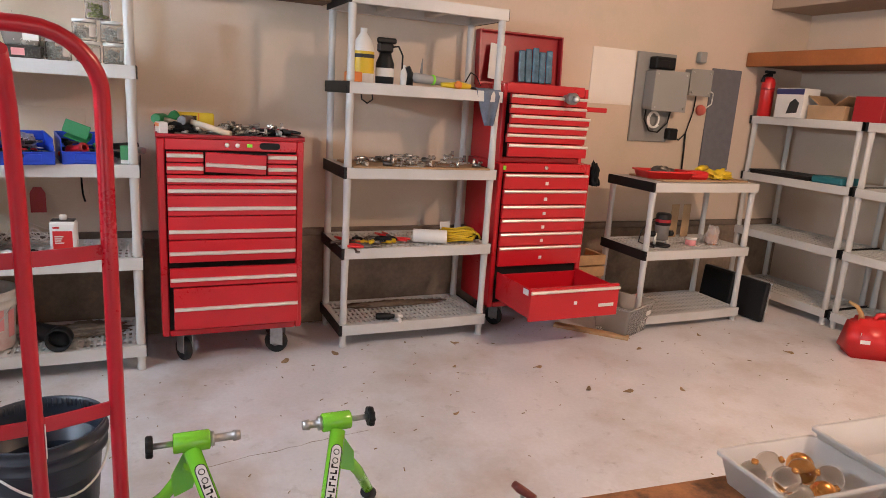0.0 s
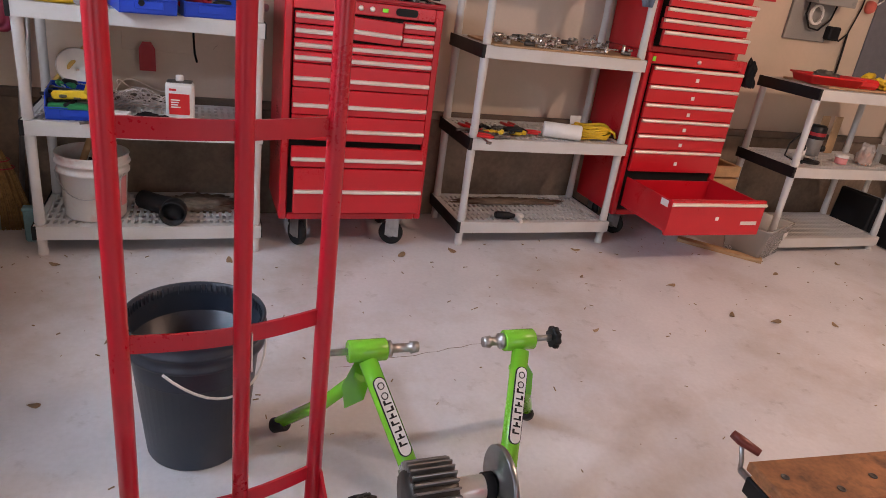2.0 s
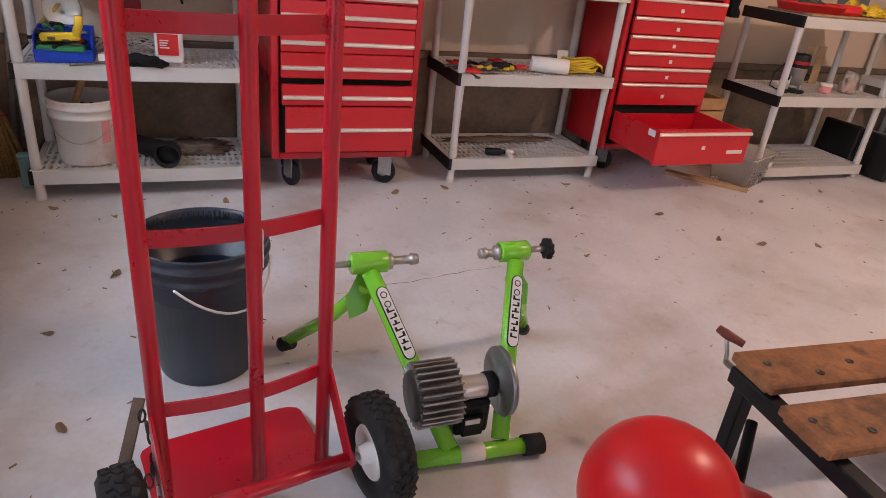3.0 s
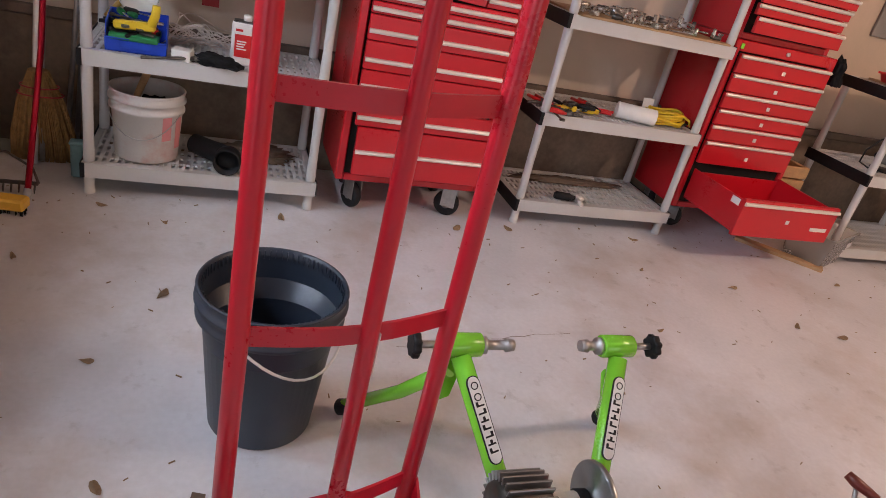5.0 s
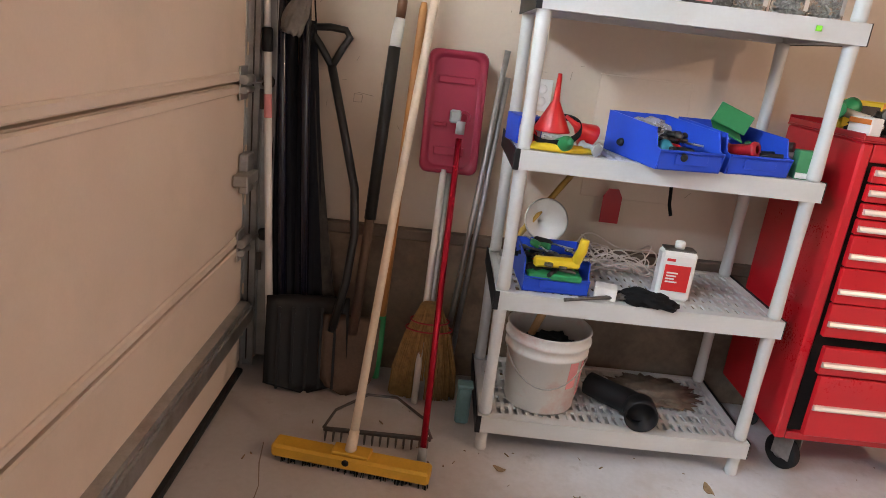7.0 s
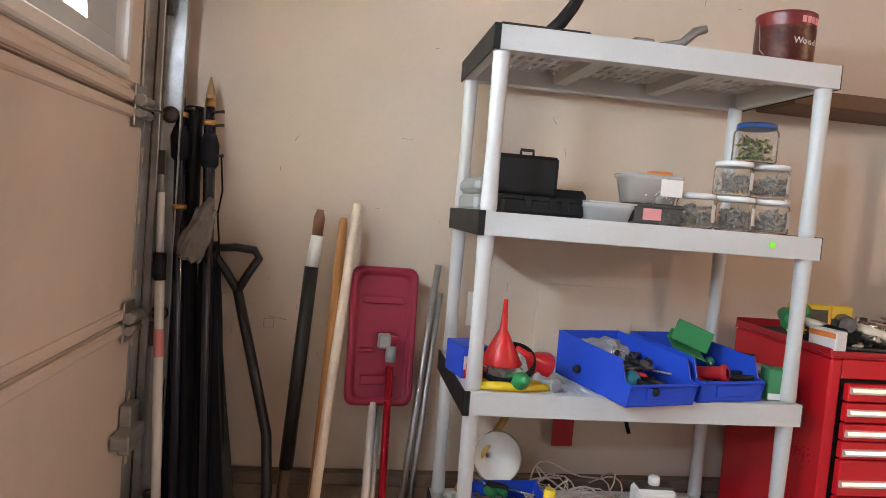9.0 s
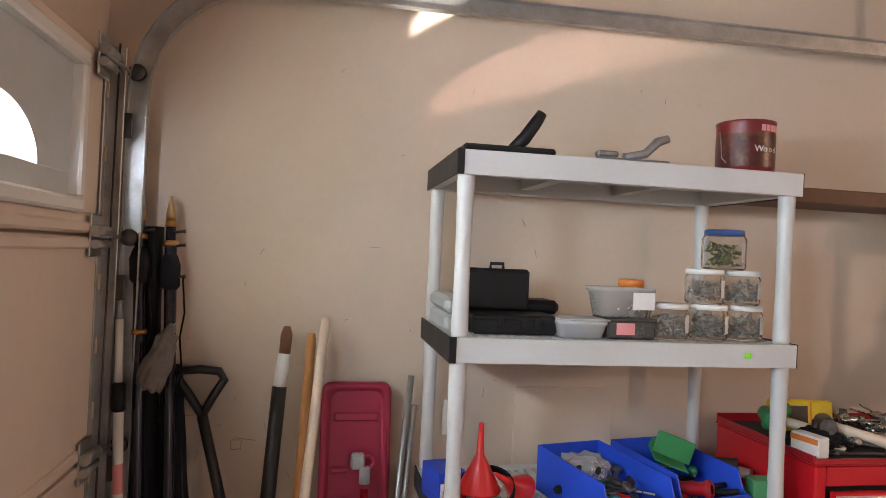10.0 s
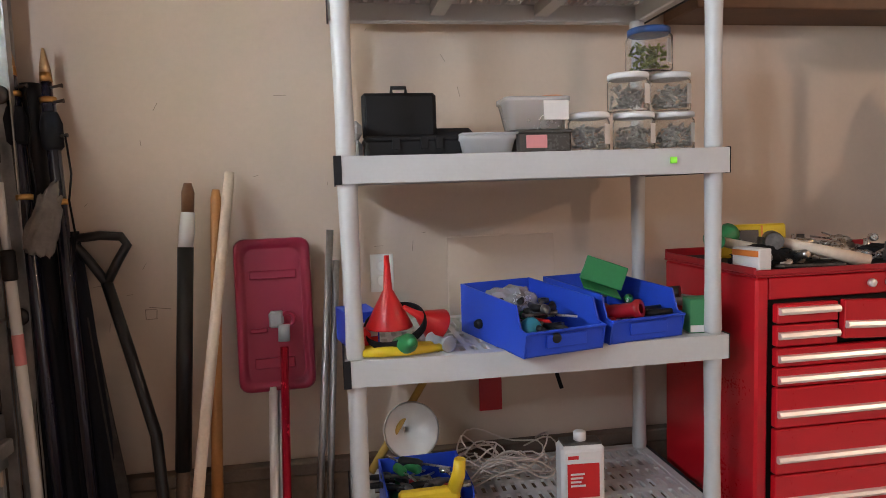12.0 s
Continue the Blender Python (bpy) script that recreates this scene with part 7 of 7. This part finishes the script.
tagged(solid("timber_offcut", bx(B(), (-0.24, -0.03, 0), (0.24, 0.03, 0.022), 0.003), WOOD, m=pose(3.50, -0.12, 0, 0, 0, -46)), "pale timber batten lying on the floor", "batten")
crate = thing("wooden_crate", pose(3.66, 0.30, 0), "rough wooden crate behind the cabinet", "crate")
for z in (0.02, 0.15, 0.28, 0.36):
    part("slat", bx(B(), (-0.10, -0.11, z), (0.14, -0.09, z + 0.07), 0.003), TAN_WOOD, crate)
for x in (-0.10, 0.11):
    part("corner_post", bx(B(), (x, -0.089, 0), (x + 0.03, 0.10, 0.43), 0.003), TAN_WOOD, crate)
for y, x, hh in ((0.14, 4.83, 0.30), (-0.12, 4.87, 0.29)):
    k = thing("black_case", pose(x, y, 0, 0, 5, 4), "flat black plastic case standing on edge", "case", "flat black cases")
    part("shell", bx(B(), (-0.03, -0.14, 0.004), (0.012, 0.14, hh), 0.010), BLACK_PLASTIC, k)
    part("rim", bx(B(), (0.014, -0.142, 0.003), (0.022, 0.142, hh + 0.002), 0.003), GREY_PLASTIC, k)
hang = soft_lump("tool_belt", pose(3.545, 0.10, 0.92), (0.03, 0.05, 0.10), CLOTH_BLACK, "black tool belt hung on the cabinet side", "tool belt", 61)

# ---- electrical boxes on the wall ----
GREY_BOX = mat("grey_enclosure", (0.30, 0.295, 0.27), 0.5, vary=0.05, scale=5)
GREY_PLY = mat("grey_painted_board", (0.27, 0.265, 0.25), 0.7, vary=0.15, scale=6, bump=0.2)
brd = thing("backing_board", pose(0, 0, 0), "grey painted plywood board screwed to the wall", "board")
part("board", bx(B(), (4.12, 0.500, 1.20), (4.47, 0.519, 1.83), 0.003), GREY_PLY, brd)


def enclosure(x0, x1, z0, z1, d, label):
    e = thing("electrical_box", pose(0, 0, 0), label, "electrical box")
    part("body", bx(B(), (x0, 0.499 - d, z0), (x1, 0.499, z1), 0.006), GREY_BOX, e)
    part("cover", bx(B(), (x0 - 0.006, 0.493 - d, z0 - 0.006), (x1 + 0.006, 0.4985 - d, z1 + 0.006), 0.005), GREY_BOX, e)
    for x in (x0 + 0.02, x1 - 0.02):
        for z in (z0 + 0.02, z1 - 0.02):
            part("screw", lathe(B(), [(0.006, 0), (0.006, 0.003), (0.001, 0.004)], 10, pose(x, 0.4925 - d, z, 90)), STEEL, e)
    return e


enclosure(4.20, 4.50, 1.43, 1.70, 0.11, "large grey electrical enclosure on the wall")
enclosure(4.56, 4.76, 1.555, 1.735, 0.07, "smaller grey electrical box on the wall")
tb2 = thing("transformer", pose(4.31, 0.46, 1.715), "black transformer box above the enclosure", "transformer")
part("body", bx(bx(B(), (-0.09, -0.04, 0), (0.09, 0.038, 0.085), 0.008), (-0.08, -0.05, 0.01), (0.02, -0.04, 0.06), 0.006), BLACK_PLASTIC, tb2)
sq = thing("sensor_box", pose(4.70, 0.50, 1.79), "small square grey sensor box", "sensor")
part("body", bx(B(), (-0.035, -0.03, 0), (0.035, 0.018, 0.08), 0.008), GREY_BOX, sq)
rc = thing("red_outlet", pose(4.77, 0.515, 1.45), "round red plug with a cable", "plug")
part("face", lathe(B(), [(0.04, 0), (0.042, 0.01), (0.035, 0.03), (0.001, 0.032)], 18, pose(0, 0, 0, 90)), mat("faded_red", (0.55, 0.12, 0.09), 0.5, vary=0.1), rc)
part("cable", tube(B(), [(0.03, -0.02, 0.01), (0.09, -0.02, 0.05), (0.10, -0.015, 0.13), (0.02, -0.015, 0.16), (-0.05, -0.015, 0.12)], 0.005, 8), WHITE, rc)
pl = thing("power_adapter", pose(4.49, 0.51, 1.22), "black plug-in power adapter", "adapter")
part("body", bx(B(), (-0.045, -0.06, 0), (0.045, 0.008, 0.085), 0.010), BLACK_PLASTIC, pl)
part("cord", tube(B(), [(0.04, -0.03, 0.02), (0.10, -0.01, 0.0), (0.16, -0.008, 0.05), (0.21, -0.006, 0.22), (0.215, -0.006, 0.33)], 0.005, 8), BLACK_PLASTIC, pl)
part("drop_cord", tube(B(), [(0.16, -0.008, 0.05), (0.17, -0.008, -0.10), (0.175, -0.008, -0.25)], 0.007, 8), BLACK_PLASTIC, pl)
wl2 = tagged(solid("coiled_cable", tube(B(), [(4.28 + 0.05 * math.cos(a) + 0.012 * a / 6, 0.46, 1.36 + 0.055 * math.sin(a)) for a in [0.6 + i * 0.45 for i in range(26)]], 0.007, 8), WHITE), "white cable loops under the enclosure", "cable")
tagged(solid("drooping_cable", tube(B(), [(4.22, 0.47, 1.43), (4.215, 0.47, 1.36), (4.27, 0.47, 1.28), (4.35, 0.47, 1.27), (4.43, 0.47, 1.34), (4.45, 0.47, 1.43)], 0.006, 8), BLACK_PLASTIC), "black cable drooping under the enclosure", "cable")
tagged(solid("felt_board", bx(B(), (4.84, 0.508, 1.0), (5.14, 0.519, 1.765), 0.003), mat("slate_felt", (0.15, 0.15, 0.165), 0.9, vary=0.12, scale=20, bump=0.3)), "slate grey felt panel on the wall", "panel")
tagged(solid("white_sheet", bx(B(), (3.74, 0.513, 1.45), (4.11, 0.519, 1.83), 0.001), mat("white_board", (0.80, 0.74, 0.66), 0.5, vary=0.04)), "pale white sheet fixed to the wall", "sheet")

# ---- end wall shelving ----
E4, E3 = 1.436, 0.996
ex = thing("fire_extinguisher", pose(5.34, 0.42, E4), "red fire extinguisher with a black valve", "fire extinguisher")
part("cylinder", lathe(B(), [(0.045, 0), (0.05, 0.006), (0.05, 0.25), (0.04, 0.285), (0.018, 0.30), (0.001, 0.30)], 22), RED_PL, ex)
part("band", lathe(B(), [(0.0505, 0.20), (0.0515, 0.202), (0.0515, 0.215), (0.0505, 0.217)], 22), RED_DARK, ex)
part("valve", bx(bx(B(), (-0.02, -0.015, 0.295), (0.02, 0.015, 0.335), 0.006), (-0.055, -0.01, 0.325), (0.05, 0.01, 0.345), 0.005), BLACK_PLASTIC, ex)
part("nozzle", tube(B(), [(-0.02, 0, 0.315), (-0.06, 0, 0.30), (-0.07, 0, 0.26)], [0.012, 0.011, 0.015], 10), BLACK_PLASTIC, ex)
lb = thing("carton", pose(5.34, 0.16, E4, 0, 0, -92), "white printed carton with a lamp picture", "carton")
part("box", bx(B(), (-0.12, -0.06, 0), (0.12, 0.10, 0.215), 0.003), PAPER, lb)
part("top_band", bx(B(), (-0.12, -0.0625, 0.17), (0.12, -0.0605, 0.21), 0.001), mat("navy_print", (0.05, 0.05, 0.16), 0.5), lb, "dark blue printed band")
part("picture", prism(B(), [(-0.01, 0.03), (0.08, 0.04), (0.09, 0.11), (0.05, 0.14), (0.01, 0.11)], 0.0605, 0.063, pose(0, 0, 0, 90)), INK, lb, "black printed lamp picture")
cb = thing("cardboard_box", pose(5.37, -0.12, E4, 0, 0, -88), "open brown cardboard box with splayed flaps", "cardboard box")
part("box", bx(B(), (-0.14, -0.06, 0), (0.14, 0.14, 0.10), 0.003), CARD, cb)
for x0, r in ((-0.14, 35), (0.14, -35)):
    part("flap", bx(B(), (-0.06, -0.06, 0), (0.06, 0.14, 0.004), 0.001), CARD, cb, "", pose(x0 * 0.72, -0.0, 0.13, 0, r, 0))
cb2 = thing("red_carton", pose(5.37, -0.42, E4, 0, 0, -90), "dark red printed carton", "carton")
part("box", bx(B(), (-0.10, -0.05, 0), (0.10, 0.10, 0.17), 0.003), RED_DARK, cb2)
bt = thing("black_tray", pose(5.37, 0.16, E3), "long flat black plastic tray", "tray")
part("tray", bx(bx(B(), (-0.08, -0.26, 0), (0.20, 0.26, 0.025), 0.006), (-0.085, -0.265, 0.02), (0.205, 0.265, 0.032), 0.004), BLACK_PLASTIC, bt)
tl = thing("teal_case", pose(5.36, -0.24, E3), "flat teal plastic case on the shelf", "case")
part("body", bx(B(), (-0.07, -0.12, 0), (0.15, 0.12, 0.05), 0.012), mat("teal_case_plastic", (0.015, 0.16, 0.20), 0.45, vary=0.1), tl)
tagged(solid("timber_offcut", bx(B(), (-0.14, -0.02, 0), (0.14, 0.02, 0.02), 0.003), PALE_WOOD, m=pose(5.12, 0.02, 0, 0, 0, 70)), "short pale timber offcut on the floor", "batten")

# ---- petrol can ----
gc = thing("petrol_can", pose(5.06, -0.93, 0, 0, 0, -34), "red plastic petrol can with a tan spout", "petrol can")
bm = B()
tmp = bmesh.new()
bmesh.ops.create_cube(tmp, size=1)
bmesh.ops.scale(tmp, vec=(0.36, 0.24, 0.24), verts=tmp.verts)
for v in tmp.verts:
    if v.co.z > 0:
        v.co.x *= 0.78
        v.co.y *= 0.8
bmesh.ops.bevel(tmp, geom=tmp.edges[:], offset=0.035, segments=3, affect="EDGES")
bmesh.ops.translate(tmp, vec=(0, 0, 0.12), verts=tmp.verts)
for f in tmp.faces:
    f.smooth = True
merge(bm, tmp)
part("body", bm, RED_PL, gc)
part("handle", tube(B(), [(-0.02, 0, 0.225), (0.0, 0, 0.265), (0.06, 0, 0.275), (0.12, 0, 0.26), (0.13, 0, 0.22)], 0.016, 10), RED_PL, gc)
part("spout", tube(B(), [(-0.09, 0, 0.225), (-0.10, 0, 0.27), (-0.13, 0, 0.31), (-0.18, 0, 0.335)], [0.02, 0.014, 0.012, 0.009], 12), mat("tan_plastic", (0.50, 0.30, 0.12), 0.5, vary=0.1), gc, "tan plastic pouring spout")
part("label", bx(B(), (-0.12, -0.117, 0.09), (-0.06, -0.112, 0.16), 0.001), PAPER, gc, "white warning label", pose(0, -0.003, 0, -6))

# ---- bits on the floor ----
LEAF = mat("dry_leaf", (0.27, 0.18, 0.10), 0.8, vary=0.3, scale=40, bump=0.4, per_object=0.4)
leaf_mesh = []
for k in range(3):
    bm = B()
    out = [(0.022 * math.cos(a) * (1 + 0.2 * math.sin(3 * a + k)), 0.010 * math.sin(a), 0.004 + 0.004 * math.sin(2 * a + k)) for a in [i * math.tau / 12 for i in range(12)]]
    rings(bm, [[(x, y, z) for x, y, z in out], [(x * 0.97, y * 0.97, z + 0.0022) for x, y, z in out]], smooth=False)
    me = bpy.data.meshes.new("leaf")
    bm.to_mesh(me)
    bm.free()
    me.materials.append(LEAF)
    leaf_mesh.append(me)


def leaf(x, y, s=1.0, rot=0.0, k=0):
    o = new("dry_leaf", leaf_mesh[k % 3])
    o.matrix_basis = pose(x, y, 0.0, 0, 0, rot) @ Matrix.Diagonal((s, s, 1, 1))
    tagged(o, "small dry brown leaf on the concrete", "leaf", "leaves on the floor")


for i, (x, y, s) in enumerate(((2.85, -0.53, 1.2), (2.96, -0.85, 1.2), (0.737, -0.117, 1.4), (0.284, -0.231, 0.7), (3.15, -0.93, 1.5), (1.55, -0.09, 1.6), (1.83, -0.05, 1.5), (2.55, -0.07, 1.2), (2.18, -0.9, 0.8), (0.32, -0.75, 1.3), (-0.15, -0.55, 0.9), (0.05, -0.12, 1.0), (3.62, -0.45, 1.1), (4.2, -0.35, 1.0), (0.24, -1.55, 1.1), (0.15, -1.1, 0.9), (2.4, -0.40, 0.7), (3.45, -1.0, 1.0), (4.55, -0.75, 1.4))):
    leaf(x, y, s, 47 * i, i)
random.seed(77)
crumb = B()
for i in range(260):
    x, y = random.uniform(-0.8, 5.0), -1.9 + 2.2 * random.random() ** 0.6
    s = random.uniform(0.0012, 0.004)
    a = random.uniform(0, 3)
    L = s * random.uniform(1, 3.5)
    tube(crumb, [(x - L * math.cos(a), y - L * math.sin(a), s * 0.5), (x, y, s * 0.6), (x + L * math.cos(a), y + L * math.sin(a), s * 0.5)], s * 0.6, 5)
tagged(solid("floor_litter", crumb, LEAF), "tiny twigs and grit scattered on the floor", "litter", kind="stuff")
crk = B()
random.seed(6)


def crack(a, b, n=14, wob=0.008, w=0.0016):
    a, b = Vector((*a, 0.0)), Vector((*b, 0.0))
    d = (b - a).normalized()
    s = Vector((-d.y, d.x, 0))
    pts = [a + (b - a) * i / n + s * random.gauss(0, wob) for i in range(n + 1)]
    tube(crk, pts, [w * random.uniform(0.5, 1.3) for _ in pts], 5)


crack((1.05, -1.02), (1.75, -0.92), wob=0.004, w=0.0011)
crack((-0.72, -0.10), (-0.50, -1.6), w=0.0018, wob=0.004)
tagged(solid("floor_cracks", crk, STAINED), "hairline cracks in the concrete floor", "crack", kind="structure")
